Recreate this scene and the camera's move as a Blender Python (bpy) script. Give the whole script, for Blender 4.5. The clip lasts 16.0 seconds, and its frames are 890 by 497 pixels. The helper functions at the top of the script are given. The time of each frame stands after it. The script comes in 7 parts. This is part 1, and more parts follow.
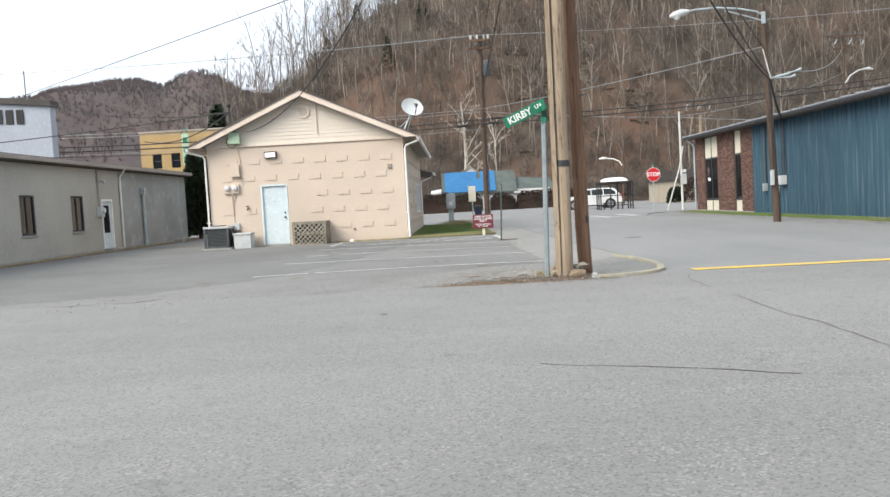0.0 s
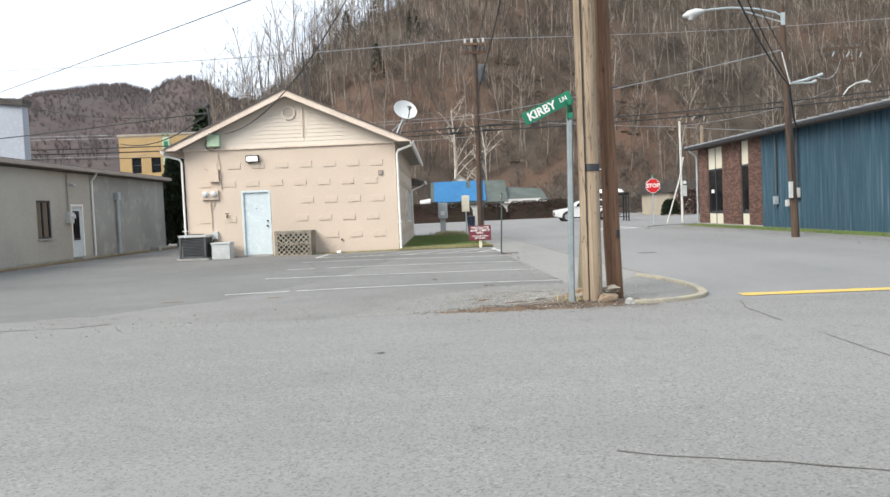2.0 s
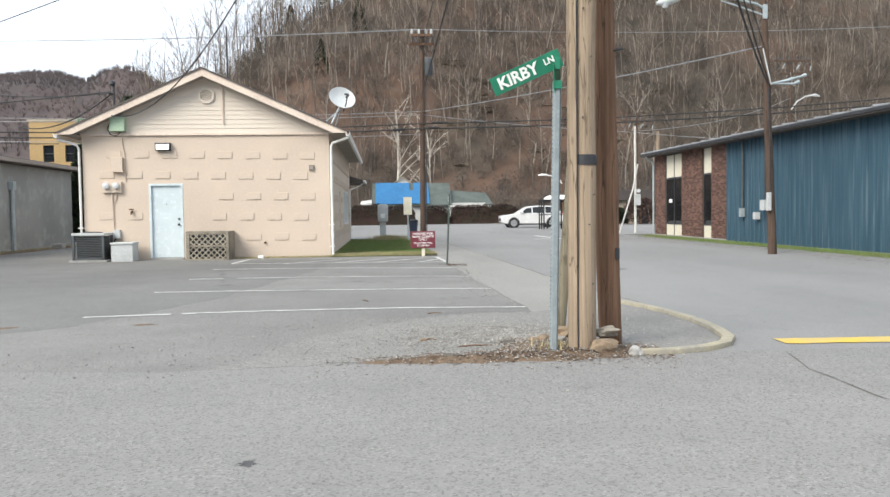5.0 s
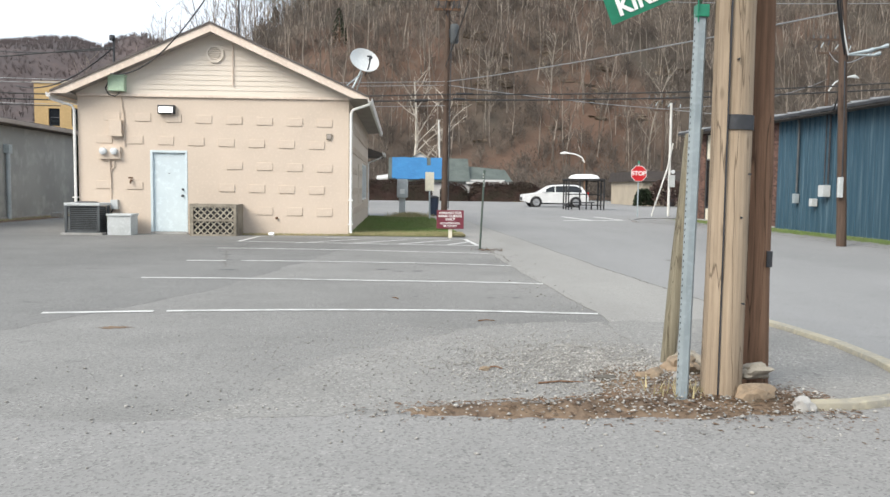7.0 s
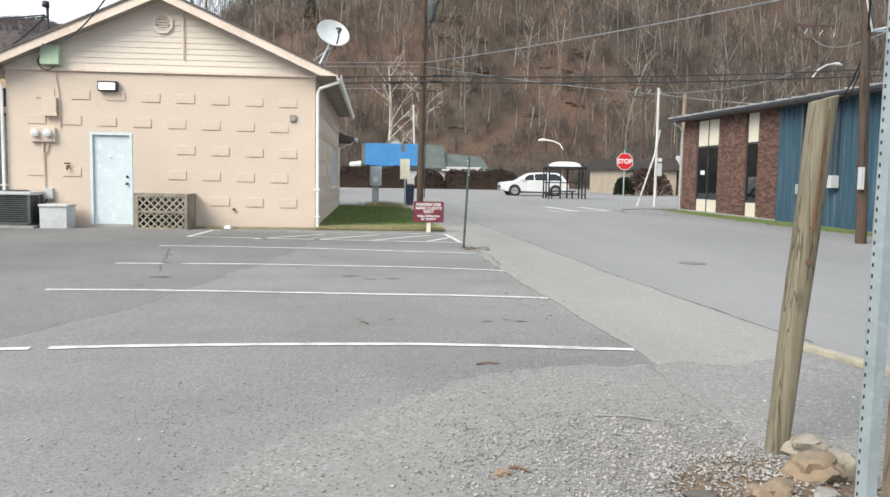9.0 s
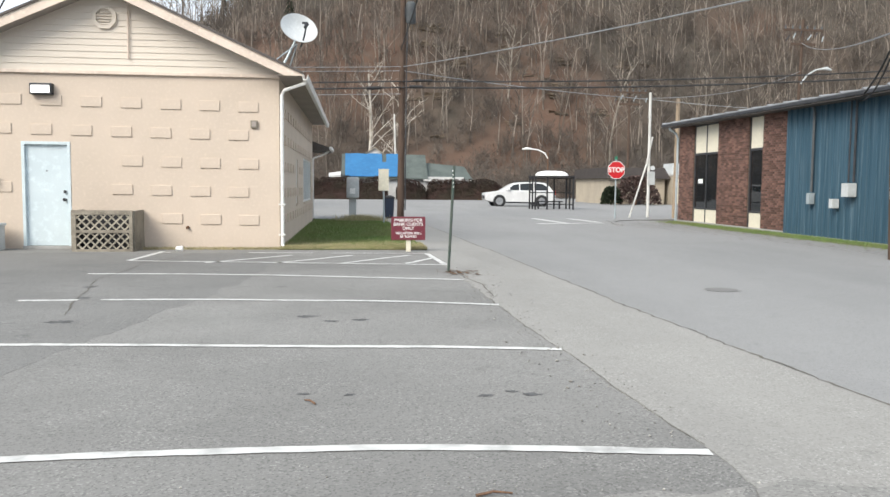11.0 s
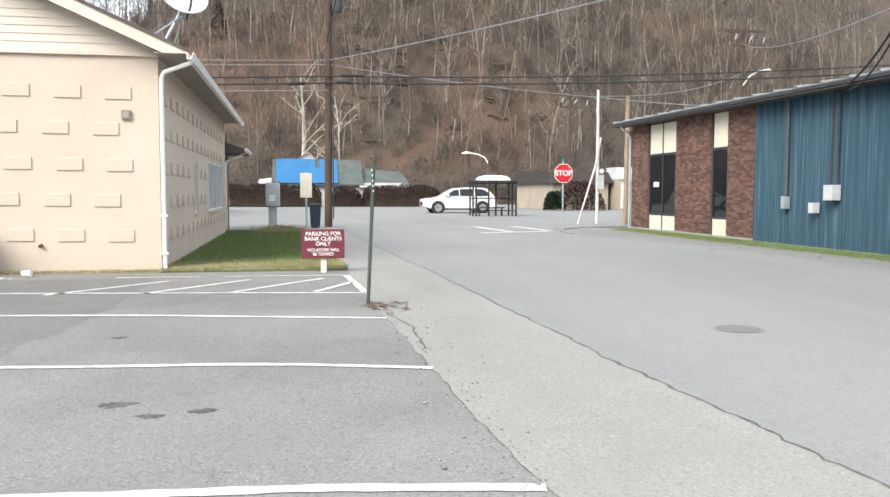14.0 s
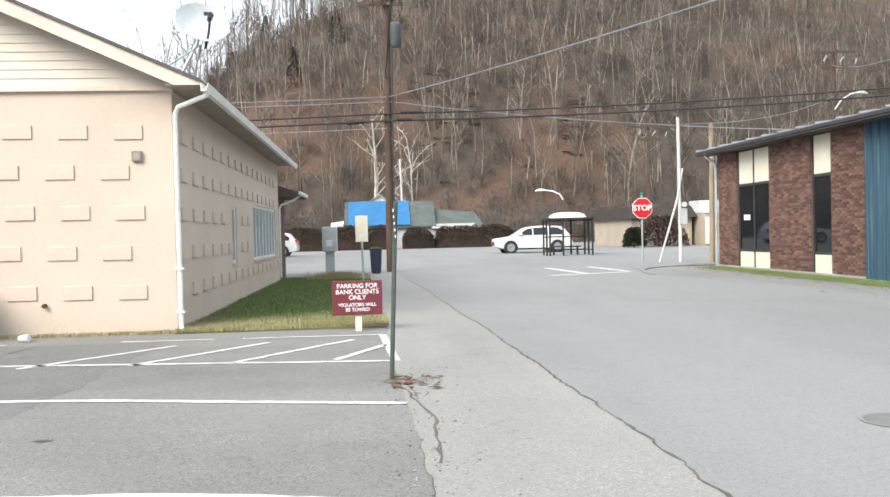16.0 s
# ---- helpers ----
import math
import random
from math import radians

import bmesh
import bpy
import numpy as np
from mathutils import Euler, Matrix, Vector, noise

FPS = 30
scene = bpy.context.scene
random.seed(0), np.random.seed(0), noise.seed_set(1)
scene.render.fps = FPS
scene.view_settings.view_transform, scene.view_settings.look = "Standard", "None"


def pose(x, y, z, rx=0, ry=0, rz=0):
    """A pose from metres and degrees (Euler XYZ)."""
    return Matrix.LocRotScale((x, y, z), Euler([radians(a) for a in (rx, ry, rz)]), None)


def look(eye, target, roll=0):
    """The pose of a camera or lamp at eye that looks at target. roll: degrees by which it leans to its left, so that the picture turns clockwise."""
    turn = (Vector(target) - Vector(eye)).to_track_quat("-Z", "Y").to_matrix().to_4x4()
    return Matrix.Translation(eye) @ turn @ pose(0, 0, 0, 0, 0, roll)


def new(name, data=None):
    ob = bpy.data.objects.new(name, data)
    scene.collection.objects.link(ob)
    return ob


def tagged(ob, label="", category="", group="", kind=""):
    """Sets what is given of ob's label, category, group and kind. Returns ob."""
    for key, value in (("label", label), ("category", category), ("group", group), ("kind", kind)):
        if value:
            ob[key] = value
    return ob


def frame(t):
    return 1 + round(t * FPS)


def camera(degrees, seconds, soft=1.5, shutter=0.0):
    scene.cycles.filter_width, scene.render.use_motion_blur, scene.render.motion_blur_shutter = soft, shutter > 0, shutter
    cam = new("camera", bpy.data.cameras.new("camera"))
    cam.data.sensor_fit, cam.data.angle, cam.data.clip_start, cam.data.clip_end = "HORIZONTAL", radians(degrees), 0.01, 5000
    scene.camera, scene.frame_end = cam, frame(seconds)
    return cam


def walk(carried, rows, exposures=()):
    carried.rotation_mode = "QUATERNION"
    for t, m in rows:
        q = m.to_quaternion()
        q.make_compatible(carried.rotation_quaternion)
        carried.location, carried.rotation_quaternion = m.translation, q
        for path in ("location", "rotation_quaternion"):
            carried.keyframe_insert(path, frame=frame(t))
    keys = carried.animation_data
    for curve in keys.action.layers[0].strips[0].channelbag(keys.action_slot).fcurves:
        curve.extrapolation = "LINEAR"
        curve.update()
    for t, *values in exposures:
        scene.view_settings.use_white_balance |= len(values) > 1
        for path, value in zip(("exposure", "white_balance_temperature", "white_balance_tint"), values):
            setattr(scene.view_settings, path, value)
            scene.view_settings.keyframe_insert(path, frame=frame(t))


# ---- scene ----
cam = camera(57.0, 16.0)
PATH = [
    (0, (1.716, -28.368, 1.191), (1.683, -26.372, 1.078), -3.2),
    (0.5, (1.673, -27.928, 1.216), (1.644, -25.931, 1.109), -3.4),
    (1, (1.565, -27.472, 1.222), (1.543, -25.474, 1.131), -2.9),
    (1.5, (1.527, -27.004, 1.221), (1.506, -25.006, 1.13), -2.8),
    (2, (1.457, -26.501, 1.202), (1.458, -24.503, 1.111), -2.5),
    (2.5, (1.474, -26.021, 1.208), (1.579, -24.026, 1.122), -2.3),
    (3, (1.518, -25.557, 1.221), (1.647, -23.562, 1.143), -1.9),
    (3.2, (1.477, -25.368, 1.226), (1.707, -23.382, 1.162), -0.6),
    (5.3, (1.566, -23.185, 1.216), (1.677, -21.19, 1.114), -0.4),
    (5.5, (1.499, -22.976, 1.197), (1.585, -20.981, 1.074), 0.1),
    (6, (1.432, -22.442, 1.236), (1.517, -20.448, 1.109), 0.1),
    (6.5, (1.403, -21.929, 1.232), (1.485, -19.935, 1.103), 0.3),
    (7, (1.301, -21.328, 1.247), (1.414, -19.337, 1.101), 0.7),
    (7.5, (1.323, -20.825, 1.264), (1.468, -18.837, 1.099), 0.9),
    (8, (1.258, -20.228, 1.267), (1.407, -18.241, 1.102), 0.9),
    (8.5, (1.26, -19.727, 1.267), (1.416, -17.74, 1.097), 0.9),
    (9, (1.33, -19.199, 1.291), (1.507, -17.215, 1.114), 1.0),
    (9.2, (1.334, -18.991, 1.295), (1.579, -17.013, 1.137), 1.1),
    (11.3, (1.556, -16.791, 1.326), (1.758, -14.807, 1.173), 0.2),
    (11.5, (1.564, -16.593, 1.298), (1.736, -14.607, 1.135), 0.5),
    (12, (1.663, -16.083, 1.327), (1.836, -14.097, 1.1695), 0.4),
    (12.5, (1.797, -15.59, 1.33), (2.025, -13.606, 1.222), -0.1),
    (13, (1.87, -15.04, 1.325), (2.176, -13.069, 1.182), 0.6),
    (13.5, (2.022, -14.528, 1.317), (2.389, -12.567, 1.181), 0.1),
    (14, (2.133, -14.021, 1.296), (2.495, -12.059, 1.16), 0.1),
    (14.5, (2.272, -13.519, 1.325), (2.587, -11.554, 1.128), 0.4),
    (15, (2.482, -13.032, 1.354), (2.696, -11.047, 1.248), -0.6),
    (15.5, (2.604, -12.553, 1.358), (2.809, -10.565, 1.281), -0.6),
    (16, (2.836, -12.089, 1.334), (3.009, -10.097, 1.296), -1.4),
]
walk(cam, [(t, look(eye, target, roll)) for t, eye, target, roll in PATH],
     [(0, 0.83), (3, 0.83), (9, 0.86), (12.8, 0.89), (13.5, 1.06), (14.5, 1.20), (15.2, 1.08), (16, 1.17)])

# ---------------------------------------------------------------- world, sun
world = bpy.data.worlds.new("world")
scene.world = world
world.use_nodes = True
wn, wl = world.node_tree.nodes, world.node_tree.links
wbg = wn["Background"]
wsky = wn.new("ShaderNodeTexSky")
wsky.sky_type = "NISHITA"
wsky.sun_disc = False
wsky.sun_elevation = radians(39)
wsky.sun_rotation = radians(226)
wscale = wn.new("ShaderNodeVectorMath")
wscale.operation = "SCALE"
wscale.inputs["Scale"].default_value = 0.10
wl.new(wsky.outputs[0], wscale.inputs[0])
wtc = wn.new("ShaderNodeTexCoord")
wmap = wn.new("ShaderNodeMapping")
wmap.inputs["Scale"].default_value = (2.0, 2.0, 9.0)
wl.new(wtc.outputs["Generated"], wmap.inputs[0])
wno = wn.new("ShaderNodeTexNoise")
wno.inputs["Scale"].default_value = 1.3
wno.inputs["Detail"].default_value = 6
wl.new(wmap.outputs[0], wno.inputs["Vector"])
wramp = wn.new("ShaderNodeValToRGB")
wramp.color_ramp.elements[0].position = 0.30
wramp.color_ramp.elements[0].color = (0.35, 0.35, 0.35, 1)
wramp.color_ramp.elements[1].position = 0.47
wramp.color_ramp.elements[1].color = (1, 1, 1, 1)
wl.new(wno.outputs[0], wramp.inputs[0])
wmix = wn.new("ShaderNodeMix")
wmix.data_type = "RGBA"
wmix.inputs["B"].default_value = (0.85, 0.935, 1.04, 1)
wl.new(wramp.outputs[0], wmix.inputs["Factor"])
wl.new(wscale.outputs[0], wmix.inputs["A"])
wl.new(wmix.outputs["Result"], wbg.inputs["Color"])
wbg.inputs["Strength"].default_value = 0.77
sun = new("sun", bpy.data.lights.new("sun", "SUN"))
sun.data.energy = 2.55
sun.data.angle = radians(35)
sun.data.color = (1.0, 0.94, 0.845)
sun.matrix_world = look((-54, -52, 60), (0, 0, 0))


# ---------------------------------------------------------------- materials
def rgba(c):
    return (c[0], c[1], c[2], 1)


def mat(name, a, b=None, rough=0.8, metal=0.0, scale=1.0, fine=25.0, bump=0.15, spread=(0.35, 0.65), c=None,
        stretch=(1, 1, 1), island=0.0, dist=0.01, speck=None, spec=0.35):
    """Two-scale mottled surface: a and b by coarse noise, c by fine noise; island: brightness spread from piece to piece."""
    m = bpy.data.materials.new(name)
    m.use_nodes = True
    n, l = m.node_tree.nodes, m.node_tree.links
    bs = n["Principled BSDF"]
    bs.inputs["Roughness"].default_value = rough
    bs.inputs["Metallic"].default_value = metal
    bs.inputs["Specular IOR Level"].default_value = spec
    tc = n.new("ShaderNodeTexCoord")
    mp = n.new("ShaderNodeMapping")
    mp.inputs["Scale"].default_value = stretch
    l.new(tc.outputs["Object"], mp.inputs[0])
    b = b or tuple(v * 0.78 for v in a)
    c = c or tuple(min(1, v * 1.18) for v in a)
    n1 = n.new("ShaderNodeTexNoise")
    n1.inputs["Scale"].default_value = scale
    n1.inputs["Detail"].default_value = 5
    n2 = n.new("ShaderNodeTexNoise")
    n2.inputs["Scale"].default_value = fine
    n2.inputs["Detail"].default_value = 4
    for k in (n1, n2):
        l.new(mp.outputs[0], k.inputs["Vector"])
    r1 = n.new("ShaderNodeMapRange")
    r1.inputs["From Min"].default_value, r1.inputs["From Max"].default_value = spread
    l.new(n1.outputs[0], r1.inputs["Value"])
    r2 = n.new("ShaderNodeMapRange")
    r2.inputs["From Min"].default_value, r2.inputs["From Max"].default_value = 0.5, 0.75
    r2.inputs["To Max"].default_value = 0.7
    l.new(n2.outputs[0], r2.inputs["Value"])
    m1 = n.new("ShaderNodeMix")
    m1.data_type = "RGBA"
    m1.inputs["A"].default_value, m1.inputs["B"].default_value = rgba(a), rgba(b)
    l.new(r1.outputs[0], m1.inputs["Factor"])
    m2 = n.new("ShaderNodeMix")
    m2.data_type = "RGBA"
    m2.inputs["B"].default_value = rgba(c)
    l.new(r2.outputs[0], m2.inputs["Factor"])
    l.new(m1.outputs["Result"], m2.inputs["A"])
    out = m2.outputs["Result"]
    height = n2.outputs[0]
    if speck:
        vo = n.new("ShaderNodeTexVoronoi")
        vo.inputs["Scale"].default_value = speck[0]
        l.new(mp.outputs[0], vo.inputs["Vector"])
        hs = n.new("ShaderNodeSeparateColor")
        l.new(vo.outputs["Color"], hs.inputs[0])
        vr = n.new("ShaderNodeMapRange")
        vr.inputs["From Min"].default_value, vr.inputs["From Max"].default_value = speck[1], 1.0
        vr.inputs["To Max"].default_value = 1.0
        l.new(hs.outputs[0], vr.inputs["Value"])
        m3 = n.new("ShaderNodeMix")
        m3.data_type = "RGBA"
        m3.inputs["B"].default_value = rgba(speck[2])
        l.new(vr.outputs[0], m3.inputs["Factor"])
        l.new(out, m3.inputs["A"])
        dr = n.new("ShaderNodeMapRange")
        dr.inputs["From Min"].default_value, dr.inputs["From Max"].default_value = 0.0, 0.3
        dr.inputs["To Min"].default_value, dr.inputs["To Max"].default_value = 0.72, 1.0
        l.new(hs.outputs[1], dr.inputs["Value"])
        m4 = n.new("ShaderNodeMix")
        m4.data_type = "RGBA"
        m4.blend_type = "MULTIPLY"
        m4.inputs["Factor"].default_value = 1
        l.new(m3.outputs["Result"], m4.inputs["A"])
        l.new(dr.outputs[0], m4.inputs["B"])
        out = m4.outputs["Result"]
        height = vo.outputs["Distance"]
    if island:
        oi = n.new("ShaderNodeObjectInfo")
        gi = n.new("ShaderNodeNewGeometry")
        ad = n.new("ShaderNodeMath")
        ad.operation = "ADD"
        l.new(oi.outputs["Random"], ad.inputs[0])
        l.new(gi.outputs["Random Per Island"], ad.inputs[1])
        fr = n.new("ShaderNodeMath")
        fr.operation = "FRACT"
        l.new(ad.outputs[0], fr.inputs[0])
        ir = n.new("ShaderNodeMapRange")
        ir.inputs["To Min"].default_value, ir.inputs["To Max"].default_value = 1 - island, 1 + island
        l.new(fr.outputs[0], ir.inputs["Value"])
        m5 = n.new("ShaderNodeMix")
        m5.data_type = "RGBA"
        m5.blend_type = "MULTIPLY"
        m5.inputs["Factor"].default_value = 1
        l.new(out, m5.inputs["A"])
        l.new(ir.outputs[0], m5.inputs["B"])
        out = m5.outputs["Result"]
    l.new(out, bs.inputs["Base Color"])
    if bump:
        bn = n.new("ShaderNodeBump")
        bn.inputs["Strength"].default_value = bump
        bn.inputs["Distance"].default_value = dist
        l.new(height, bn.inputs["Height"])
        l.new(bn.outputs[0], bs.inputs["Normal"])
    return m


def glass_mat(name, colour, rough=0.03):
    m = bpy.data.materials.new(name)
    m.use_nodes = True
    bs = m.node_tree.nodes["Principled BSDF"]
    bs.inputs["Base Color"].default_value = rgba(colour)
    bs.inputs["Roughness"].default_value = rough
    bs.inputs["Specular IOR Level"].default_value = 0.5
    return m


def glow_mat(name, colour, strength):
    m = bpy.data.materials.new(name)
    m.use_nodes = True
    bs = m.node_tree.nodes["Principled BSDF"]
    bs.inputs["Base Color"].default_value = rgba(colour)
    bs.inputs["Emission Color"].default_value = rgba(colour)
    bs.inputs["Emission Strength"].default_value = strength
    return m


def chain(n, l, mapping, scale, detail=4, rough=0.55):
    """A noise node read through a mapping."""
    k = n.new("ShaderNodeTexNoise")
    k.inputs["Scale"].default_value, k.inputs["Detail"].default_value, k.inputs["Roughness"].default_value = scale, detail, rough
    l.new(mapping.outputs[0], k.inputs["Vector"])
    return k.outputs[0]


def ramp(n, l, value, lo, hi, to0=0.0, to1=1.0):
    r = n.new("ShaderNodeMapRange")
    r.inputs["From Min"].default_value, r.inputs["From Max"].default_value = lo, hi
    r.inputs["To Min"].default_value, r.inputs["To Max"].default_value = to0, to1
    l.new(value, r.inputs["Value"])
    return r.outputs[0]


def blend(n, l, fac, a, b, mode="MIX"):
    m = n.new("ShaderNodeMix")
    m.data_type = "RGBA"
    m.blend_type = mode
    for key, v in (("Factor", fac), ("A", a), ("B", b)):
        if isinstance(v, tuple):
            m.inputs[key].default_value = rgba(v)
        elif isinstance(v, (int, float)):
            m.inputs[key].default_value = v
        else:
            l.new(v, m.inputs[key])
    return m.outputs["Result"]


def mapped(n, l, scale):
    tc = n.new("ShaderNodeTexCoord")
    mp = n.new("ShaderNodeMapping")
    mp.inputs["Scale"].default_value = scale
    l.new(tc.outputs["Object"], mp.inputs[0])
    return mp


def asphalt(name, a, b, stone, cell=70, streak=(0.06, 0.5, 1), stain=0.80, patch=0.45, dark=0.68):
    """Worn asphalt: broad patches, drive streaks, stains and visible aggregate."""
    m = bpy.data.materials.new(name)
    m.use_nodes = True
    n, l = m.node_tree.nodes, m.node_tree.links
    bs = n["Principled BSDF"]
    bs.inputs["Roughness"].default_value = 0.95
    bs.inputs["Specular IOR Level"].default_value = 0.2
    mp, ms_ = mapped(n, l, (1, 1, 1)), mapped(n, l, streak)
    broad = ramp(n, l, chain(n, l, mp, 0.16, 3), 0.35, 0.65)
    mid = ramp(n, l, chain(n, l, mp, 0.9, 6, 0.62), 0.36, 0.66)
    drive = ramp(n, l, chain(n, l, ms_, 1.0, 4), 0.38, 0.64)
    col = blend(n, l, broad, a, b)
    col = blend(n, l, ramp(n, l, mid, 0, 1, 0, patch), col, b)
    col = blend(n, l, ramp(n, l, drive, 0, 1, 0, 0.5), col, tuple(v * 1.08 for v in a))
    blot = ramp(n, l, chain(n, l, mp, 2.6, 5, 0.65), 0.60, 0.74, 1.0, stain)
    col = blend(n, l, 1.0, col, blot, "MULTIPLY")
    vo = n.new("ShaderNodeTexVoronoi")
    vo.inputs["Scale"].default_value = cell
    l.new(mp.outputs[0], vo.inputs["Vector"])
    sp = n.new("ShaderNodeSeparateColor")
    l.new(vo.outputs["Color"], sp.inputs[0])
    worn = ramp(n, l, chain(n, l, mp, 1.6, 4), 0.38, 0.62, 0.25, 1.0)
    pale = n.new("ShaderNodeMath")
    pale.operation = "MULTIPLY"
    l.new(ramp(n, l, sp.outputs[0], 0.72, 1.0, 0.0, 0.85), pale.inputs[0])
    l.new(worn, pale.inputs[1])
    col = blend(n, l, pale.outputs[0], col, stone)
    col = blend(n, l, 1.0, col, ramp(n, l, sp.outputs[1], 0.0, 0.35, dark, 1.02), "MULTIPLY")
    l.new(col, bs.inputs["Base Color"])
    bn = n.new("ShaderNodeBump")
    bn.inputs["Strength"].default_value = 0.3
    bn.inputs["Distance"].default_value = 0.004
    l.new(vo.outputs["Distance"], bn.inputs["Height"])
    l.new(bn.outputs[0], bs.inputs["Normal"])
    return m


def timber(name, a, b, check, grain=38.0, checks=11.0, knots=0.10):
    """Weathered round timber: fine upright grain, drying checks, stains and knots."""
    m = bpy.data.materials.new(name)
    m.use_nodes = True
    n, l = m.node_tree.nodes, m.node_tree.links
    bs = n["Principled BSDF"]
    bs.inputs["Roughness"].default_value = 0.93
    bs.inputs["Specular IOR Level"].default_value = 0.15
    mg, mc, mb = mapped(n, l, (1, 1, 0.035)), mapped(n, l, (1, 1, 0.06)), mapped(n, l, (1, 1, 0.30))
    g = chain(n, l, mg, grain, 6, 0.7)
    cr = chain(n, l, mc, checks, 3, 0.5)
    dist = n.new("ShaderNodeMath")
    dist.operation = "SUBTRACT"
    dist.inputs[1].default_value = 0.52
    l.new(cr, dist.inputs[0])
    ab = n.new("ShaderNodeMath")
    ab.operation = "ABSOLUTE"
    l.new(dist.outputs[0], ab.inputs[0])
    line = ramp(n, l, ab.outputs[0], 0.0, 0.011, 0.25, 1.0)
    col = blend(n, l, ramp(n, l, g, 0.34, 0.66), b, a)
    st = ramp(n, l, chain(n, l, mb, 3.4, 5, 0.6), 0.42, 0.66, 1.0, 0.76)
    col = blend(n, l, 1.0, col, st, "MULTIPLY")
    vo = n.new("ShaderNodeTexVoronoi")
    vo.inputs["Scale"].default_value = 5.0
    l.new(mb.outputs[0], vo.inputs["Vector"])
    col = blend(n, l, ramp(n, l, vo.outputs["Distance"], knots * 0.4, knots * 0.8, 0.45, 0.0), col, check)
    col = blend(n, l, line, check, col)
    l.new(col, bs.inputs["Base Color"])
    hsum = n.new("ShaderNodeMath")
    hsum.operation = "MULTIPLY"
    l.new(line, hsum.inputs[0])
    l.new(ramp(n, l, g, 0.3, 0.7, 0.6, 1.0), hsum.inputs[1])
    bn = n.new("ShaderNodeBump")
    bn.inputs["Strength"].default_value = 0.8
    bn.inputs["Distance"].default_value = 0.008
    l.new(hsum.outputs[0], bn.inputs["Height"])
    l.new(bn.outputs[0], bs.inputs["Normal"])
    return m


M = {}
M["street"] = asphalt("worn_street_asphalt", (0.236, 0.232, 0.224), (0.196, 0.193, 0.187), (0.315, 0.308, 0.294), 78)
M["lot"] = asphalt("patched_lot_asphalt", (0.226, 0.222, 0.212), (0.150, 0.148, 0.142), (0.30, 0.296, 0.282), 92, (0.10, 0.35, 1), 0.74, 0.6)
M["lane"] = asphalt("pale_lane_asphalt", (0.240, 0.238, 0.234), (0.205, 0.204, 0.201), (0.29, 0.287, 0.28), 100, (0.5, 0.05, 1), 0.86, 0.4, 0.82)
M["strip"] = asphalt("weathered_strip_concrete", (0.266, 0.259, 0.243), (0.222, 0.216, 0.204), (0.36, 0.352, 0.332), 84, (0.6, 0.1, 1), 0.84, 0.5, 0.82)
M["apron"] = asphalt("dusty_apron_asphalt", (0.238, 0.233, 0.221), (0.176, 0.172, 0.163), (0.35, 0.342, 0.322), 74, (0.3, 0.3, 1), 0.78, 0.5, 0.72)
M["patch"] = asphalt("dark_patched_asphalt", (0.188, 0.186, 0.179), (0.132, 0.131, 0.127), (0.27, 0.267, 0.256), 90, (0.12, 0.3, 1), 0.72, 0.6)
M["earth"] = mat("valley_ground", (0.17, 0.14, 0.10), (0.12, 0.11, 0.07), rough=0.95, scale=0.08, fine=2)
M["litter"] = mat("hillside_leaf_litter", (0.116, 0.075, 0.056), (0.079, 0.068, 0.056), rough=0.95, scale=0.026, fine=0.42, bump=0.8, c=(0.122, 0.097, 0.077), spread=(0.42, 0.60), dist=0.6, spec=0.1)
# No haze volume: the air haze over the mountains is mixed into this colour.
M["far"] = mat("hazed_wooded_mountain", (0.106, 0.084, 0.081), (0.077, 0.071, 0.073), rough=0.95, scale=0.010, fine=0.09, bump=0.6, c=(0.118, 0.092, 0.085), dist=3.0, spec=0.05)
M["rock"] = mat("grey_sandstone", (0.20, 0.155, 0.112), (0.115, 0.094, 0.074), rough=0.92, scale=0.5, fine=2, bump=0.7, dist=0.15, spec=0.1)
M["trunk"] = mat("grey_bark", (0.235, 0.20, 0.168), (0.112, 0.092, 0.076), rough=0.9, scale=0.3, fine=4, bump=0, island=0.65)
M["twig"] = mat("brown_twigs", (0.112, 0.088, 0.073), (0.08, 0.063, 0.053), rough=0.9, scale=0.04, fine=2, bump=0, island=0.3)
M["sycamore"] = mat("pale_sycamore_bark", (0.55, 0.51, 0.45), (0.30, 0.26, 0.21), rough=0.85, scale=1.2, fine=6, bump=0.2)
M["palebark"] = mat("grey_tan_bark", (0.33, 0.295, 0.25), (0.19, 0.165, 0.135), rough=0.88, scale=1.2, fine=6, bump=0.2)
M["thicket"] = mat("grey_brown_thicket", (0.130, 0.110, 0.093), (0.088, 0.074, 0.063), rough=0.9, scale=0.05, fine=2, bump=0, island=0.35)
M["evergreen"] = mat("dark_evergreen_needles", (0.026, 0.038, 0.018), (0.016, 0.026, 0.014), rough=0.8, scale=1.5, fine=9, bump=0, island=0.35)
M["hedge"] = mat("reddish_winter_hedge", (0.040, 0.022, 0.018), (0.027, 0.022, 0.014), rough=0.85, scale=0.8, fine=7, bump=0, island=0.4)
M["shrub"] = mat("purple_brown_winter_twigs", (0.105, 0.068, 0.06), (0.075, 0.052, 0.045), rough=0.88, scale=0.8, fine=7, bump=0, island=0.4)
M["grass"] = mat("short_winter_grass", (0.130, 0.200, 0.060), (0.185, 0.205, 0.085), rough=0.9, scale=0.55, fine=5, bump=0, island=0.3)
M["turf"] = mat("turf_soil", (0.085, 0.115, 0.045), (0.135, 0.125, 0.07), rough=0.95, scale=0.6, fine=9, bump=0.5)
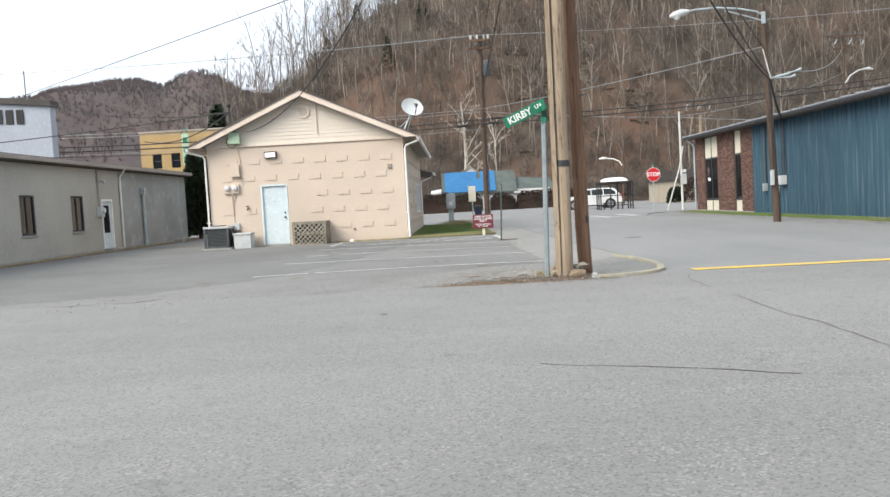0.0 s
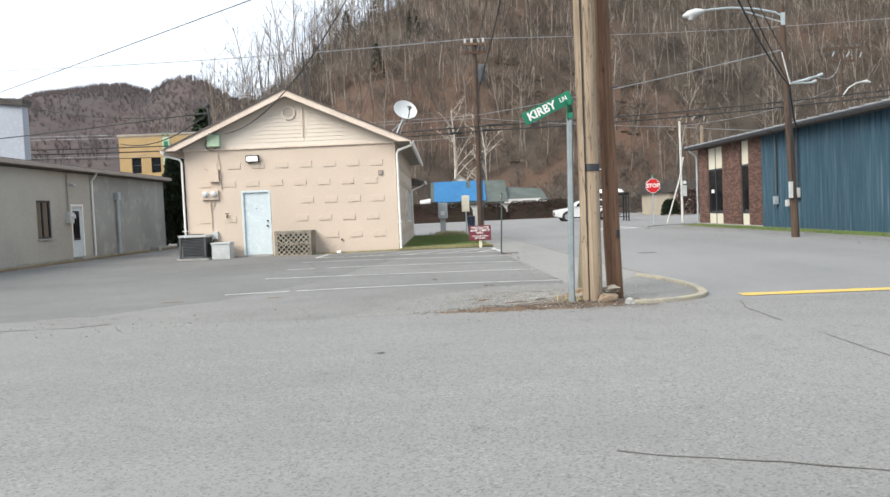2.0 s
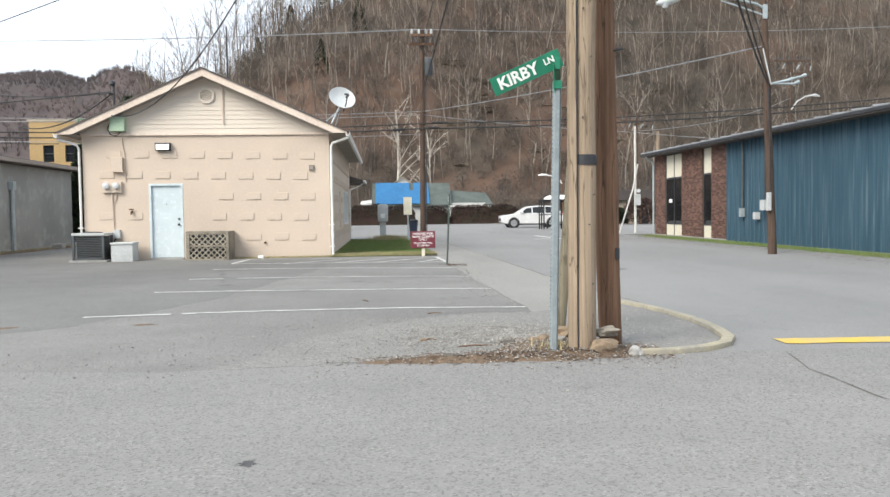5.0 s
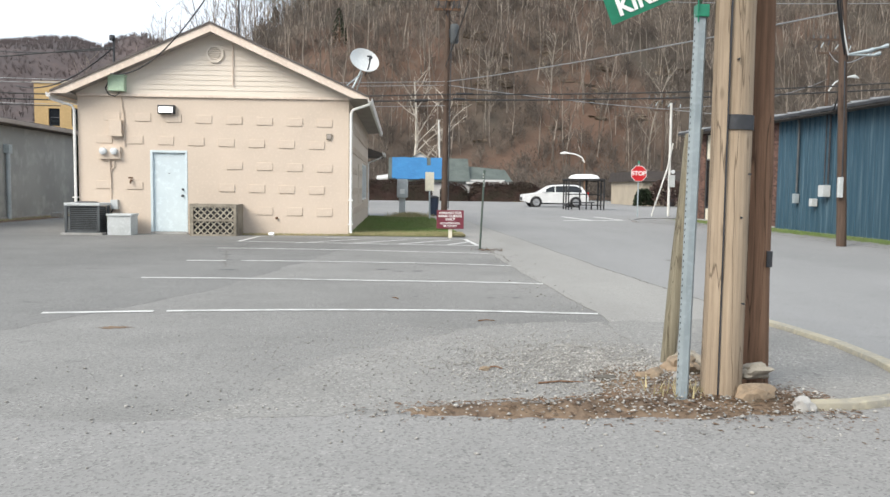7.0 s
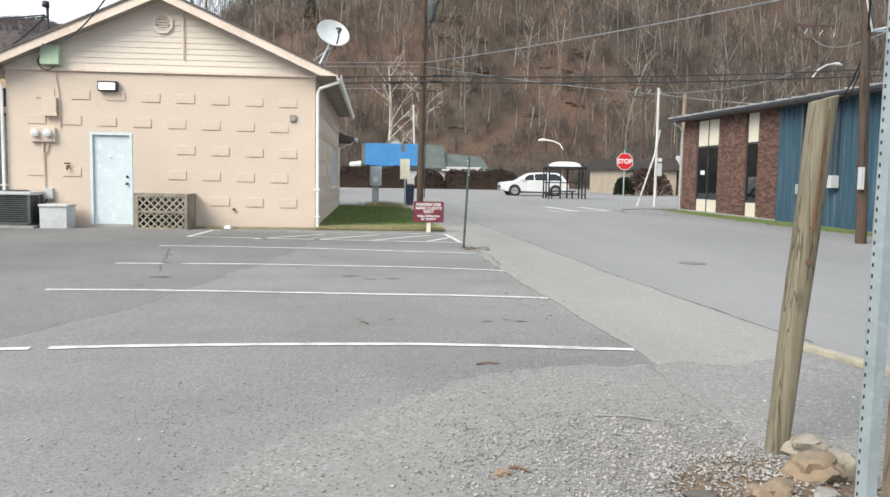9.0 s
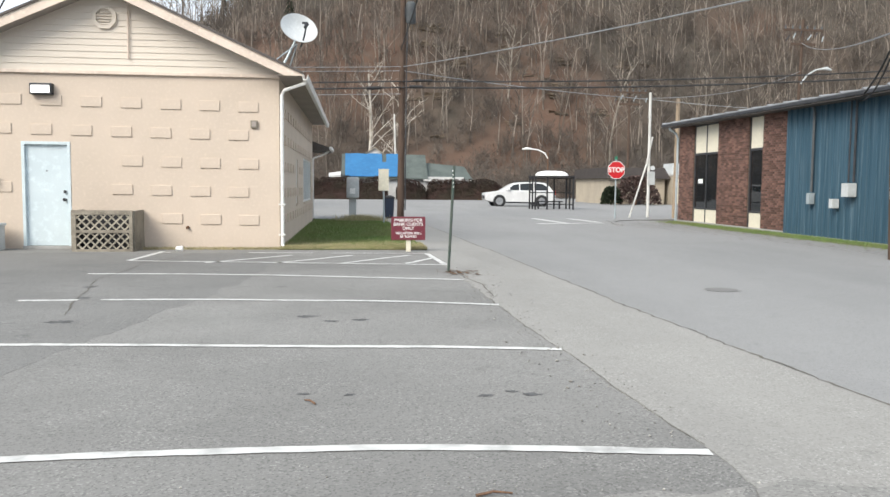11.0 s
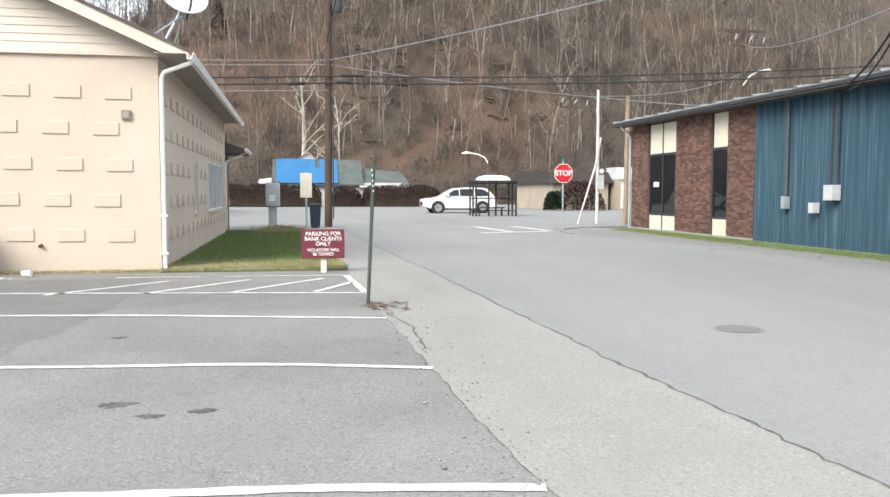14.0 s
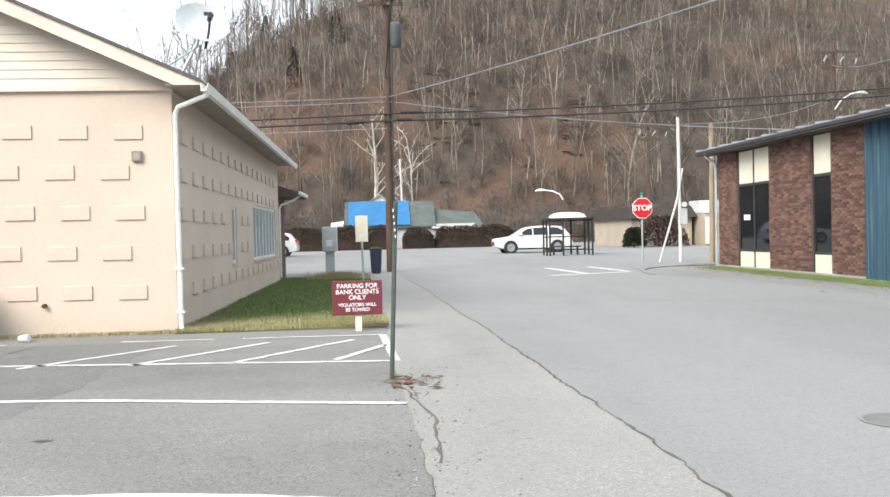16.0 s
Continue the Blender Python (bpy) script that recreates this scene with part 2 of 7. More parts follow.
M["drygrass"] = mat("dry_edge_grass", (0.42, 0.36, 0.215), (0.27, 0.255, 0.125), rough=0.9, scale=0.7, fine=6, bump=0, island=0.3)
M["dirt"] = mat("brown_dirt_and_leaves", (0.19, 0.135, 0.09), (0.12, 0.085, 0.06), rough=0.95, scale=3, fine=30, bump=0.6, dist=0.02)
M["gravel"] = mat("pale_gravel", (0.33, 0.32, 0.298), (0.215, 0.207, 0.192), rough=0.9, scale=6, fine=40, bump=0.2, island=0.38)
M["leaf"] = mat("dead_leaves", (0.15, 0.092, 0.055), (0.10, 0.065, 0.042), rough=0.9, scale=4, fine=30, bump=0, island=0.4)
M["boulder"] = mat("tan_fieldstone", (0.27, 0.20, 0.135), (0.17, 0.14, 0.105), rough=0.95, scale=7, fine=40, bump=0.8)
M["paleboulder"] = mat("pale_fieldstone", (0.31, 0.28, 0.23), (0.205, 0.183, 0.148), rough=0.95, scale=8, fine=40, bump=0.8)
M["crack"] = mat("dark_crack_fill", (0.085, 0.08, 0.073), (0.13, 0.12, 0.10), rough=0.95, scale=2, fine=20)
M["oil"] = mat("oil_stained_asphalt", (0.06, 0.06, 0.062), (0.115, 0.114, 0.113), rough=0.8, scale=8, fine=40)
M["linepaint"] = mat("worn_white_road_paint", (0.53, 0.53, 0.515), (0.29, 0.288, 0.28), rough=0.85, scale=5.5, fine=22, bump=0.2, c=(0.60, 0.60, 0.585), spread=(0.48, 0.70))
M["yellowpaint"] = mat("worn_yellow_kerb_paint", (0.62, 0.42, 0.07), (0.46, 0.36, 0.15), rough=0.8, scale=3, fine=16)
M["kerb"] = mat("worn_kerb_concrete", (0.36, 0.325, 0.235), (0.26, 0.247, 0.21), rough=0.92, scale=3, fine=22, bump=0.4)
M["concrete"] = mat("grey_concrete", (0.36, 0.355, 0.34), (0.28, 0.275, 0.26), rough=0.92, scale=1.2, fine=18, bump=0.3)
M["beige"] = mat("peach_painted_block", (0.59, 0.492, 0.402), (0.54, 0.452, 0.37), rough=0.75, scale=0.7, fine=16, bump=0.12, c=(0.62, 0.522, 0.43))
M["siding"] = mat("cream_vinyl_siding", (0.66, 0.59, 0.505), (0.625, 0.555, 0.475), rough=0.6, scale=0.9, fine=12, bump=0.03, c=(0.67, 0.60, 0.515))
M["fascia"] = mat("cream_painted_trim", (0.70, 0.59, 0.50), (0.60, 0.50, 0.42), rough=0.6, scale=1.2, fine=12, bump=0.06)
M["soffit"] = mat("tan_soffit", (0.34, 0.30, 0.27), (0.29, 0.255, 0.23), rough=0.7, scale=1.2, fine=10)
M["shingle"] = mat("grey_brown_shingles", (0.13, 0.115, 0.105), (0.09, 0.08, 0.075), rough=0.95, scale=1.5, fine=20, bump=0.5)
M["white"] = mat("white_painted_metal", (0.78, 0.77, 0.74), (0.70, 0.69, 0.66), rough=0.45, scale=2, fine=14, bump=0.04)
M["doorpaint"] = mat("pale_blue_white_door_paint", (0.58, 0.655, 0.68), (0.52, 0.595, 0.625), rough=0.5, scale=1.5, fine=10, bump=0.05)
M["dark"] = mat("dark_grey_metal", (0.06, 0.062, 0.068), (0.04, 0.042, 0.046), rough=0.5, metal=0.3, scale=3, fine=20, bump=0.05)
M["acgrey"] = mat("weathered_grey_casing", (0.10, 0.11, 0.116), (0.07, 0.076, 0.08), rough=0.6, metal=0.1, scale=3, fine=20, bump=0.05)
M["lightgrey"] = mat("pale_grey_casing", (0.50, 0.52, 0.52), (0.42, 0.44, 0.44), rough=0.55, scale=2.5, fine=18, bump=0.05)
M["channelsteel"] = mat("dull_galvanised_channel", (0.26, 0.30, 0.315), (0.21, 0.245, 0.258), rough=0.6, metal=0.15, scale=5, fine=30, bump=0.08)
M["galv"] = mat("galvanised_steel", (0.42, 0.47, 0.49), (0.33, 0.38, 0.40), rough=0.5, metal=0.35, scale=4, fine=30, bump=0.06)
M["greenbox"] = mat("pale_green_casing", (0.42, 0.55, 0.40), (0.36, 0.48, 0.35), rough=0.6, scale=3, fine=16)
M["lattice"] = mat("weathered_lattice_wood", (0.29, 0.26, 0.21), (0.17, 0.15, 0.12), rough=0.9, scale=3, fine=30, bump=0.3, island=0.15)
M["slat"] = mat("pale_weathered_slats", (0.42, 0.385, 0.31), (0.29, 0.262, 0.21), rough=0.9, scale=3, fine=30, bump=0.2, island=0.15)
M["polewood"] = timber("weathered_tan_pole_wood", (0.405, 0.322, 0.235), (0.272, 0.209, 0.148), (0.085, 0.062, 0.044))
M["polebrown"] = timber("brown_creosoted_pole_wood", (0.225, 0.137, 0.09), (0.115, 0.068, 0.046), (0.03, 0.02, 0.015), 30, 9)
M["postwood"] = timber("greenish_weathered_post_wood", (0.27, 0.245, 0.182), (0.155, 0.136, 0.096), (0.055, 0.042, 0.028), 42, 13, 0.14)
M["blue"] = mat("weathered_blue_metal_cladding", (0.030, 0.071, 0.103), (0.041, 0.089, 0.126), rough=0.6, scale=0.8, fine=3.5, bump=0.05, stretch=(1, 5, 0.12), c=(0.13, 0.19, 0.225), spec=0.25)
M["brick"] = mat("dark_red_brown_brick", (0.165, 0.092, 0.071), (0.105, 0.062, 0.051), rough=0.9, scale=2, fine=30, bump=0.3, island=0.42)
M["mortar"] = mat("grey_brown_mortar", (0.15, 0.12, 0.10), (0.11, 0.09, 0.078), rough=0.95, scale=3, fine=30, bump=0.3)
M["cream"] = mat("cream_infill_panel", (0.70, 0.655, 0.53), (0.64, 0.60, 0.485), rough=0.6, scale=1.5, fine=12, bump=0.04)
M["glassdark"] = glass_mat("dark_window_glass", (0.012, 0.014, 0.016))
M["glasspale"] = glass_mat("pale_window_glass", (0.22, 0.27, 0.29), 0.35)
M["roofmetal"] = mat("grey_metal_roof", (0.30, 0.31, 0.32), (0.22, 0.225, 0.23), rough=0.5, metal=0.4, scale=1.5, fine=10, bump=0.05)
M["leftwall"] = mat("off_white_painted_block", (0.415, 0.40, 0.352), (0.35, 0.337, 0.298), rough=0.8, scale=0.5, fine=8, bump=0.15, c=(0.455, 0.44, 0.395))
M["leftgrey"] = mat("grey_painted_block", (0.315, 0.322, 0.308), (0.25, 0.258, 0.248), rough=0.8, scale=0.45, fine=1.6, bump=0.1, c=(0.45, 0.458, 0.44))
M["boxwhite"] = mat("pale_blue_white_sign_wall", (0.40, 0.435, 0.49), (0.36, 0.39, 0.445), rough=0.7, scale=0.6, fine=8)
M["black"] = mat("black_paint", (0.02, 0.02, 0.022), (0.03, 0.03, 0.032), rough=0.6, scale=3, fine=20, bump=0.03)
M["yellowwall"] = mat("yellow_ochre_block", (0.44, 0.305, 0.145), (0.37, 0.258, 0.125), rough=0.85, scale=0.8, fine=8)
M["signgreen"] = mat("green_reflective_sheet", (0.02, 0.19, 0.11), (0.018, 0.16, 0.095), rough=0.4, scale=3, fine=20, bump=0.02)
M["signwhite"] = mat("white_reflective_sheet", (0.80, 0.80, 0.78), (0.74, 0.74, 0.72), rough=0.45, scale=3, fine=20, bump=0.02)
M["signred"] = mat("red_reflective_sheet", (0.55, 0.025, 0.03), (0.48, 0.022, 0.028), rough=0.4, scale=3, fine=20, bump=0.02)
M["maroon"] = mat("maroon_painted_board", (0.16, 0.03, 0.045), (0.13, 0.026, 0.038), rough=0.55, scale=3, fine=20, bump=0.04)
M["greensteel"] = mat("dark_green_steel", (0.06, 0.09, 0.075), (0.10, 0.11, 0.095), rough=0.6, metal=0.3, scale=5, fine=30, bump=0.1)
M["tarp"] = mat("blue_tarpaulin", (0.03, 0.145, 0.31), (0.025, 0.12, 0.265), rough=0.55, scale=0.6, fine=3, bump=0.3, dist=0.05, spec=0.25)
M["houseroof"] = mat("green_grey_roofing", (0.098, 0.115, 0.106), (0.066, 0.080, 0.074), rough=0.85, scale=0.8, fine=6, bump=0.2)
M["housewall"] = mat("white_house_siding", (0.55, 0.545, 0.53), (0.46, 0.455, 0.44), rough=0.7, scale=0.8, fine=8)
M["carwhite"] = mat("white_car_paint", (0.66, 0.66, 0.655), (0.62, 0.62, 0.615), rough=0.22, scale=1, fine=6, bump=0, spec=0.5)
M["tyre"] = mat("black_rubber", (0.025, 0.025, 0.026), (0.035, 0.034, 0.033), rough=0.9, scale=4, fine=30)
M["rim"] = mat("silver_alloy", (0.55, 0.55, 0.56), (0.45, 0.45, 0.46), rough=0.3, metal=0.8, scale=4, fine=30, bump=0)
M["lampred"] = glass_mat("red_lamp_lens", (0.45, 0.02, 0.02), 0.1)
M["lampclear"] = glass_mat("clear_lamp_lens", (0.6, 0.62, 0.63), 0.08)
M["tan"] = mat("tan_stucco", (0.40, 0.345, 0.27), (0.33, 0.29, 0.23), rough=0.85, scale=0.8, fine=8)
M["darkroof"] = mat("dark_brown_mansard", (0.05, 0.042, 0.038), (0.038, 0.032, 0.03), rough=0.85, scale=1.5, fine=10)
M["wire"] = mat("black_cable_sheath", (0.03, 0.03, 0.032), (0.045, 0.045, 0.047), rough=0.7, scale=3, fine=12, bump=0)
M["alu"] = mat("bare_grey_cable", (0.30, 0.31, 0.32), (0.22, 0.23, 0.24), rough=0.5, metal=0.5, scale=3, fine=12, bump=0)
M["dishgrey"] = mat("pale_grey_dish_enamel", (0.58, 0.60, 0.60), (0.52, 0.54, 0.54), rough=0.5, scale=3, fine=20, bump=0.03)
M["binblue"] = mat("dark_blue_plastic", (0.025, 0.035, 0.06), (0.02, 0.028, 0.048), rough=0.5, scale=3, fine=20, bump=0.04)
M["lens"] = glow_mat("lit_lamp_lens", (1.0, 0.97, 0.92), 0.5)
M["polewhite"] = mat("white_painted_pole", (0.66, 0.65, 0.62), (0.50, 0.49, 0.46), rough=0.6, scale=3, fine=20, stretch=(2, 2, 0.3))
M["manhole"] = mat("worn_iron_cover", (0.17, 0.165, 0.158), (0.14, 0.137, 0.132), rough=0.85, scale=6, fine=60, bump=0.3)
M["polegrey"] = timber("dark_brown_pole_wood", (0.128, 0.090, 0.069), (0.076, 0.054, 0.043), (0.03, 0.023, 0.019), 30, 9)
# Kept close to the mountain colour, with the same distance haze painted in.
M["farwood"] = mat("hazed_bare_woods", (0.112, 0.092, 0.090), (0.092, 0.082, 0.084), rough=0.95, scale=0.01, fine=0.2, bump=0, island=0.06, spec=0.05)
M["roofcap"] = mat("dark_brown_roof_edge", (0.10, 0.09, 0.082), (0.075, 0.068, 0.062), rough=0.8, scale=2, fine=14)


# ---------------------------------------------------------------- mesh helpers
class B:
    """Collects vertices and faces in world metres; o is the base of the thing it belongs to."""

    def __init__(self, o=(0, 0, 0)):
        self.v, self.f, self.o = [], [], Vector(o)

    def add(self, verts, faces):
        k = len(self.v)
        self.v += [tuple(Vector(p) - self.o) for p in verts]
        self.f += [tuple(k + i for i in face) for face in faces]
        return self

    def box(self, x0, x1, y0, y1, z0, z1, ch=0.0, m=None):
        bm = bmesh.new()
        bmesh.ops.create_cube(bm, size=1.0)
        for v in bm.verts:
            v.co = Vector(((x0 + x1) / 2 + v.co.x * (x1 - x0), (y0 + y1) / 2 + v.co.y * (y1 - y0), (z0 + z1) / 2 + v.co.z * (z1 - z0)))
        if ch:
            bmesh.ops.bevel(bm, geom=bm.edges[:], offset=ch, segments=2, affect="EDGES", profile=0.6)
        return self.take(bm, m)

    def take(self, bm, m=None):
        bm.verts.index_update()
        vs = [(m @ v.co if m else v.co.copy()) for v in bm.verts]
        fs = [tuple(v.index for v in f.verts) for f in bm.faces]
        bm.free()
        return self.add(vs, fs)

    def tube(self, pts, r, n=8, cap=True):
        """Round tube through pts; r a number or one per point."""
        pts = [Vector(p) for p in pts]
        rs = r if isinstance(r, (list, tuple)) else [r] * len(pts)
        vs, fs = [], []
        up = None
        for i, p in enumerate(pts):
            d = (pts[min(i + 1, len(pts) - 1)] - pts[max(i - 1, 0)]).normalized()
            if up is None:
                up = Vector((1, 0, 0)) if abs(d.x) < 0.9 else Vector((0, 1, 0))
            u = (up - d * up.dot(d)).normalized()
            w = d.cross(u)
            up = u
            for k in range(n):
                a = 2 * math.pi * k / n
                vs.append(p + (u * math.cos(a) + w * math.sin(a)) * rs[i])
        for i in range(len(pts) - 1):
            for k in range(n):
                fs.append((i * n + k, i * n + (k + 1) % n, (i + 1) * n + (k + 1) % n, (i + 1) * n + k))
        if cap:
            fs.append(tuple(range(n))[::-1])
            fs.append(tuple((len(pts) - 1) * n + k for k in range(n)))
        return self.add(vs, fs)

    def slab(self, poly, z0, z1):
        """Upright prism on a plan outline (anticlockwise)."""
        n = len(poly)
        vs = [(x, y, z0) for x, y in poly] + [(x, y, z1) for x, y in poly]
        fs = [tuple(range(n))[::-1], tuple(range(n, 2 * n))] + [(i, (i + 1) % n, n + (i + 1) % n, n + i) for i in range(n)]
        return self.add(vs, fs)

    def extrude(self, prof, axis, a0, a1):
        """Profile of (u, w) points pulled along axis x (u=y) or y (u=x), w up."""
        n = len(prof)
        q = (lambda u, w, a: (a, u, w)) if axis == "x" else (lambda u, w, a: (u, a, w))
        vs = [q(u, w, a0) for u, w in prof] + [q(u, w, a1) for u, w in prof]
        fs = [tuple(range(n))[::-1], tuple(range(n, 2 * n))] + [(i, (i + 1) % n, n + (i + 1) % n, n + i) for i in range(n)]
        return self.add(vs, fs)

    def mesh(self, name):
        me = bpy.data.meshes.new(name)
        me.from_pydata(self.v, [], self.f)
        bm = bmesh.new()
        bm.from_mesh(me)
        bmesh.ops.recalc_face_normals(bm, faces=bm.faces[:])
        bm.to_mesh(me)
        bm.free()
        return me


def smooth(ob, angle=40):
    me = ob.data
    me.polygons.foreach_set("use_smooth", [True] * len(me.polygons))
    me.set_sharp_from_angle(angle=radians(angle))
    return ob


def thing(name, label, category, at=(0, 0, 0), rz=0, group="", kind=""):
    ob = new(name)
    ob.matrix_basis = pose(at[0], at[1], at[2], 0, 0, rz)
    return tagged(ob, label, category, group, kind)


def part(name, b, material, parent=None, label="", soft=False):
    ob = new(name, b.mesh(name))
    ob.data.materials.append(material)
    ob.parent = parent
    if label:
        tagged(ob, label)
    if soft:
        smooth(ob)
    return ob


def solo(name, b, material, label, category, kind="", group="", soft=False):
    """A thing of one mesh, with its base at b.o."""
    ob = part(name, b, material, None, "", soft)
    ob.location = b.o
    return tagged(ob, label, category, group, kind)


def lettering(name, body, size, m, material, parent, bold=0.0):
    """Raised letters; m places the text's centre."""
    cu = bpy.data.curves.new(name, "FONT")
    cu.body, cu.size, cu.extrude, cu.offset = body, size, 0.003, bold
    cu.align_x, cu.align_y = "CENTER", "CENTER"
    tmp = bpy.data.objects.new(name, cu)
    scene.collection.objects.link(tmp)
    dg = bpy.context.evaluated_depsgraph_get()
    me = bpy.data.meshes.new_from_object(tmp.evaluated_get(dg))
    bpy.data.objects.remove(tmp)
    me.transform(m)
    me.materials.clear()
    me.materials.append(material)
    ob = new(name, me)
    ob.parent = parent
    return ob


def big_mesh(name, verts, tris, material, materials=None, index=None):
    """Large triangle mesh from arrays."""
    me = bpy.data.meshes.new(name)
    nv, nt = len(verts), len(tris)
    me.vertices.add(nv)
    me.vertices.foreach_set("co", np.asarray(verts, dtype=np.float32).ravel())
    me.loops.add(nt * 3)
    me.loops.foreach_set("vertex_index", np.asarray(tris, dtype=np.int32).ravel())
    me.polygons.add(nt)
    me.polygons.foreach_set("loop_start", np.arange(0, nt * 3, 3, dtype=np.int32))
    me.update(calc_edges=True)
    me.validate()
    me.materials.append(material)
    return new(name, me)


def frac(a):
    return a - np.floor(a)


def wob(x, y, s):
    """Smooth pseudo-random height in about -1..1."""
    return noise.noise(Vector((x * s, y * s, 3.7)))


# ---------------------------------------------------------------- ground and roads
def hill_height(x, y):
    """The wooded hill behind the far street."""
    foot = 84 + max(0.0, -8 - x) * 0.9
    d = y - foot
    if d <= 0:
        return -0.02
    cap = min(150.0, max(0.6, 74 + 0.78 * x if x > -12 else 64.64 + 1.2 * (x + 12)))
    rise = 0.66 * d * min(1.0, 0.25 + d / 30)
    rise += (wob(x, y, 0.03) * 5 + wob(x, y, 0.09) * 2.0) * min(1, d / 25)
    k = rise / cap
    return max(0.0, cap * math.tanh(k * 1.1)) if k < 4 else cap


def terrain(name, xs, ys, fn, material, label):
    vs = [(x, y, fn(x, y)) for y in ys for x in xs]
    n = len(xs)
    ts = []
    for j in range(len(ys) - 1):
        for i in range(n - 1):
            a = j * n + i
            ts += [(a, a + 1, a + n + 1), (a, a + n + 1, a + n)]
    ob = big_mesh(name, vs, ts, material)
    smooth(ob, 180)
    return tagged(ob, label, name, kind="structure")


gb_ = B((0, 0, 0)).add([(-3000, -3000, -0.03), (3000, -3000, -0.03), (3000, 3000, -0.03), (-3000, 3000, -0.03)], [(0, 1, 2, 3)])
tagged(part("ground", gb_, M["earth"]), "brown winter valley ground reaching the hills", "ground", kind="structure")


def sheet(name, poly, z, material, label, category="road"):
    """A paved surface with its own edge thickness."""
    b = B().slab(poly, -0.028, z)
    return tagged(part(name, b, material), label, category, kind="structure")


def ragged(pts, amp, step=0.16, seed=1.0):
    """A crumbling edge along a line of points."""
    out = []
    for (xa, ya), (xb, yb) in zip(pts, pts[1:]):
        d = Vector((xb - xa, yb - ya))
        k = max(1, int(d.length / step))
        u = d.normalized()
        for i in range(k):
            x, y = xa + d.x * i / k, ya + d.y * i / k
            o_ = amp * (noise.noise(Vector((x * 1.3, y * 1.3, seed))) + 0.7 * noise.noise(Vector((x * 5, y * 5, seed)))) if i or out else 0
            out.append((x - u.y * o_, y + u.x * o_))
    return out + [pts[-1]]


STREET_EDGE = ragged([(-12.3, -16.75), (-4.0, -16.80), (-3.0, -16.83), (-2.6, -16.62), (-1.3, -16.85), (-0.2, -17.02), (0.7, -16.95), (1.42, -16.86), (3.2, -16.75), (4.2, -16.75)], 0.05)
LOT_EDGE = ragged([(3.20, -16.73), (3.31, -13.3), (3.25, -12.1), (3.22, -10.7), (3.14, -9.2), (3.11, -7.5), (3.08, -6.2), (3.03, -4.4), (2.99, -3.5), (3.0, -0.35)], 0.035, seed=4.0)
LANE_EDGE = ragged([(4.85, -13.0), (4.75, -11.8), (4.58, -8.6), (4.52, -6.6), (4.45, -5.3), (4.38, -2.0), (4.22, 2.1), (4.0, 8.2), (3.75, 11.5)], 0.03, seed=7.0)
sheet("street", [(-70, -60), (70, -60), (70, -16.75)] + STREET_EDGE[::-1] + [(-70, -16.75)], 0.004, M["street"],
      "worn grey asphalt street with coarse pale aggregate")
sheet("parking_lot", [(-12.3, -17.3), (3.2, -17.3)] + LOT_EDGE + [(0, -0.30), (0.0, 0.1), (-7.2, 0.1), (-7.2, 24), (-12.3, 24)],
      0.003, M["lot"], "patched grey asphalt parking lot with worn stall lines", "parking lot")
sheet("pavement", [(3.2, -16.73), (4.2, -16.74)] + LANE_EDGE + [(3.6, 16.6), (2.6, 16.6), (2.75, 12.0)] + LOT_EDGE[::-1][:-1], 0.006, M["strip"],
      "pale weathered strip of worn concrete beside the lane", "pavement")
sheet("road", [(4.2, -16.75), (40, -16.75), (40, -13.5), (12.6, -13.5), (12.3, -2.0), (12.0, 6.0), (11.0, 11.5), (11.4, 14.6), (14.5, 16.6), (90, 17.5), (90, 82),
               (-90, 82), (-90, 17.5), (-7.2, 17.0), (-7.2, 14.4), (2.0, 14.4), (2.6, 16.6), (3.6, 16.6)] + LANE_EDGE[::-1],
      0.002, M["lane"], "pale grey asphalt lane opening on a wide cross street")
sheet("verge", [(12.3, -2.0), (12.6, -13.5), (14.1, -13.5), (14.1, 14.2), (12.6, 14.9), (11.4, 14.4), (11.0, 11.5), (12.0, 6.0)], 0.012, M["lane"],
      "narrow worn asphalt verge along the blue shed", "verge")

sheet("shed_turf", ragged([(13.35, -13.0), (13.2, -6.0), (13.3, 0.0), (13.15, 6.0), (13.3, 13.4)], 0.18, 0.25, 15.0)[::-1] + [(13.96, -13.0), (13.96, 13.4)], 0.02, M["turf"], "strip of rough turf along the shed wall", "lawn")

# lane edge crack, foreground cracks and the joint between street and lot


def crack(pts, w, name="crack", z=0.0075, material=None, label="dark irregular crack in the asphalt"):
    rnd = random.Random(int(pts[0][0] * 100) + int(pts[0][1] * 10))
    line = []
    for (xa, ya), (xb, yb) in zip(pts, pts[1:]):
        n = max(2, int(math.hypot(xb - xa, yb - ya) / 0.14))
        for i in range(n):
            t = i / n
            line.append((xa + (xb - xa) * t, ya + (yb - ya) * t))
    line.append(pts[-1])
    vs, fs = [], []
    for i, (x, y) in enumerate(line):
        xa, ya = line[max(0, i - 1)]
        xb, yb = line[min(len(line) - 1, i + 1)]
        d = Vector((xb - xa, yb - ya)).normalized()
        off = rnd.uniform(-0.4, 0.4) * w + 0.5 * w * noise.noise(Vector((x * 1.7, y * 1.7, 0)))
        hw = w * rnd.uniform(0.08, 0.34)
        cx, cy = x - d.y * off, y + d.x * off
        vs += [(cx - d.y * hw, cy + d.x * hw, z), (cx + d.y * hw, cy - d.x * hw, z)]
    for i in range(len(line) - 1):
        fs.append((2 * i, 2 * i + 1, 2 * i + 3, 2 * i + 2))
    b = B().add(vs, fs)
    return tagged(part(name, b, material or M["crack"]), label, "crack", kind="structure")


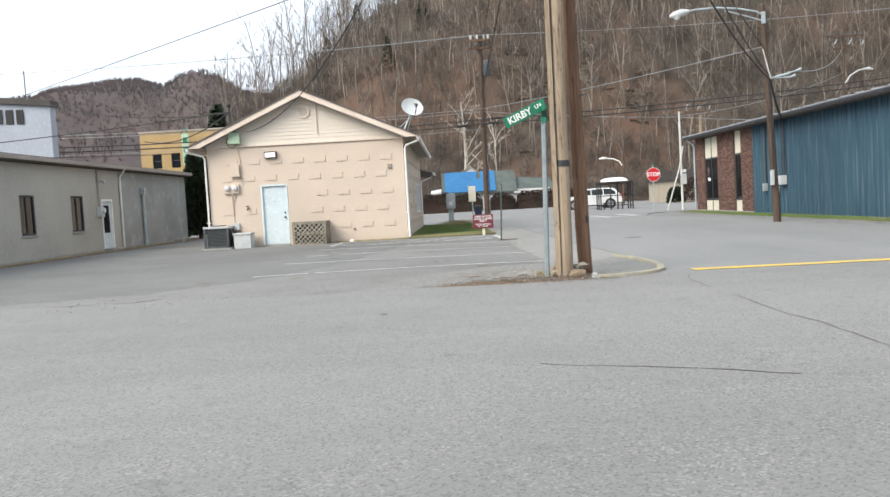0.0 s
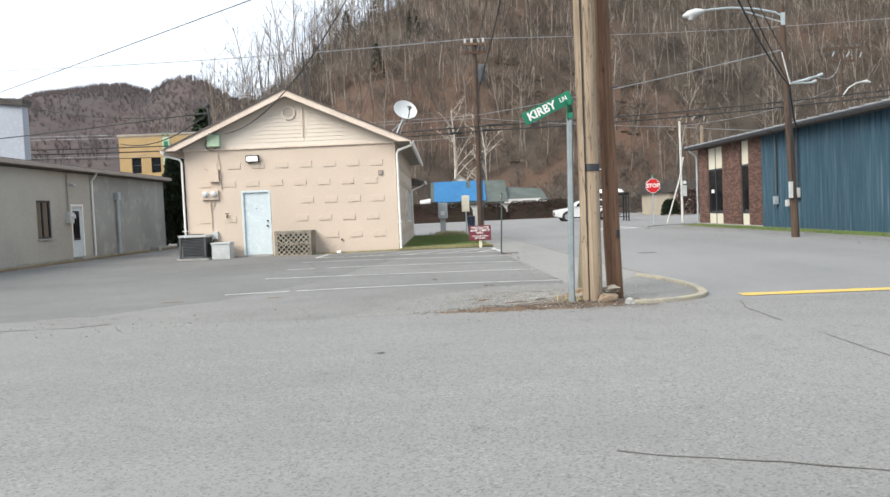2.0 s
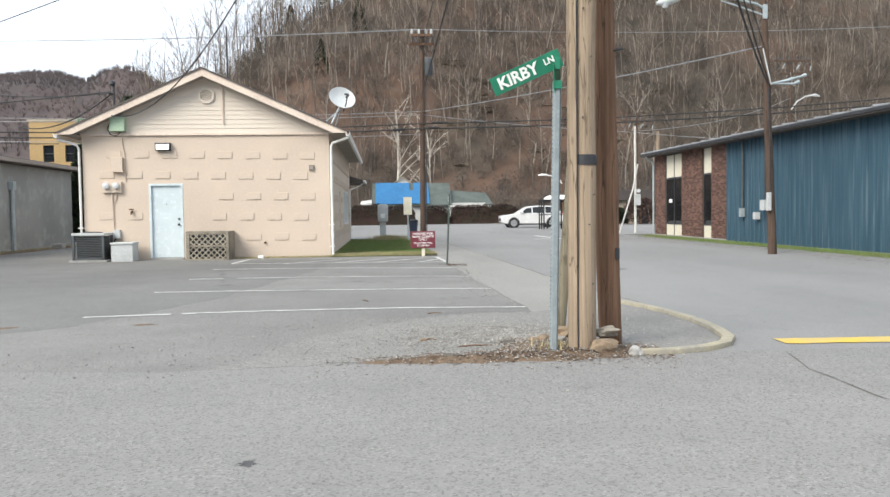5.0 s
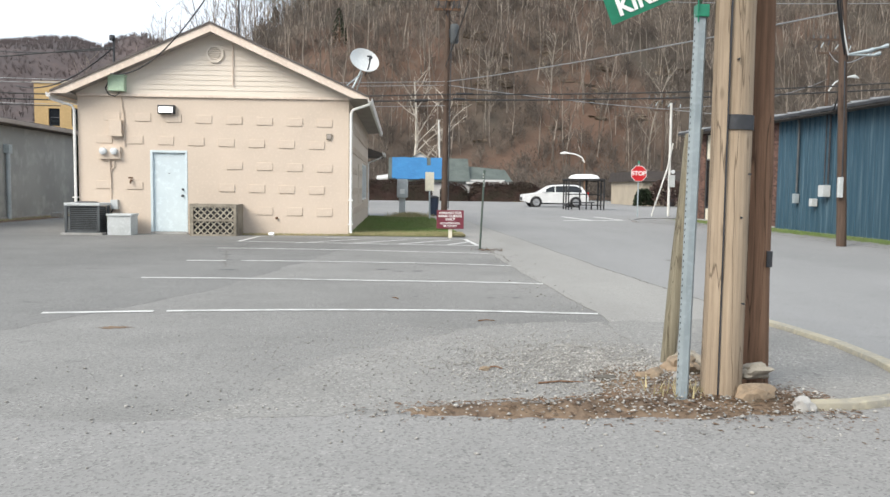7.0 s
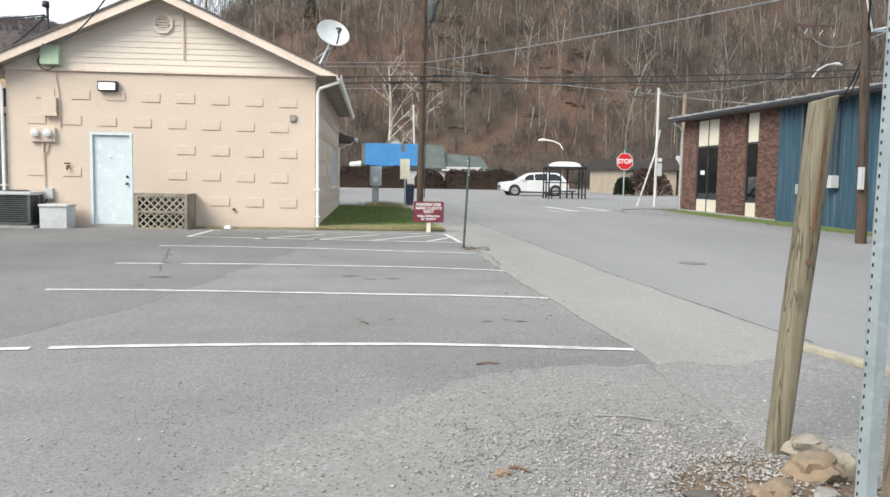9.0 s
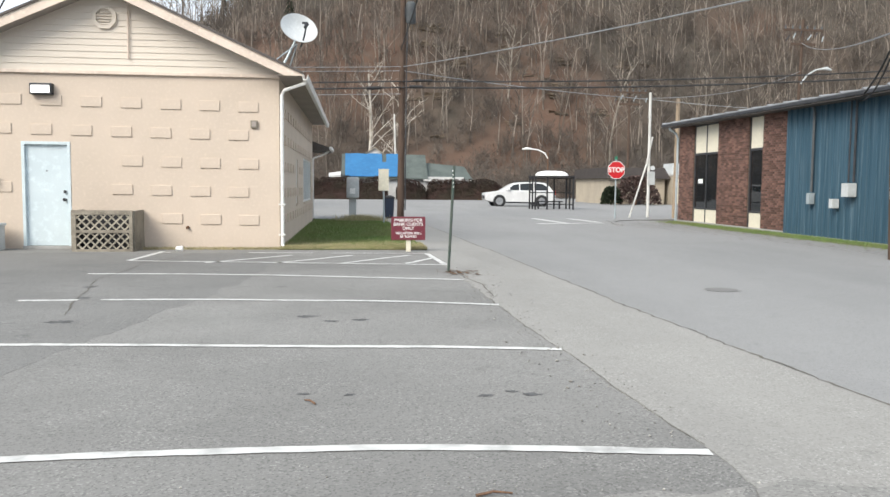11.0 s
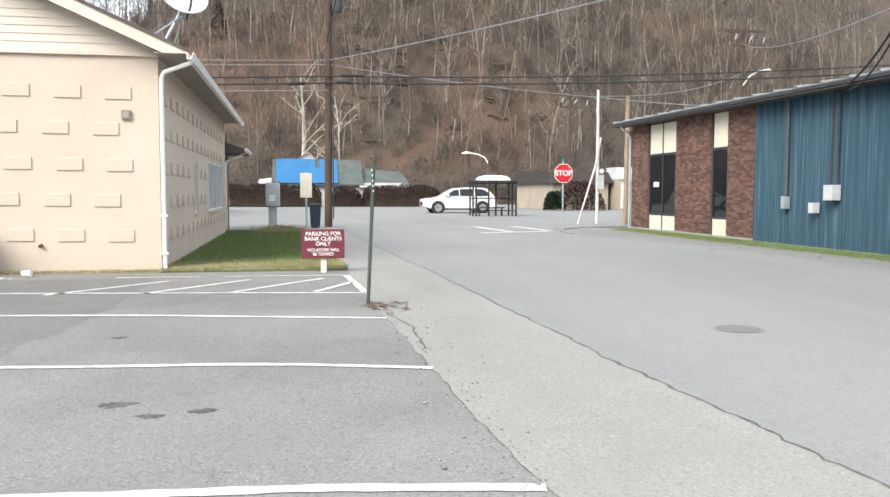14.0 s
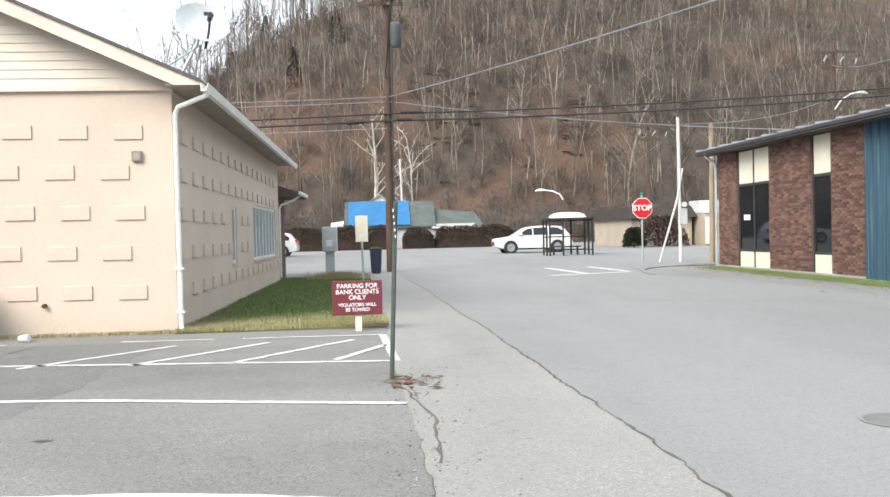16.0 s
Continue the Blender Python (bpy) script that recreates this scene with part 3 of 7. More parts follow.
crack(LANE_EDGE, 0.052, label="dark crumbling joint between strip and lane")
crack(LOT_EDGE[22:60], 0.013, label="thin crumbling edge of the parking lot")
crack([(2.25, -22.58), (2.5, -22.70), (2.95, -22.86), (3.42, -23.08), (3.8, -23.3)], 0.03)
crack([(4.70, -19.5), (4.67, -20.9), (4.74, -21.4), (4.72, -22.6)], 0.02)
crack([(4.9, -16.9), (4.72, -17.6), (4.69, -18.6)], 0.018)
crack([(-4.1, -16.83), (-3.4, -16.84), (-3.0, -16.82), (-2.65, -16.55)], 0.06, label="uneven joint between street and parking lot")
crack([(-1.48, -1.2), (-1.7, -2.4), (-1.95, -3.0), (-1.9, -4.3), (-1.98, -5.5), (-1.75, -6.6), (-1.62, -7.5), (-1.35, -8.6)], 0.035)
crack([(3.05, -5.0), (3.25, -6.2), (3.2, -7.4)], 0.05)
crack([(10.0, -3.5), (13.0, -6.0)], 0.03)
crack([(7.2, 3.0), (9.5, 1.5)], 0.025)


def blotch(x, y, rx, ry, material, label, name="stain", z=0.0055):
    rnd = random.Random(int(x * 97 + y * 31))
    pts = []
    for i in range(22):
        a = 2 * math.pi * i / 22
        k = 1 + rnd.uniform(-0.45, 0.35)
        pts.append((x + rx * k * math.cos(a), y + ry * k * math.sin(a), z))
    b = B().add(pts, [tuple(range(22))])
    return tagged(part(name, b, material), label, name, kind="structure")


for x, y, rx, ry in ((1.06, -8.83, 0.14, 0.10), (1.30, -9.13, 0.10, 0.07), (1.59, -9.06, 0.11, 0.07), (-1.80, -6.35, 0.10, 0.16), (-1.55, -7.4, 0.08, 0.10), (-1.25, -9.05, 0.16, 0.10), (2.36, -12.05, 0.06, 0.04), (2.66, -12.04, 0.08, 0.04), (2.54, -11.96, 0.05, 0.03), (1.2, -11.93, 0.06, 0.03), (1.5, -11.97, 0.05, 0.03), (0.6, -6.4, 0.09, 0.05)):
    blotch(x, y, rx * 0.8, ry * 0.8, M["oil"], "small dark oil stain on the asphalt")
blotch(-1.16, -14.11, 0.14, 0.07, M["dirt"], "patch of dry brown grass on the lot", "weed_patch")
blotch(0.87, -19.48, 0.045, 0.05, M["oil"], "small dark tar spot on the street")
blotch(-2.70, -14.15, 0.20, 0.09, M["leaf"], "patch of rust-brown dead leaves", "leaf_patch")


def road_line(name, xa, ya, xb, yb, w, material, label, gaps=()):
    """Painted line with ragged edges."""
    d = Vector((xb - xa, yb - ya))
    n = max(3, int(d.length / 0.12))
    rnd = random.Random(int(xa * 13 + ya * 7 + xb))
    u = d.normalized()
    vs, fs = [], []
    for i in range(n + 1):
        t = i / n
        x, y = xa + d.x * t, ya + d.y * t + 0.02 * noise.noise(Vector((xa + t * 6, ya, 0)))
        h1, h2 = w / 2 * rnd.uniform(0.82, 1.08), w / 2 * rnd.uniform(0.82, 1.08)
        vs += [(x - u.y * h1, y + u.x * h1, 0.0085), (x + u.y * h2, y - u.x * h2, 0.0085)]
    for i in range(n):
        if not any(a < i / n < b for a, b in gaps):
            fs.append((2 * i, 2 * i + 1, 2 * i + 3, 2 * i + 2))
    return tagged(part(name, B().add(vs, fs), material), label, "road marking", kind="structure")


PL = "worn white stall line painted on asphalt"


def stall_line(pts, gaps=()):
    """Bowed hand-painted line through points."""
    vs, fs, at_ = [], [], []
    rnd = random.Random(int(pts[0][1] * 31))
    for i in range(len(pts) - 1):
        p0, p1, p2, p3 = (Vector(pts[max(0, min(len(pts) - 1, k))]) for k in (i - 1, i, i + 1, i + 2))
        k_ = max(2, int((p2 - p1).length / 0.1))
        for j in range(k_ + (i == len(pts) - 2)):
            u = j / k_
            at_.append(0.5 * (2 * p1 + (p2 - p0) * u + (2 * p0 - 5 * p1 + 4 * p2 - p3) * u * u + (3 * p1 - p0 - 3 * p2 + p3) * u ** 3))
    n = len(at_)
    for i, q in enumerate(at_):
        d = (at_[min(n - 1, i + 1)] - at_[max(0, i - 1)]).normalized()
        h1, h2 = 0.05 * rnd.uniform(0.80, 1.08), 0.05 * rnd.uniform(0.80, 1.08)
        vs += [(q.x - d.y * h1, q.y + d.x * h1, 0.0085), (q.x + d.y * h2, q.y - d.x * h2, 0.0085)]
    for i in range(n - 1):
        if not any(a < i / n < b for a, b in gaps):
            fs.append((2 * i, 2 * i + 1, 2 * i + 3, 2 * i + 2))
    return tagged(part("stall_line", B().add(vs, fs), M["linepaint"]), PL, "road marking", kind="structure")


stall_line([(-2.12, -13.30), (-0.55, -13.11), (0.67, -13.04), (1.96, -13.06), (3.31, -13.25)], ((0.17, 0.20),))
stall_line([(-2.14, -10.17), (-0.86, -10.20), (1.04, -10.38), (2.22, -10.48), (3.21, -10.64)])
stall_line([(-2.20, -7.57), (-0.42, -7.55), (0.75, -7.67), (1.90, -7.79), (3.13, -8.13)], ((0.13, 0.155),))
stall_line([(-2.32, -4.79), (-1.07, -4.83), (0.46, -5.05), (1.43, -5.28), (3.06, -5.68)])
HL = "white hatched no-parking line painted on asphalt"
road_line("hatch_line", -2.29, -2.70, 3.04, -3.50, 0.10, M["linepaint"], HL)
road_line("hatch_line", -2.29, -2.70, -2.16, -0.75, 0.10, M["linepaint"], HL)
road_line("hatch_line", 3.04, -3.50, 2.92, -1.2, 0.10, M["linepaint"], HL)
road_line("hatch_line", -2.10, -0.95, 2.92, -1.2, 0.08, M["linepaint"], HL, ((0.0, 0.3), (0.55, 0.62)))
for xa, xb in ((-0.95, 0.35), (0.21, 1.5), (1.3, 2.55), (2.4, 2.95)):
    road_line("hatch_line", xa, -3.1 - 0.15 * (xa + 1) / 3, xb, -1.62 if xb < 2.9 else -2.2, 0.10, M["linepaint"], HL)
road_line("stop_line", 8.0, 11.6, 10.7, 12.5, 0.35, M["linepaint"], "worn white stop line across the lane")
road_line("crossing_line", 8.9, 16.4, 9.2, 12.2, 0.3, M["linepaint"], "worn white crossing line")
road_line("crossing_line", 10.4, 16.4, 10.7, 12.9, 0.3, M["linepaint"], "worn white crossing line")
road_line("yellow_line", 5.12, -16.32, 9.9, -16.55, 0.30, M["yellowpaint"], "worn yellow painted line across the lane mouth")
road_line("yellow_line", 12.6, 60, 34, 52, 0.35, M["yellowpaint"], "yellow painted kerb line on the far street")

b = B((6.3, -6.9, 0))
b.tube([(6.3, -6.9, 0.0), (6.3, -6.9, 0.0065)], 0.21, 28)
mh = thing("manhole", "dark iron manhole cover set in the lane", "manhole cover", (6.3, -6.9, 0), kind="structure")
part("cover", b, M["manhole"], mh, "worn iron cover")
bb = B((6.3, -6.9, 0))
for i in range(28):
    a0, a1 = 2 * math.pi * i / 28, 2 * math.pi * (i + 1) / 28
    bb.add([(6.3 + r * math.cos(a), -6.9 + r * math.sin(a), 0.0075) for r, a in ((0.21, a0), (0.235, a0), (0.235, a1), (0.21, a1))], [(0, 1, 2, 3)])
part("rim", bb, M["lane"], mh)


# kerb round the pole island
def kerb_run(name, pts, w, h, material, label):
    """Pieces of kerb along a line, each a stone of its own."""
    th = thing(name, label, "kerb", (pts[0][0], pts[0][1], 0), kind="structure")
    for (xa, ya), (xb, yb) in zip(pts, pts[1:]):
        u = Vector((xb - xa, yb - ya)).normalized()
        L = math.hypot(xb - xa, yb - ya)
        m = Matrix.Translation(((xa + xb) / 2, (ya + yb) / 2, h / 2 - 0.02)) @ Matrix.Rotation(math.atan2(u.y, u.x), 4, "Z")
        part("kerb_stone", B(th.location).box(-L / 2 - 0.01, L / 2 + 0.01, -w / 2, w / 2, -h / 2 - 0.02, h / 2 + 0.02, 0.02, m), material, th, soft=True)
    return th


arc = [(3.62, -16.80), (3.95, -16.78), (4.30, -16.66), (4.56, -16.45), (4.72, -16.15), (4.83, -15.6), (4.88, -14.95), (4.83, -14.2), (4.74, -13.6), (4.62, -13.1)]
kerb_run("kerb", arc, 0.11, 0.05, M["kerb"], "low rounded kerb with worn yellow paint round the pole island")
kerb_run("kerb", [(10.75, 10.6), (10.85, 11.6), (11.15, 12.8), (11.7, 13.9), (12.6, 14.7), (13.8, 15.2), (15.5, 15.6), (19.0, 16.2)], 0.14, 0.05, M["lane"],
         "low grey corner kerb beside the shed")
sheet("lot_patch", [(-12.2, -16.2)] + ragged([(-6.0, -16.4), (-3.2, -15.6), (-1.9, -13.9), (-1.1, -12.0), (-0.55, -9.6), (-0.25, -7.6), (0.0, -6.2), (0.15, -3.4), (0.1, -1.2)], 0.14, 0.12, 12.0) + [(-7.3, -0.9), (-12.2, -0.9)], 0.0042, M["patch"],
      "darker resurfaced patch of the parking lot", "parking lot")
sheet("apron", ragged([(0.2, -16.98), (1.42, -16.84), (3.18, -16.76), (3.24, -15.2), (3.27, -13.7), (2.5, -13.75), (1.5, -14.6), (0.7, -15.6), (0.2, -16.98)], 0.16, 0.1, 9.0)[:-1], 0.0046, M["apron"],
      "dusty pale patch of worn asphalt round the posts", "pavement")
sheet("island", [(3.15, -16.78), (3.62, -16.78), (4.28, -16.64), (4.54, -16.43), (4.70, -16.13), (4.81, -15.6), (4.86, -14.95), (4.81, -14.2)]
      + ragged([(4.6, -13.1), (4.3, -13.5), (3.9, -13.75), (3.5, -13.6), (3.27, -13.75), (3.24, -15.2), (3.15, -16.78)], 0.09, 0.1, 21.0)[:-1], 0.0085, M["apron"],
      "worn pavement island inside the kerb", "pavement")


# ---------------------------------------------------------------- peach block building
W = thing("bank_building", "peach painted block building with cream gable and shallow roof", "building", (0, 0, 0))
X0, D = -6.8, 13.0
T = 0.2
EZ = 3.50


def wall_with_holes(axis, at, thick, u0, u1, z0, z1, holes):
    """One solid wall with rectangular holes; axis 'y': plane y=at, u is x; axis 'x': plane x=at, u is y."""
    us = sorted({u0, u1, *[h[0] for h in holes], *[h[1] for h in holes]})
    zs = sorted({z0, z1, *[h[2] for h in holes], *[h[3] for h in holes]})
    vs, index, fs = [], {}, []

    def vert(i, j, k):
        if (i, j, k) not in index:
            index[(i, j, k)] = len(vs)
            a = at + thick * k
            vs.append((us[i], a, zs[j]) if axis == "y" else (a, us[i], zs[j]))
        return index[(i, j, k)]

    def solid(i, j):
        if not (0 <= i < len(us) - 1 and 0 <= j < len(zs) - 1):
            return False
        u, w = (us[i] + us[i + 1]) / 2, (zs[j] + zs[j + 1]) / 2
        return not any(h[0] < u < h[1] and h[2] < w < h[3] for h in holes)

    for i in range(len(us) - 1):
        for j in range(len(zs) - 1):
            if not solid(i, j):
                continue
            for k in (0, 1):
                fs.append((vert(i, j, k), vert(i + 1, j, k), vert(i + 1, j + 1, k), vert(i, j + 1, k)))
            for di, dj, e in ((-1, 0, ((i, j), (i, j + 1))), (1, 0, ((i + 1, j), (i + 1, j + 1))), (0, -1, ((i, j), (i + 1, j))), (0, 1, ((i, j + 1), (i + 1, j + 1)))):
                if not solid(i + di, j + dj):
                    (a, b), (c, d) = e
                    fs.append((vert(a, b, 0), vert(c, d, 0), vert(c, d, 1), vert(a, b, 1)))
    return B().add(vs, fs)


part("front_wall", wall_with_holes("y", 0, T, X0, 0, -0.02, EZ, [(-5.02, -4.09, 0.04, 2.13)]), M["beige"], W)
SW = [(4.75, 5.35, 0.82, 1.98), (7.72, 12.15, 0.80, 2.12)]
part("side_wall", wall_with_holes("x", 0, -T, T, D, -0.02, EZ, SW), M["beige"], W)
part("far_side_wall", B().box(X0, X0 + T, T, D, -0.02, EZ), M["beige"], W)
part("back_wall", B().box(X0 + T, -T, D - T, D, -0.02, EZ), M["beige"], W)
part("floor_slab", B().box(X0 + T, -T, T, D - T, -0.02, 0.03), M["concrete"], W)
# projecting blocks on the front and the side
bx = B((0, 0, 0)).box(-0.2, 0.2, -0.019, 0.01, -0.1, 0.1, 0.006).mesh("block")
bx.materials.append(M["beige"])
by = B((0, 0, 0)).box(-0.01, 0.034, -0.2, 0.2, -0.1, 0.1, 0.006).mesh("block_side")
by.materials.append(M["beige"])


def block(me, x, y, z):
    ob = new("block", me)
    ob.location = (x, y, z)
    ob.parent = W


for row, (z, xr, ks) in enumerate(((2.88, -0.42, range(8)), (2.31, -0.62, range(8)), (1.73, -0.42, range(4)), (1.16, -0.62, (0, 1, 2, 3, 6, 7)), (0.59, -0.42, range(3)))):
    for k in ks:
        x = xr - 0.2 - 0.762 * k
        if row == 3 and k >= 6:
            x -= 0.02
        block(bx, x, 0, z + 0.012 * k)
for row, (z, y0) in enumerate(((2.86, 0.66), (2.29, 0.60), (1.71, 0.55), (1.14, 0.45), (0.57, 0.40))):
    y = y0
    while y < D - 0.5:
        if not any(a - 0.3 < y < b_ + 0.3 and c - 0.05 < z < d + 0.12 for a, b_, c, d in SW):
            block(by, 0, y, z)
        y += 0.8
# gable siding boards
AP = 5.02
slope = (AP - EZ) / (-X0 / 2)
GA = AP + 0.075
z = EZ + 0.03
while z < GA - 0.06:
    z1 = min(z + 0.125, GA - 0.02)
    xl, xr = X0 / 2 - (GA - z) / slope, X0 / 2 + (GA - z) / slope
    xl1, xr1 = X0 / 2 - (GA - z1) / slope, X0 / 2 + (GA - z1) / slope
    vs = [(xl, -0.026, z), (xr, -0.026, z), (xr1, -0.014, z1), (xl1, -0.014, z1), (xl, 0.06, z), (xr, 0.06, z), (xr1, 0.06, z1), (xl1, 0.06, z1)]
    part("siding_board", B().add(vs, [(0, 1, 2, 3), (5, 4, 7, 6), (0, 4, 5, 1), (3, 2, 6, 7), (0, 3, 7, 4), (1, 5, 6, 2)]), M["siding"], W)
    z += 0.125
part("gable_trim", B().box(X0 - 0.02, 0.02, -0.055, 0.0, EZ - 0.035, EZ + 0.03, 0.006), M["fascia"], W)
part("gable_backing", B().add([(X0, 0.07, EZ), (0, 0.07, EZ), (X0 / 2, 0.07, AP), (X0, 0.2, EZ), (0, 0.2, EZ), (X0 / 2, 0.2, AP)],
                              [(0, 1, 2), (5, 4, 3), (0, 3, 4, 1), (1, 4, 5, 2), (2, 5, 3, 0)]), M["siding"], W)
# octagonal gable vent
vent = B()
for i in range(8):
    a0, a1 = math.pi / 8 + i * math.pi / 4, math.pi / 8 + (i + 1) * math.pi / 4
    ring = [(-3.37 + r * math.cos(a), y, 4.57 + r * math.sin(a)) for y in (-0.07, -0.02) for r, a in ((0.17, a0), (0.24, a0), (0.24, a1), (0.17, a1))]
    vent.add(ring, [(0, 1, 2, 3), (4, 7, 6, 5), (1, 5, 6, 2), (0, 3, 7, 4)])
vp = part("gable_vent", vent, M["siding"], W, "cream octagonal louvred gable vent")
for i in range(6):
    zz = 4.57 - 0.14 + i * 0.055
    hw = 0.165 if abs(zz - 4.57) < 0.08 else 0.10
    part("slat", B().add([(-3.37 - hw, -0.06, zz), (-3.37 + hw, -0.06, zz), (-3.37 + hw, -0.025, zz + 0.045), (-3.37 - hw, -0.025, zz + 0.045),
                          (-3.37 - hw, -0.045, zz - 0.006), (-3.37 + hw, -0.045, zz - 0.006)], [(0, 1, 2, 3), (0, 4, 5, 1), (3, 2, 5, 4)]), M["siding"], vp)
part("gable_pipe", B().tube([(-2.92, -0.06, 5.0), (-2.93, -0.06, 3.77)], 0.016, 8), M["fascia"], W)
# roof
OX, OY0, OY1 = 0.5, -0.42, 13.1
RX = X0 / 2
hr = slope * (-RX + OX)
ZT = EZ + 0.28 + slope * (-RX)
zl = ZT - hr
for s, nm in ((1, "roof_slope"), (-1, "roof_slope")):
    xe = RX + s * (-RX + OX)
    vs = [(RX, OY0 - 0.03, ZT), (xe, OY0 - 0.03, zl), (xe, OY1, zl), (RX, OY1, ZT), (RX, OY0 - 0.03, ZT - 0.05), (xe, OY0 - 0.03, zl - 0.05), (xe, OY1, zl - 0.05), (RX, OY1, ZT - 0.05)]
    part(nm, B().add(vs, [(0, 1, 2, 3), (7, 6, 5, 4), (0, 4, 5, 1), (1, 5, 6, 2), (2, 6, 7, 3)]), M["shingle"], W)
    zb = zl - 0.08
    xk = RX + s * (ZT - 0.245 - zb) / slope
    prof = [(RX, ZT - 0.045), (xe, zl - 0.045), (xe, zb), (xk, zb), (RX, ZT - 0.245)]
    part("rake_board", B().extrude(prof, "y", OY0, OY0 + 0.03), M["fascia"], W, "cream painted rake board")
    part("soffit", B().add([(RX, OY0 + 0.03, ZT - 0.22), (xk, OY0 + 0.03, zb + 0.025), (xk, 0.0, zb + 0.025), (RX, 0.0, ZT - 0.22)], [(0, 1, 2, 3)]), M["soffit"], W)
    xw = 0.0 if s > 0 else X0
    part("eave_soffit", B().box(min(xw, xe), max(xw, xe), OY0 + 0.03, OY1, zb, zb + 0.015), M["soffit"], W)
    part("eave_fascia", B().box(xe - 0.015, xe + 0.015, OY0 + 0.03, OY1, zb - 0.02, zl - 0.05), M["fascia"], W)
    g = s * 0.11
    part("gutter", B().extrude([(xe, zl - 0.06), (xe, zl - 0.17), (xe + g * 0.7, zl - 0.17), (xe + g, zl - 0.06), (xe + g * 0.9, zl - 0.06), (xe + g * 0.6, zl - 0.155), (xe + g * 0.1, zl - 0.155), (xe + g * 0.1, zl - 0.06)],
                               "y", OY0 - 0.02, OY1), M["white"], W, "white metal gutter")
    xg = xe + g * 0.5
    xd = 0.06 if s > 0 else X0 - 0.06
    part("downspout", B().tube([(xg, -0.3, zl - 0.15), (xg, -0.27, zl - 0.20), (xd + s * 0.05, -0.10, zl - 0.34), (xd, -0.07, zl - 0.44), (xd, -0.07, 0.10), (xd + s * 0.02, -0.12, 0.03), (xd + s * 0.03, -0.2, 0.03)],
                               0.036, 8), M["white"], W, "white metal downspout", True)
    for zz in (0.28, 0.9):
        part("downspout_strap", B().box(xd - 0.075, xd + 0.06, -0.115, 0.0, zz, zz + 0.03), M["white"], W)
# back gable
part("rear_gable", B().add([(X0, D - 0.1, EZ), (0, D - 0.1, EZ), (RX, D - 0.1, AP), (X0, D, EZ), (0, D, EZ), (RX, D, AP)],
                           [(0, 2, 1), (3, 4, 5), (0, 1, 4, 3), (1, 2, 5, 4), (2, 0, 3, 5)]), M["siding"], W)
# door
dr = part("door", B().box(-4.96, -4.15, 0.05, 0.095, 0.06, 2.07, 0.006), M["doorpaint"], W, "pale blue-white steel door, closed")
part("door_knob", B().tube([(-4.22, 0.055, 0.98), (-4.22, 0.01, 0.98), (-4.22, -0.02, 0.98)], [0.03, 0.018, 0.034], 12), M["dark"], dr, "dark round knob", True)
part("deadbolt", B().tube([(-4.22, 0.055, 1.14), (-4.22, 0.02, 1.14)], 0.03, 12), M["dark"], dr)
part("peephole", B().tube([(-4.56, 0.055, 1.55), (-4.56, 0.04, 1.55)], 0.014, 10), M["dark"], dr)
part("door_frame", B().box(-5.02, -4.96, -0.012, 0.1, 0.04, 2.13, 0.004).box(-4.15, -4.09, -0.012, 0.1, 0.04, 2.13, 0.004).box(-4.96, -4.15, -0.012, 0.1, 2.07, 2.13, 0.004), M["doorpaint"], W)
part("threshold", B().box(-5.02, -4.09, -0.06, 0.15, 0.0, 0.055, 0.006), M["concrete"], W)
# side windows
for i, (a, b_, c, d) in enumerate(SW):
    wn_ = part("window", B().box(-0.07, -0.03, a, a + 0.06, c, d).box(-0.07, -0.03, b_ - 0.06, b_, c, d).box(-0.07, -0.03, a + 0.06, b_ - 0.06, c, c + 0.06).box(-0.07, -0.03, a + 0.06, b_ - 0.06, d - 0.06, d),
                M["white"], W, "white framed shopfront window")
    n = 1 if i == 0 else 7
    for k in range(n):
        y0 = a + 0.06 + (b_ - a - 0.12) * k / n
        y1 = a + 0.06 + (b_ - a - 0.12) * (k + 1) / n
        part("pane", B().box(-0.058, -0.05, y0 + 0.02, y1 - 0.02, c + 0.06, d - 0.06), M["glasspale"], wn_)
        if k:
            part("mullion", B().box(-0.075, -0.025, y0 - 0.02, y0 + 0.02, c + 0.06, d - 0.06), M["white"], wn_)
    part("window_sill", B().box(-0.05, 0.04, a - 0.04, b_ + 0.04, c - 0.05, c, 0.006), M["beige"], wn_)
# front porch in brick, under a small canopy
part("porch_wall", B().box(-5.5, -0.06, D + 0.01, D + 2.2, -0.02, 2.55), M["brick"], W, "dark red brick porch wall")
part("porch_roof", B().extrude([(-5.8, 2.55), (0.62, 2.55), (0.62, 2.68), (-0.4, 3.02), (-5.8, 3.02)], "y", D + 0.12, D + 2.6), M["shingle"], W)
part("porch_gutter", B().box(0.60, 0.70, D + 0.10, D + 2.6, 2.60, 2.70, 0.01), M["white"], W)
part("porch_downspout", B().tube([(0.64, D + 0.3, 2.6), (0.45, D + 0.3, 2.45), (0.05, D + 0.25, 2.30), (0.0, D + 0.22, 2.2), (0.0, D + 0.22, 0.1)], 0.035, 8), M["white"], W, "", True)
part("conduit", B().tube([(-5.72, -0.03, 3.6), (-5.70, -0.03, 3.2), (-5.66, -0.03, 3.05), (-5.64, -0.03, 2.2)], 0.014, 8).tube([(-6.02, -0.03, 1.9), (-6.02, -0.03, 1.45)], 0.022, 8)
     .tube([(-5.9, -0.03, 1.9), (-5.92, -0.03, 1.7), (-6.0, -0.03, 1.6), (-6.0, -0.03, 0.75)], 0.014, 8), M["beige"], W, "painted electrical conduit")

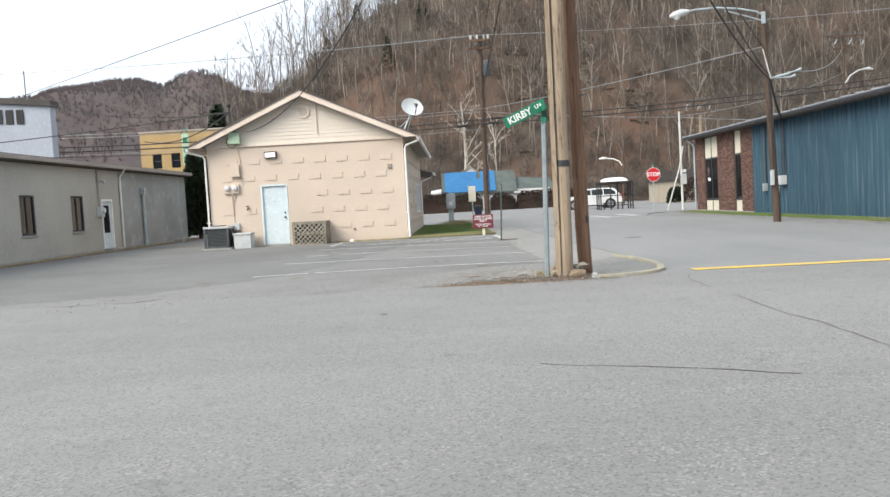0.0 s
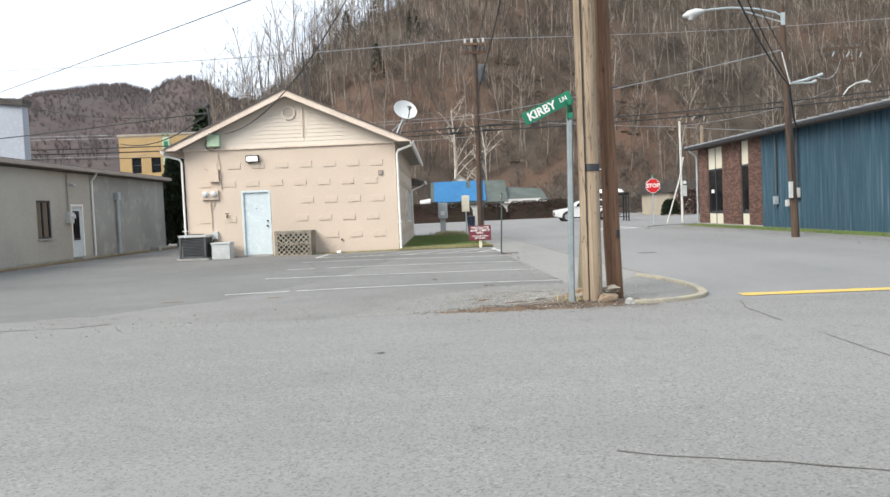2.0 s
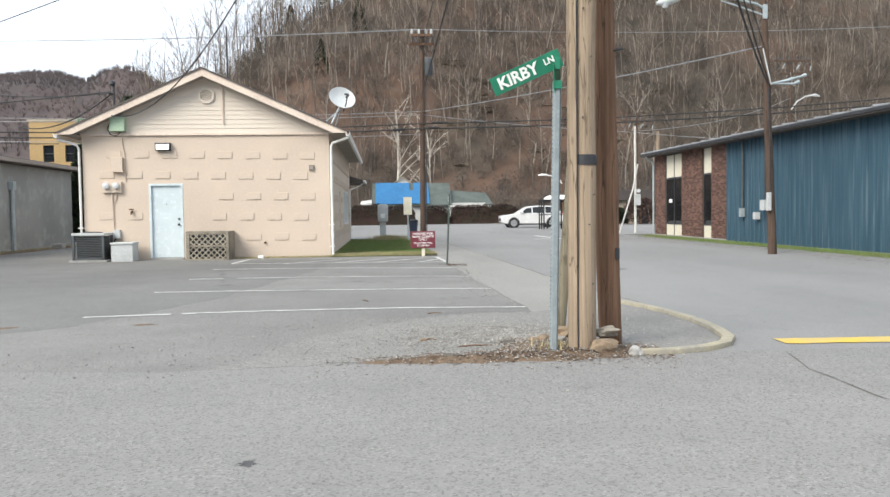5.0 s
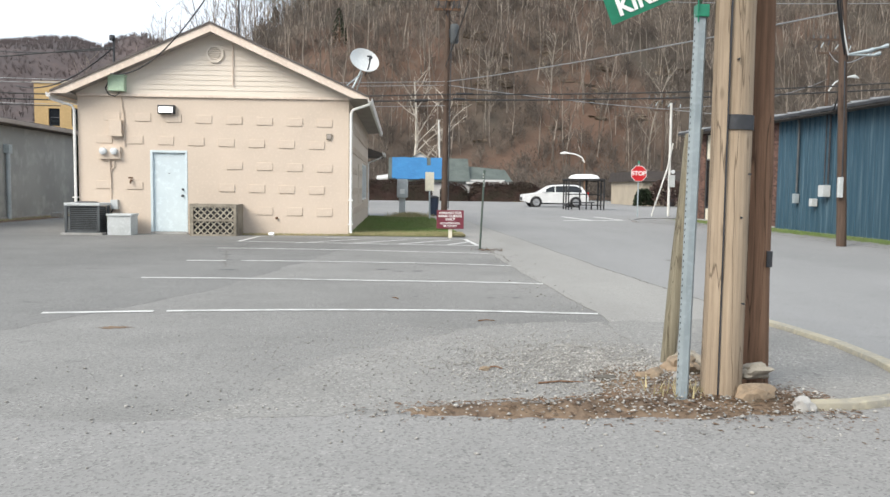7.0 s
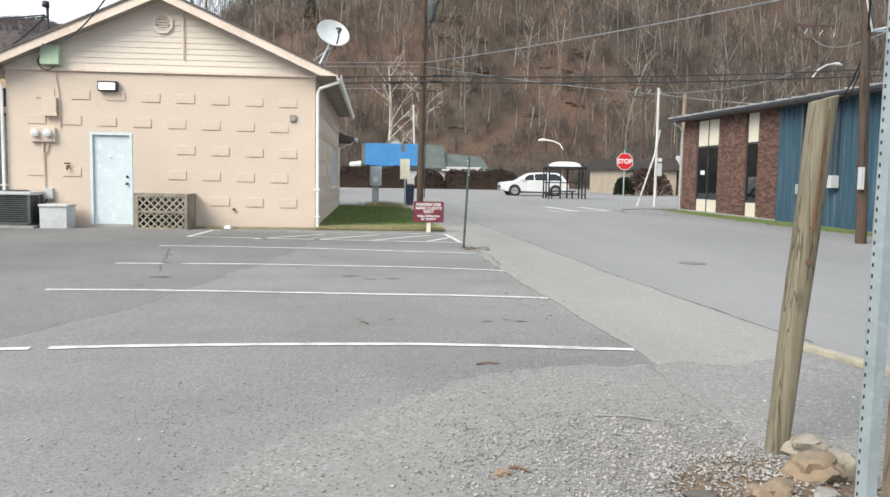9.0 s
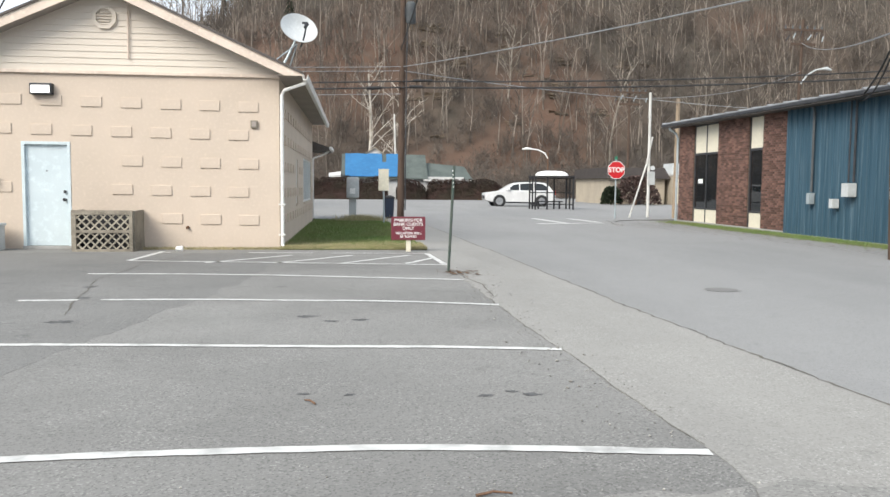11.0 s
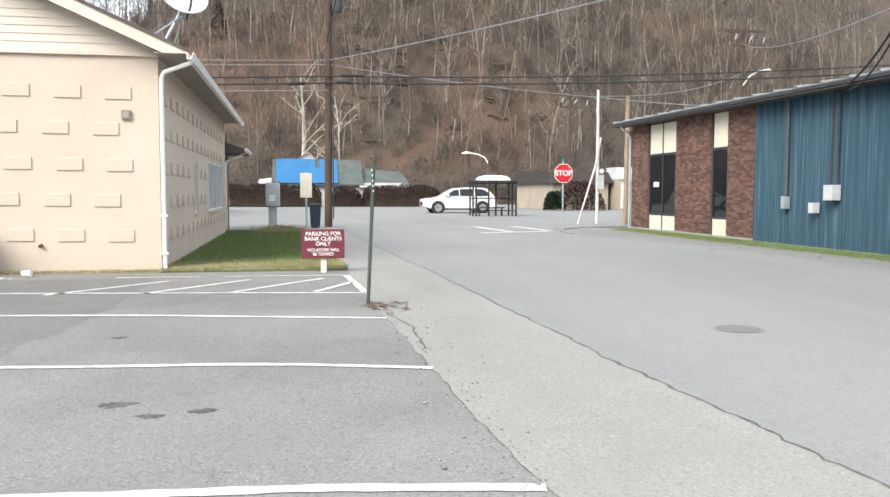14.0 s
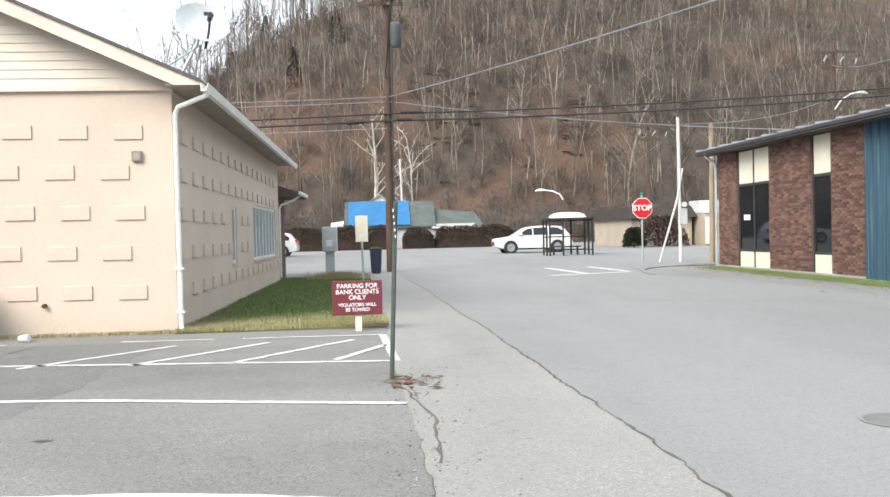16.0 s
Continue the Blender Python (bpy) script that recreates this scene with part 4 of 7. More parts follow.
# fixtures on the front wall
f = thing("wall_light", "bronze wall pack light with a glowing white lens", "wall light", (-4.58, 0, 3.05))
part("housing", B((-4.58, 0, 3.05)).box(-4.79, -4.37, -0.13, 0, 3.04, 3.26, 0.012), M["dark"], f)
part("lens", B((-4.58, 0, 3.05)).box(-4.755, -4.405, -0.165, -0.12, 3.065, 3.215, 0.015), M["lens"], f, "glowing white lens")
f = thing("utility_box", "pale green metal utility box on the gable", "utility box", (-5.77, 0, 3.58))
part("casing", B((-5.77, 0, 3.58)).box(-5.97, -5.57, -0.24, -0.03, 3.58, 3.96, 0.01), M["greenbox"], f)
part("lid", B((-5.77, 0, 3.58)).box(-5.985, -5.555, -0.26, -0.02, 3.93, 3.985, 0.01), M["greenbox"], f)
part("cable", B((-5.77, 0, 3.58)).tube([(-5.99, -0.08, 3.85), (-6.08, -0.08, 3.65), (-6.0, -0.06, 3.50), (-5.85, -0.05, 3.46), (-5.74, -0.05, 3.55)], 0.014, 6), M["wire"], f)
f = thing("junction_box", "peach painted junction box on the block wall", "junction box", (-5.85, 0, 2.48))
part("casing", B((-5.85, 0, 2.48)).box(-6.0, -5.69, -0.12, 0, 2.48, 2.87, 0.008), M["beige"], f)
part("flange", B((-5.85, 0, 2.48)).box(-6.02, -5.67, -0.13, -0.11, 2.46, 2.52, 0.004), M["beige"], f)
f = thing("electric_meter", "twin electric meters with pale glass domes", "electric meter", (-6.0, 0, 1.88))
part("base_box", B((-6.0, 0, 1.88)).box(-6.27, -5.74, -0.09, 0, 1.89, 2.20, 0.008), M["beige"], f)
for xx in (-6.15, -5.88):
    part("meter_dome", B((-6.0, 0, 1.88)).tube([(xx, -0.09, 2.08), (xx, -0.17, 2.08), (xx, -0.19, 2.08)], [0.095, 0.085, 0.05], 16), M["lampclear"], f, "pale glass meter dome", True)
f = thing("water_tap", "small wall tap with a dark outlet", "tap", (-5.49, 0, 1.28))
part("body", B((-5.49, 0, 1.28)).tube([(-5.49, 0, 1.36), (-5.49, -0.08, 1.36), (-5.49, -0.11, 1.28)], 0.025, 8), M["polebrown"], f)
part("handle", B((-5.49, 0, 1.28)).tube([(-5.55, -0.07, 1.42), (-5.43, -0.07, 1.42)], 0.018, 8), M["polebrown"], f)
f = thing("vent_cover", "small square louvred vent cover", "vent", (-0.5, 0, 2.42))
part("frame", B((-0.5, 0, 2.42)).box(-0.57, -0.43, -0.045, 0, 2.46, 2.61, 0.006), M["lattice"], f)
part("inner", B((-0.5, 0, 2.42)).box(-0.545, -0.455, -0.052, -0.04, 2.485, 2.585), M["soffit"], f)
f = thing("outlet_pipe", "short dark pipe stub in the wall", "pipe", (-1.84, 0, 0.40))
part("stub", B((-1.84, 0, 0.40)).tube([(-1.84, 0.0, 0.44), (-1.84, -0.06, 0.43)], 0.03, 10), M["polebrown"], f)

# air conditioner
o = (-6.42, -0.45, 0)
f = thing("air_conditioner", "weathered grey condenser unit on a concrete pad", "air conditioner", o)
part("pad", B(o).box(-6.92, -5.92, -0.92, -0.06, 0, 0.06, 0.01), M["concrete"], f)
part("core", B(o).box(-6.76, -6.08, -0.74, -0.18, 0.07, 0.70), M["black"], f)
for xx, yy in ((-6.83, -0.82), (-6.05, -0.82), (-6.83, -0.14), (-6.05, -0.14)):
    part("corner_post", B(o).box(xx - 0.02, xx + 0.04, yy - 0.02, yy + 0.04, 0.06, 0.74, 0.004), M["acgrey"], f)
for k in range(13):
    zz = 0.12 + k * 0.047
    part("louvre", B(o).box(-6.81, -6.01, -0.815, -0.80, zz, zz + 0.022).box(-6.02, -6.005, -0.80, -0.12, zz, zz + 0.022), M["acgrey"], f)
part("base_pan", B(o).box(-6.85, -6.0, -0.84, -0.1, 0.06, 0.11, 0.006), M["acgrey"], f)
part("top", B(o).box(-6.86, -5.99, -0.85, -0.09, 0.72, 0.79, 0.015), M["lightgrey"], f, "pale grey top cover")
part("fan_guard", B(o).tube([(-6.43, -0.47, 0.79), (-6.43, -0.47, 0.82)], [0.30, 0.22], 20), M["dark"], f)
f = thing("electric_disconnect", "small grey disconnect box with a hose", "switch box", (-5.93, 0, 0.62))
part("casing", B((-5.93, 0, 0.62)).box(-6.0, -5.82, -0.10, 0, 0.62, 0.86, 0.006), M["lightgrey"], f)
part("hose", B((-5.93, 0, 0.62)).tube([(-5.95, -0.05, 0.62), (-6.0, -0.08, 0.5), (-6.03, -0.14, 0.45)], 0.018, 8), M["dark"], f)
o = (-5.58, -0.5, 0)
f = thing("storage_box", "pale grey metal box standing on the asphalt", "metal box", o)
part("body", B(o).box(-5.86, -5.29, -0.75, -0.2, 0.0, 0.47, 0.01), M["lightgrey"], f)
part("lid", B(o).box(-5.885, -5.265, -0.775, -0.18, 0.47, 0.525, 0.012), M["lightgrey"], f)
# lattice enclosure
o = (-3.2, -0.4, 0)
f = thing("lattice_screen", "weathered wooden lattice enclosure with solid sides", "lattice screen", o)
LX0, LX1, LZ = -3.84, -2.72, 0.80
for a, b_, c, d in ((LX0, LX0 + 0.07, 0, LZ), (LX1 - 0.07, LX1, 0, LZ), (LX0 + 0.07, LX1 - 0.07, LZ - 0.09, LZ), (LX0 + 0.07, LX1 - 0.07, 0.0, 0.05), (LX0 + 0.07, LX1 - 0.07, 0.36, 0.42)):
    part("rail", B(o).box(a, b_, -0.78, -0.74, c, d, 0.004), M["lattice"], f)
for (za, zb) in ((0.05, 0.36), (0.42, 0.71)):
    for sgn in (1, -1):
        x = LX0 - 0.3
        while x < LX1 + 0.3:
            p0, p1 = (x, za), (x + sgn * (zb - za), zb)
            pts = [p0, p1]
            lo, hi = LX0 + 0.07, LX1 - 0.07
            (ax, az), (bx_, bz) = pts
            if max(ax, bx_) > lo and min(ax, bx_) < hi:
                def cut(px, pz):
                    q = min(hi, max(lo, px))
                    return q, pz + (q - px) * sgn
                ax, az = cut(ax, az)
                bx_, bz = cut(bx_, bz)
                if abs(bx_ - ax) > 0.03:
                    yy = -0.765 if sgn > 0 else -0.752
                    h = 0.02
                    part("slat", B(o).add([(ax - h, yy, az), (ax + h, yy, az), (bx_ + h, yy, bz), (bx_ - h, yy, bz), (ax - h, yy + 0.012, az), (ax + h, yy + 0.012, az), (bx_ + h, yy + 0.012, bz), (bx_ - h, yy + 0.012, bz)],
                                          [(0, 1, 2, 3), (7, 6, 5, 4), (0, 3, 7, 4), (1, 5, 6, 2)]), M["slat"], f)
            x += 0.158
part("side_panel", B(o).box(LX1 - 0.01, LX1 + 0.03, -0.74, -0.02, 0, LZ - 0.01, 0.005), M["lattice"], f)
part("side_panel", B(o).box(LX0 - 0.03, LX0 + 0.01, -0.74, -0.02, 0, LZ - 0.01, 0.005), M["lattice"], f)
part("back_board", B(o).box(LX0 + 0.02, LX1 - 0.02, -0.5, -0.47, 0, 0.7), M["black"], f)
solo("paper_cup", B((-1.88, -0.62, 0)).tube([(-1.95, -0.62, 0.05), (-1.82, -0.63, 0.055)], [0.04, 0.055], 12), M["signwhite"], "crumpled white paper cup lying on the asphalt", "litter", soft=True)

# satellite dish
o = (0.18, 0.35, 3.62)
f = thing("satellite_dish", "pale grey satellite dish on a tripod at the eave", "satellite dish", o)
cx, nrm = Vector((0.36, 0.5, 4.55)), Vector((0.38, -0.80, 0.46)).normalized()
q = nrm.to_track_quat("Z", "Y").to_matrix().to_4x4()
bm = bmesh.new()
rings = [[bm.verts.new((r * 0.40 * math.cos(a), r * 0.36 * math.sin(a), 0.11 * r * r - 0.06 - k)) for a in [2 * math.pi * i / 32 for i in range(32)]] for k in (0, 0.012) for r in (0.25, 0.5, 0.75, 1.0)]
for base in (0, 4):
    for j in range(3):
        for i in range(32):
            bm.faces.new((rings[base + j][i], rings[base + j][(i + 1) % 32], rings[base + j + 1][(i + 1) % 32], rings[base + j + 1][i]))
    bm.faces.new(rings[base])
for i in range(32):
    bm.faces.new((rings[3][i], rings[3][(i + 1) % 32], rings[7][(i + 1) % 32], rings[7][i]))
part("reflector", B(o).take(bm, Matrix.Translation(cx) @ q), M["dishgrey"], f, "", True)
tipp = cx + nrm * 0.34 + Vector((0.05, 0, -0.12))
part("feed_arm", B(o).tube([cx + Vector((0.04, 0.02, -0.36)), cx + nrm * 0.2 + Vector((0.05, 0, -0.28)), tipp], 0.018, 8), M["dark"], f)
part("feed_horn", B(o).tube([tipp - nrm * -0.03, tipp - nrm * 0.09], [0.045, 0.03], 12).box(tipp.x - 0.09, tipp.x + 0.03, tipp.y - 0.03, tipp.y + 0.03, tipp.z + 0.02, tipp.z + 0.06), M["dark"], f)
part("mast", B(o).tube([cx - nrm * 0.1, cx - nrm * 0.12 + Vector((-0.05, 0, -0.22)), (0.02, 0.45, 3.74)], 0.025, 8), M["galv"], f)
part("strut", B(o).tube([cx - nrm * 0.1 + Vector((0, 0, -0.25)), (-0.14, 0.12, 3.80)], 0.014, 6), M["galv"], f)
part("strut", B(o).tube([cx - nrm * 0.1 + Vector((0, 0, -0.25)), (0.10, 0.95, 3.70)], 0.014, 6), M["galv"], f)
f = thing("service_mast", "dark electrical service mast standing through the roof", "mast", (-6.05, 0.5, 3.8))
part("pipe", B((-6.05, 0.5, 3.8)).tube([(-6.05, 0.5, 3.75), (-6.05, 0.5, 4.95)], 0.03, 10), M["dark"], f)
part("weatherhead", B((-6.05, 0.5, 3.8)).tube([(-6.05, 0.5, 4.92), (-6.05, 0.45, 5.02), (-6.05, 0.33, 5.0), (-6.05, 0.28, 4.92)], [0.05, 0.06, 0.055, 0.04], 10), M["dark"], f, "", True)
part("insulator", B((-6.05, 0.5, 3.8)).tube([(-6.17, 0.48, 4.72), (-6.05, 0.48, 4.72)], 0.03, 8), M["dark"], f)
f = thing("vent_mast", "thin dark aerial mast behind the ridge", "mast", (-3.0, 1.2, 5.2))
part("pipe", B((-3.0, 1.2, 5.2)).tube([(-3.0, 1.2, 5.15), (-3.0, 1.2, 6.75)], 0.022, 8), M["dark"], f)


# ---------------------------------------------------------------- blue metal shed with a brick corner
o = (14, 0, 0)
S = thing("metal_shed", "long weathered blue metal shed with a brick corner", "building", o)
Y1, YB, YS = 13.6, 5.68, -13.0
HX, HZ = 14.0, 3.72
PA, PB = (10.2, 12.28), (7.05, 8.0)
wb_ = wall_with_holes("x", HX + 0.02, 0.22, YB, Y1, -0.02, HZ, [(PA[0], PA[1], 0.02, 3.62), (PB[0], PB[1], 0.02, 3.62)])
wb_.o = Vector(o)
wb_.v = [tuple(Vector(v) - Vector(o)) for v in wb_.v]
part("brick_backing", wb_, M["mortar"], S, "dark mortar wall behind the bricks")
part("plinth", B(o).box(HX - 0.05, HX + 0.02, YB, Y1 + 0.03, -0.02, 0.10, 0.008), M["concrete"], S, "low concrete footing")
part("end_wall", B(o).extrude([(HX + 0.02, -0.02), (30, -0.02), (30, 4.95), (22, 4.48), (HX + 0.02, 3.60)], "y", Y1 - 0.2, Y1), M["blue"], S)
part("rear_wall", B(o).box(29.8, 30, YS, Y1 - 0.2, -0.02, HZ + 1.2), M["blue"], S)
part("near_wall", B(o).extrude([(HX + 0.1, -0.02), (29.8, -0.02), (29.8, 4.72), (22, 4.26), (HX + 0.1, 3.38)], "y", YS, YS + 0.2), M["blue"], S)
# ribbed cladding sheets
y = YB
k = 0
while y > YS + 0.1:
    y0 = max(YS, y - 0.915)
    prof = []
    n = 3
    w = (y - y0) / n
    for i in range(n):
        a = y - i * w
        prof += [(a, 0), (a - w * 0.62, 0), (a - w * 0.68, 0.035), (a - w * 0.86, 0.035), (a - w * 0.92, 0)]
    prof.append((y0, 0))
    vs, fs = [], []
    for u, d in prof:
        vs += [(HX - d, u, 0.02), (HX - d, u, HZ), (HX - d + 0.004, u, 0.02), (HX - d + 0.004, u, HZ)]
    for i in range(len(prof) - 1):
        j = 4 * i
        fs += [(j, j + 4, j + 5, j + 1), (j + 2, j + 3, j + 7, j + 6)]
    part("cladding_sheet", B(o).add(vs, fs), M["blue"], S)
    y = y0
part("cladding_backing", B(o).box(HX + 0.03, HX + 0.2, YS, YB, 0, HZ), M["blue"], S)
part("base_trim", B(o).box(HX - 0.05, HX + 0.03, YS, YB, -0.01, 0.05, 0.006), M["concrete"], S)
# roof
ov = 0.45
prof = [(HX - ov, HZ + 0.06), (HX - ov, HZ + 0.16), (22, HZ + 1.05), (30.3, HZ + 1.5), (30.3, HZ + 1.4), (22, HZ + 0.95)]
part("roof", B(o).extrude(prof, "y", YS - 0.4, Y1 + 0.75), M["roofmetal"], S, "low pitched grey ribbed metal roof")
part("eave_trim", B(o).box(HX - ov - 0.03, HX - ov, YS - 0.4, Y1 + 0.75, HZ + 0.04, HZ + 0.13, 0.008), M["dark"], S, "dark grey eave trim")
part("soffit", B(o).box(HX - ov, HX + 0.02, YS - 0.4, Y1 + 0.75, HZ + 0.0, HZ + 0.03), M["roofcap"], S)
y = YS - 0.2
while y < Y1 + 0.7:
    part("roof_rib", B(o).add([(HX - ov - 0.02, y - 0.05, HZ + 0.16), (HX - ov - 0.02, y + 0.05, HZ + 0.16), (HX - ov - 0.02, y, HZ + 0.205), (22, y - 0.05, HZ + 1.05), (22, y + 0.05, HZ + 1.05), (22, y, HZ + 1.12)],
                              [(0, 1, 2), (5, 4, 3), (0, 3, 4, 1), (1, 4, 5, 2), (2, 5, 3, 0)]), M["roofmetal"], S)
    y += 0.915
for ob in S.children:
    if ob.name.split(".")[0] in ("roof", "eave_trim", "soffit", "roof_rib", "cladding_sheet", "cladding_backing", "brick_backing"):
        for v in ob.data.vertices:
            if v.co.z > 3.64:
                v.co.z -= 0.075 + 0.0075 * (Y1 - v.co.y)
part("downspout", B(o).tube([(HX - 0.40, Y1 + 0.1, HZ - 0.06), (HX - 0.36, Y1 + 0.1, HZ - 0.15), (HX - 0.14, Y1 + 0.06, HZ - 0.30), (HX - 0.08, Y1 + 0.02, HZ - 0.5), (HX - 0.08, Y1 + 0.02, 0.05)], 0.045, 8), M["galv"], S, "grey metal downspout", True)
# tall windows with cream panels
for (a, b_), n in ((PA, 2), (PB, 1)):
    wnd = part("window", B(o).box(HX + 0.05, HX + 0.11, a, a + 0.05, 0.02, 3.62).box(HX + 0.05, HX + 0.11, b_ - 0.05, b_, 0.02, 3.62).box(HX + 0.05, HX + 0.11, a + 0.05, b_ - 0.05, 2.52, 2.60)
               .box(HX + 0.05, HX + 0.11, a + 0.05, b_ - 0.05, 0.56, 0.62).box(HX + 0.05, HX + 0.11, a + 0.05, b_ - 0.05, 3.57, 3.62).box(HX + 0.05, HX + 0.11, a + 0.05, b_ - 0.05, 0.02, 0.06),
               M["dark"], S, "tall dark framed window with cream panels")
    for k in range(n):
        y0 = a + 0.05 + (b_ - a - 0.1) * k / n + 0.015
        y1 = a + 0.05 + (b_ - a - 0.1) * (k + 1) / n - 0.015
        part("pane", B(o).box(HX + 0.075, HX + 0.085, y0, y1, 0.62, 2.52), M["glassdark"], wnd, "dark reflecting glass")
        part("upper_panel", B(o).box(HX + 0.06, HX + 0.10, y0, y1, 2.60, 3.57, 0.004), M["cream"], wnd, "cream infill panel")
        part("lower_panel", B(o).box(HX + 0.06, HX + 0.10, y0, y1, 0.06, 0.56, 0.004), M["cream"], wnd, "cream infill panel")
        if k:
            part("mullion", B(o).box(HX + 0.04, HX + 0.115, y0 - 0.04, y0 + 0.01, 0.06, 3.57), M["dark"], wnd)
part("window_notice", B(o).box(HX + 0.068, HX + 0.074, 11.55, 11.95, 1.50, 1.66), M["signwhite"], S, "small white notice in the window")
# electrical gear on the shed
f = thing("meter_cabinet", "pale grey electrical cabinet on the blue cladding", "electrical cabinet", (13.9, 2.3, 1.1))
part("casing", B((13.9, 2.3, 1.1)).box(13.74, 13.965, 2.16, 2.46, 1.14, 1.48, 0.01), M["lightgrey"], f)
part("conduit", B((13.9, 2.3, 1.1)).tube([(13.9, 2.2, 1.5), (13.9, 2.2, 3.5), (13.8, 2.2, 3.62), (13.6, 2.2, 3.6)], 0.03, 8).tube([(13.9, 2.42, 1.5), (13.9, 2.42, 3.6)], 0.02, 8), M["dark"], f)
f = thing("meter_cabinet", "small pale grey switch box on the blue cladding", "electrical cabinet", (13.9, 2.95, 0.85))
part("casing", B((13.9, 2.95, 0.85)).box(13.78, 13.965, 2.88, 3.05, 0.84, 1.08, 0.01), M["lightgrey"], f)
f = thing("meter_cabinet", "narrow grey meter box under a conduit", "electrical cabinet", (13.9, 4.1, 1.0))
part("casing", B((13.9, 4.1, 1.0)).box(13.80, 13.965, 4.03, 4.17, 0.92, 1.22, 0.01), M["galv"], f)
part("conduit", B((13.9, 4.1, 1.0)).tube([(13.9, 4.1, 1.26), (13.9, 4.1, 3.45), (13.85, 4.1, 3.6), (13.7, 4.1, 3.66), (13.6, 4.12, 3.58)], 0.035, 8), M["acgrey"], f, "", True)

# ---------------------------------------------------------------- off-white block building
o = (-12, 0, 0)
L = thing("block_building", "low off-white block building with a flat dark-edged roof", "building", o)
holesL = [(-2.73, -1.80, 0.86, 2.15), (0.72, 1.70, 0.86, 2.15), (3.22, 4.22, 0.12, 2.04)]
for (ya, yb, mt) in ((-16.0, 4.9, "leftwall"), (4.9, 13.2, "leftgrey")):
    wbx = wall_with_holes("x", -12, -0.25, ya, yb, -0.02, 3.18, [h for h in holesL if ya < h[0] < yb])
    wbx.v = [tuple(Vector(v) - Vector(o)) for v in wbx.v]
    part("front_wall", wbx, M[mt], L)
part("end_wall", B(o).box(-24, -12.25, 12.95, 13.2, -0.02, 3.18), M["leftgrey"], L)
part("near_wall", B(o).box(-24, -12.25, -16, -15.75, -0.02, 3.18), M["leftwall"], L)
part("roof", B(o).box(-24.2, -11.75, -16.2, 13.45, 3.2, 3.42, 0.02), M["roofcap"], L, "flat roof with dark edge")
part("gutter", B(o).box(-11.75, -11.64, -16.2, 13.45, 3.24, 3.38, 0.012), M["soffit"], L)
part("footing", B(o).box(-12.0, -11.94, -16, 13.2, -0.02, 0.10, 0.01), M["concrete"], L)
for a, b_, c, d in holesL[:2]:
    wn_ = part("window", B(o).box(-12.1, -12.03, a, a + 0.06, c, d).box(-12.1, -12.03, b_ - 0.06, b_, c, d).box(-12.1, -12.03, a + 0.06, b_ - 0.06, c, c + 0.06).box(-12.1, -12.03, a + 0.06, b_ - 0.06, d - 0.06, d)
                .box(-12.1, -12.035, (a + b_) / 2 - 0.03, (a + b_) / 2 + 0.03, c + 0.06, d - 0.06), M["dark"], L, "dark framed sliding window")
    part("pane", B(o).box(-12.07, -12.06, a + 0.06, b_ - 0.06, c + 0.06, d - 0.06), M["glassdark"], wn_)
    part("window_sill", B(o).box(-12.05, -11.95, a - 0.05, b_ + 0.05, c - 0.06, c, 0.008), M["concrete"], wn_)
part("door_frame", B(o).box(-12.13, -11.985, 3.22, 3.30, 0.12, 2.04).box(-12.13, -11.985, 4.14, 4.22, 0.12, 2.04).box(-12.13, -11.985, 3.30, 4.14, 1.96, 2.04), M["signwhite"], L, "white door frame")
dl = part("door", B(o).box(-12.12, -12.06, 3.30, 4.14, 0.12, 1.96, 0.006), M["doorpaint"], L, "white door with a dark glazed upper half")
part("pane", B(o).box(-12.058, -12.05, 3.44, 4.0, 0.72, 1.80), M["glassdark"], dl)
part("step", B(o).box(-11.94, -11.6, 3.1, 4.3, -0.02, 0.12, 0.015), M["concrete"], L)
part("downspout", B(o).tube([(-11.7, 5.0, 3.26), (-11.8, 5.0, 3.1), (-11.94, 5.0, 2.95), (-11.94, 5.0, 0.05)], 0.04, 8), M["white"], L, "white downspout", True)
part("vent_pipe", B(o).tube([(-11.9, 7.3, 0.02), (-11.9, 7.3, 2.25)], 0.07, 10).box(-12.0, -11.8, 7.18, 7.42, 2.25, 2.55, 0.02), M["galv"], L, "grey vent pipe with a cowl")
f = thing("electric_meter", "grey electric meter and conduit beside a door", "electric meter", (-11.95, 2.95, 1.3))
part("casing", B((-11.95, 2.95, 1.3)).box(-12.0, -11.83, 2.8, 3.1, 1.35, 1.75, 0.008), M["lightgrey"], f)
part("dome", B((-11.95, 2.95, 1.3)).tube([(-11.83, 2.95, 1.6), (-11.74, 2.95, 1.6)], 0.09, 14), M["lampclear"], f)
part("conduit", B((-11.95, 2.95, 1.3)).tube([(-11.95, 2.95, 1.75), (-11.95, 2.95, 3.15)], 0.025, 8), M["soffit"], f)
solo("wall_lamp", B((-11.9, 3.2, 2.6)).tube([(-12.0, 3.2, 2.72), (-11.85, 3.2, 2.75), (-11.8, 3.2, 2.66)], [0.04, 0.05, 0.07], 10), M["lightgrey"], "small grey lamp above a door", "wall lamp")
solo("rubble", B((-11.3, 9.8, 0)).box(-11.5, -11.1, 9.6, 10.0, 0, 0.2, 0.04), M["concrete"], "dark lump of concrete at the wall foot", "rubble")
kerb_run("kerb", [(-11.5, -9), (-11.5, -5), (-11.45, -1), (-11.45, 3), (-11.4, 7), (-11.4, 12.5)], 0.35, 0.03, M["dirt"], "low ridge of dirt and dead weeds at the wall foot")

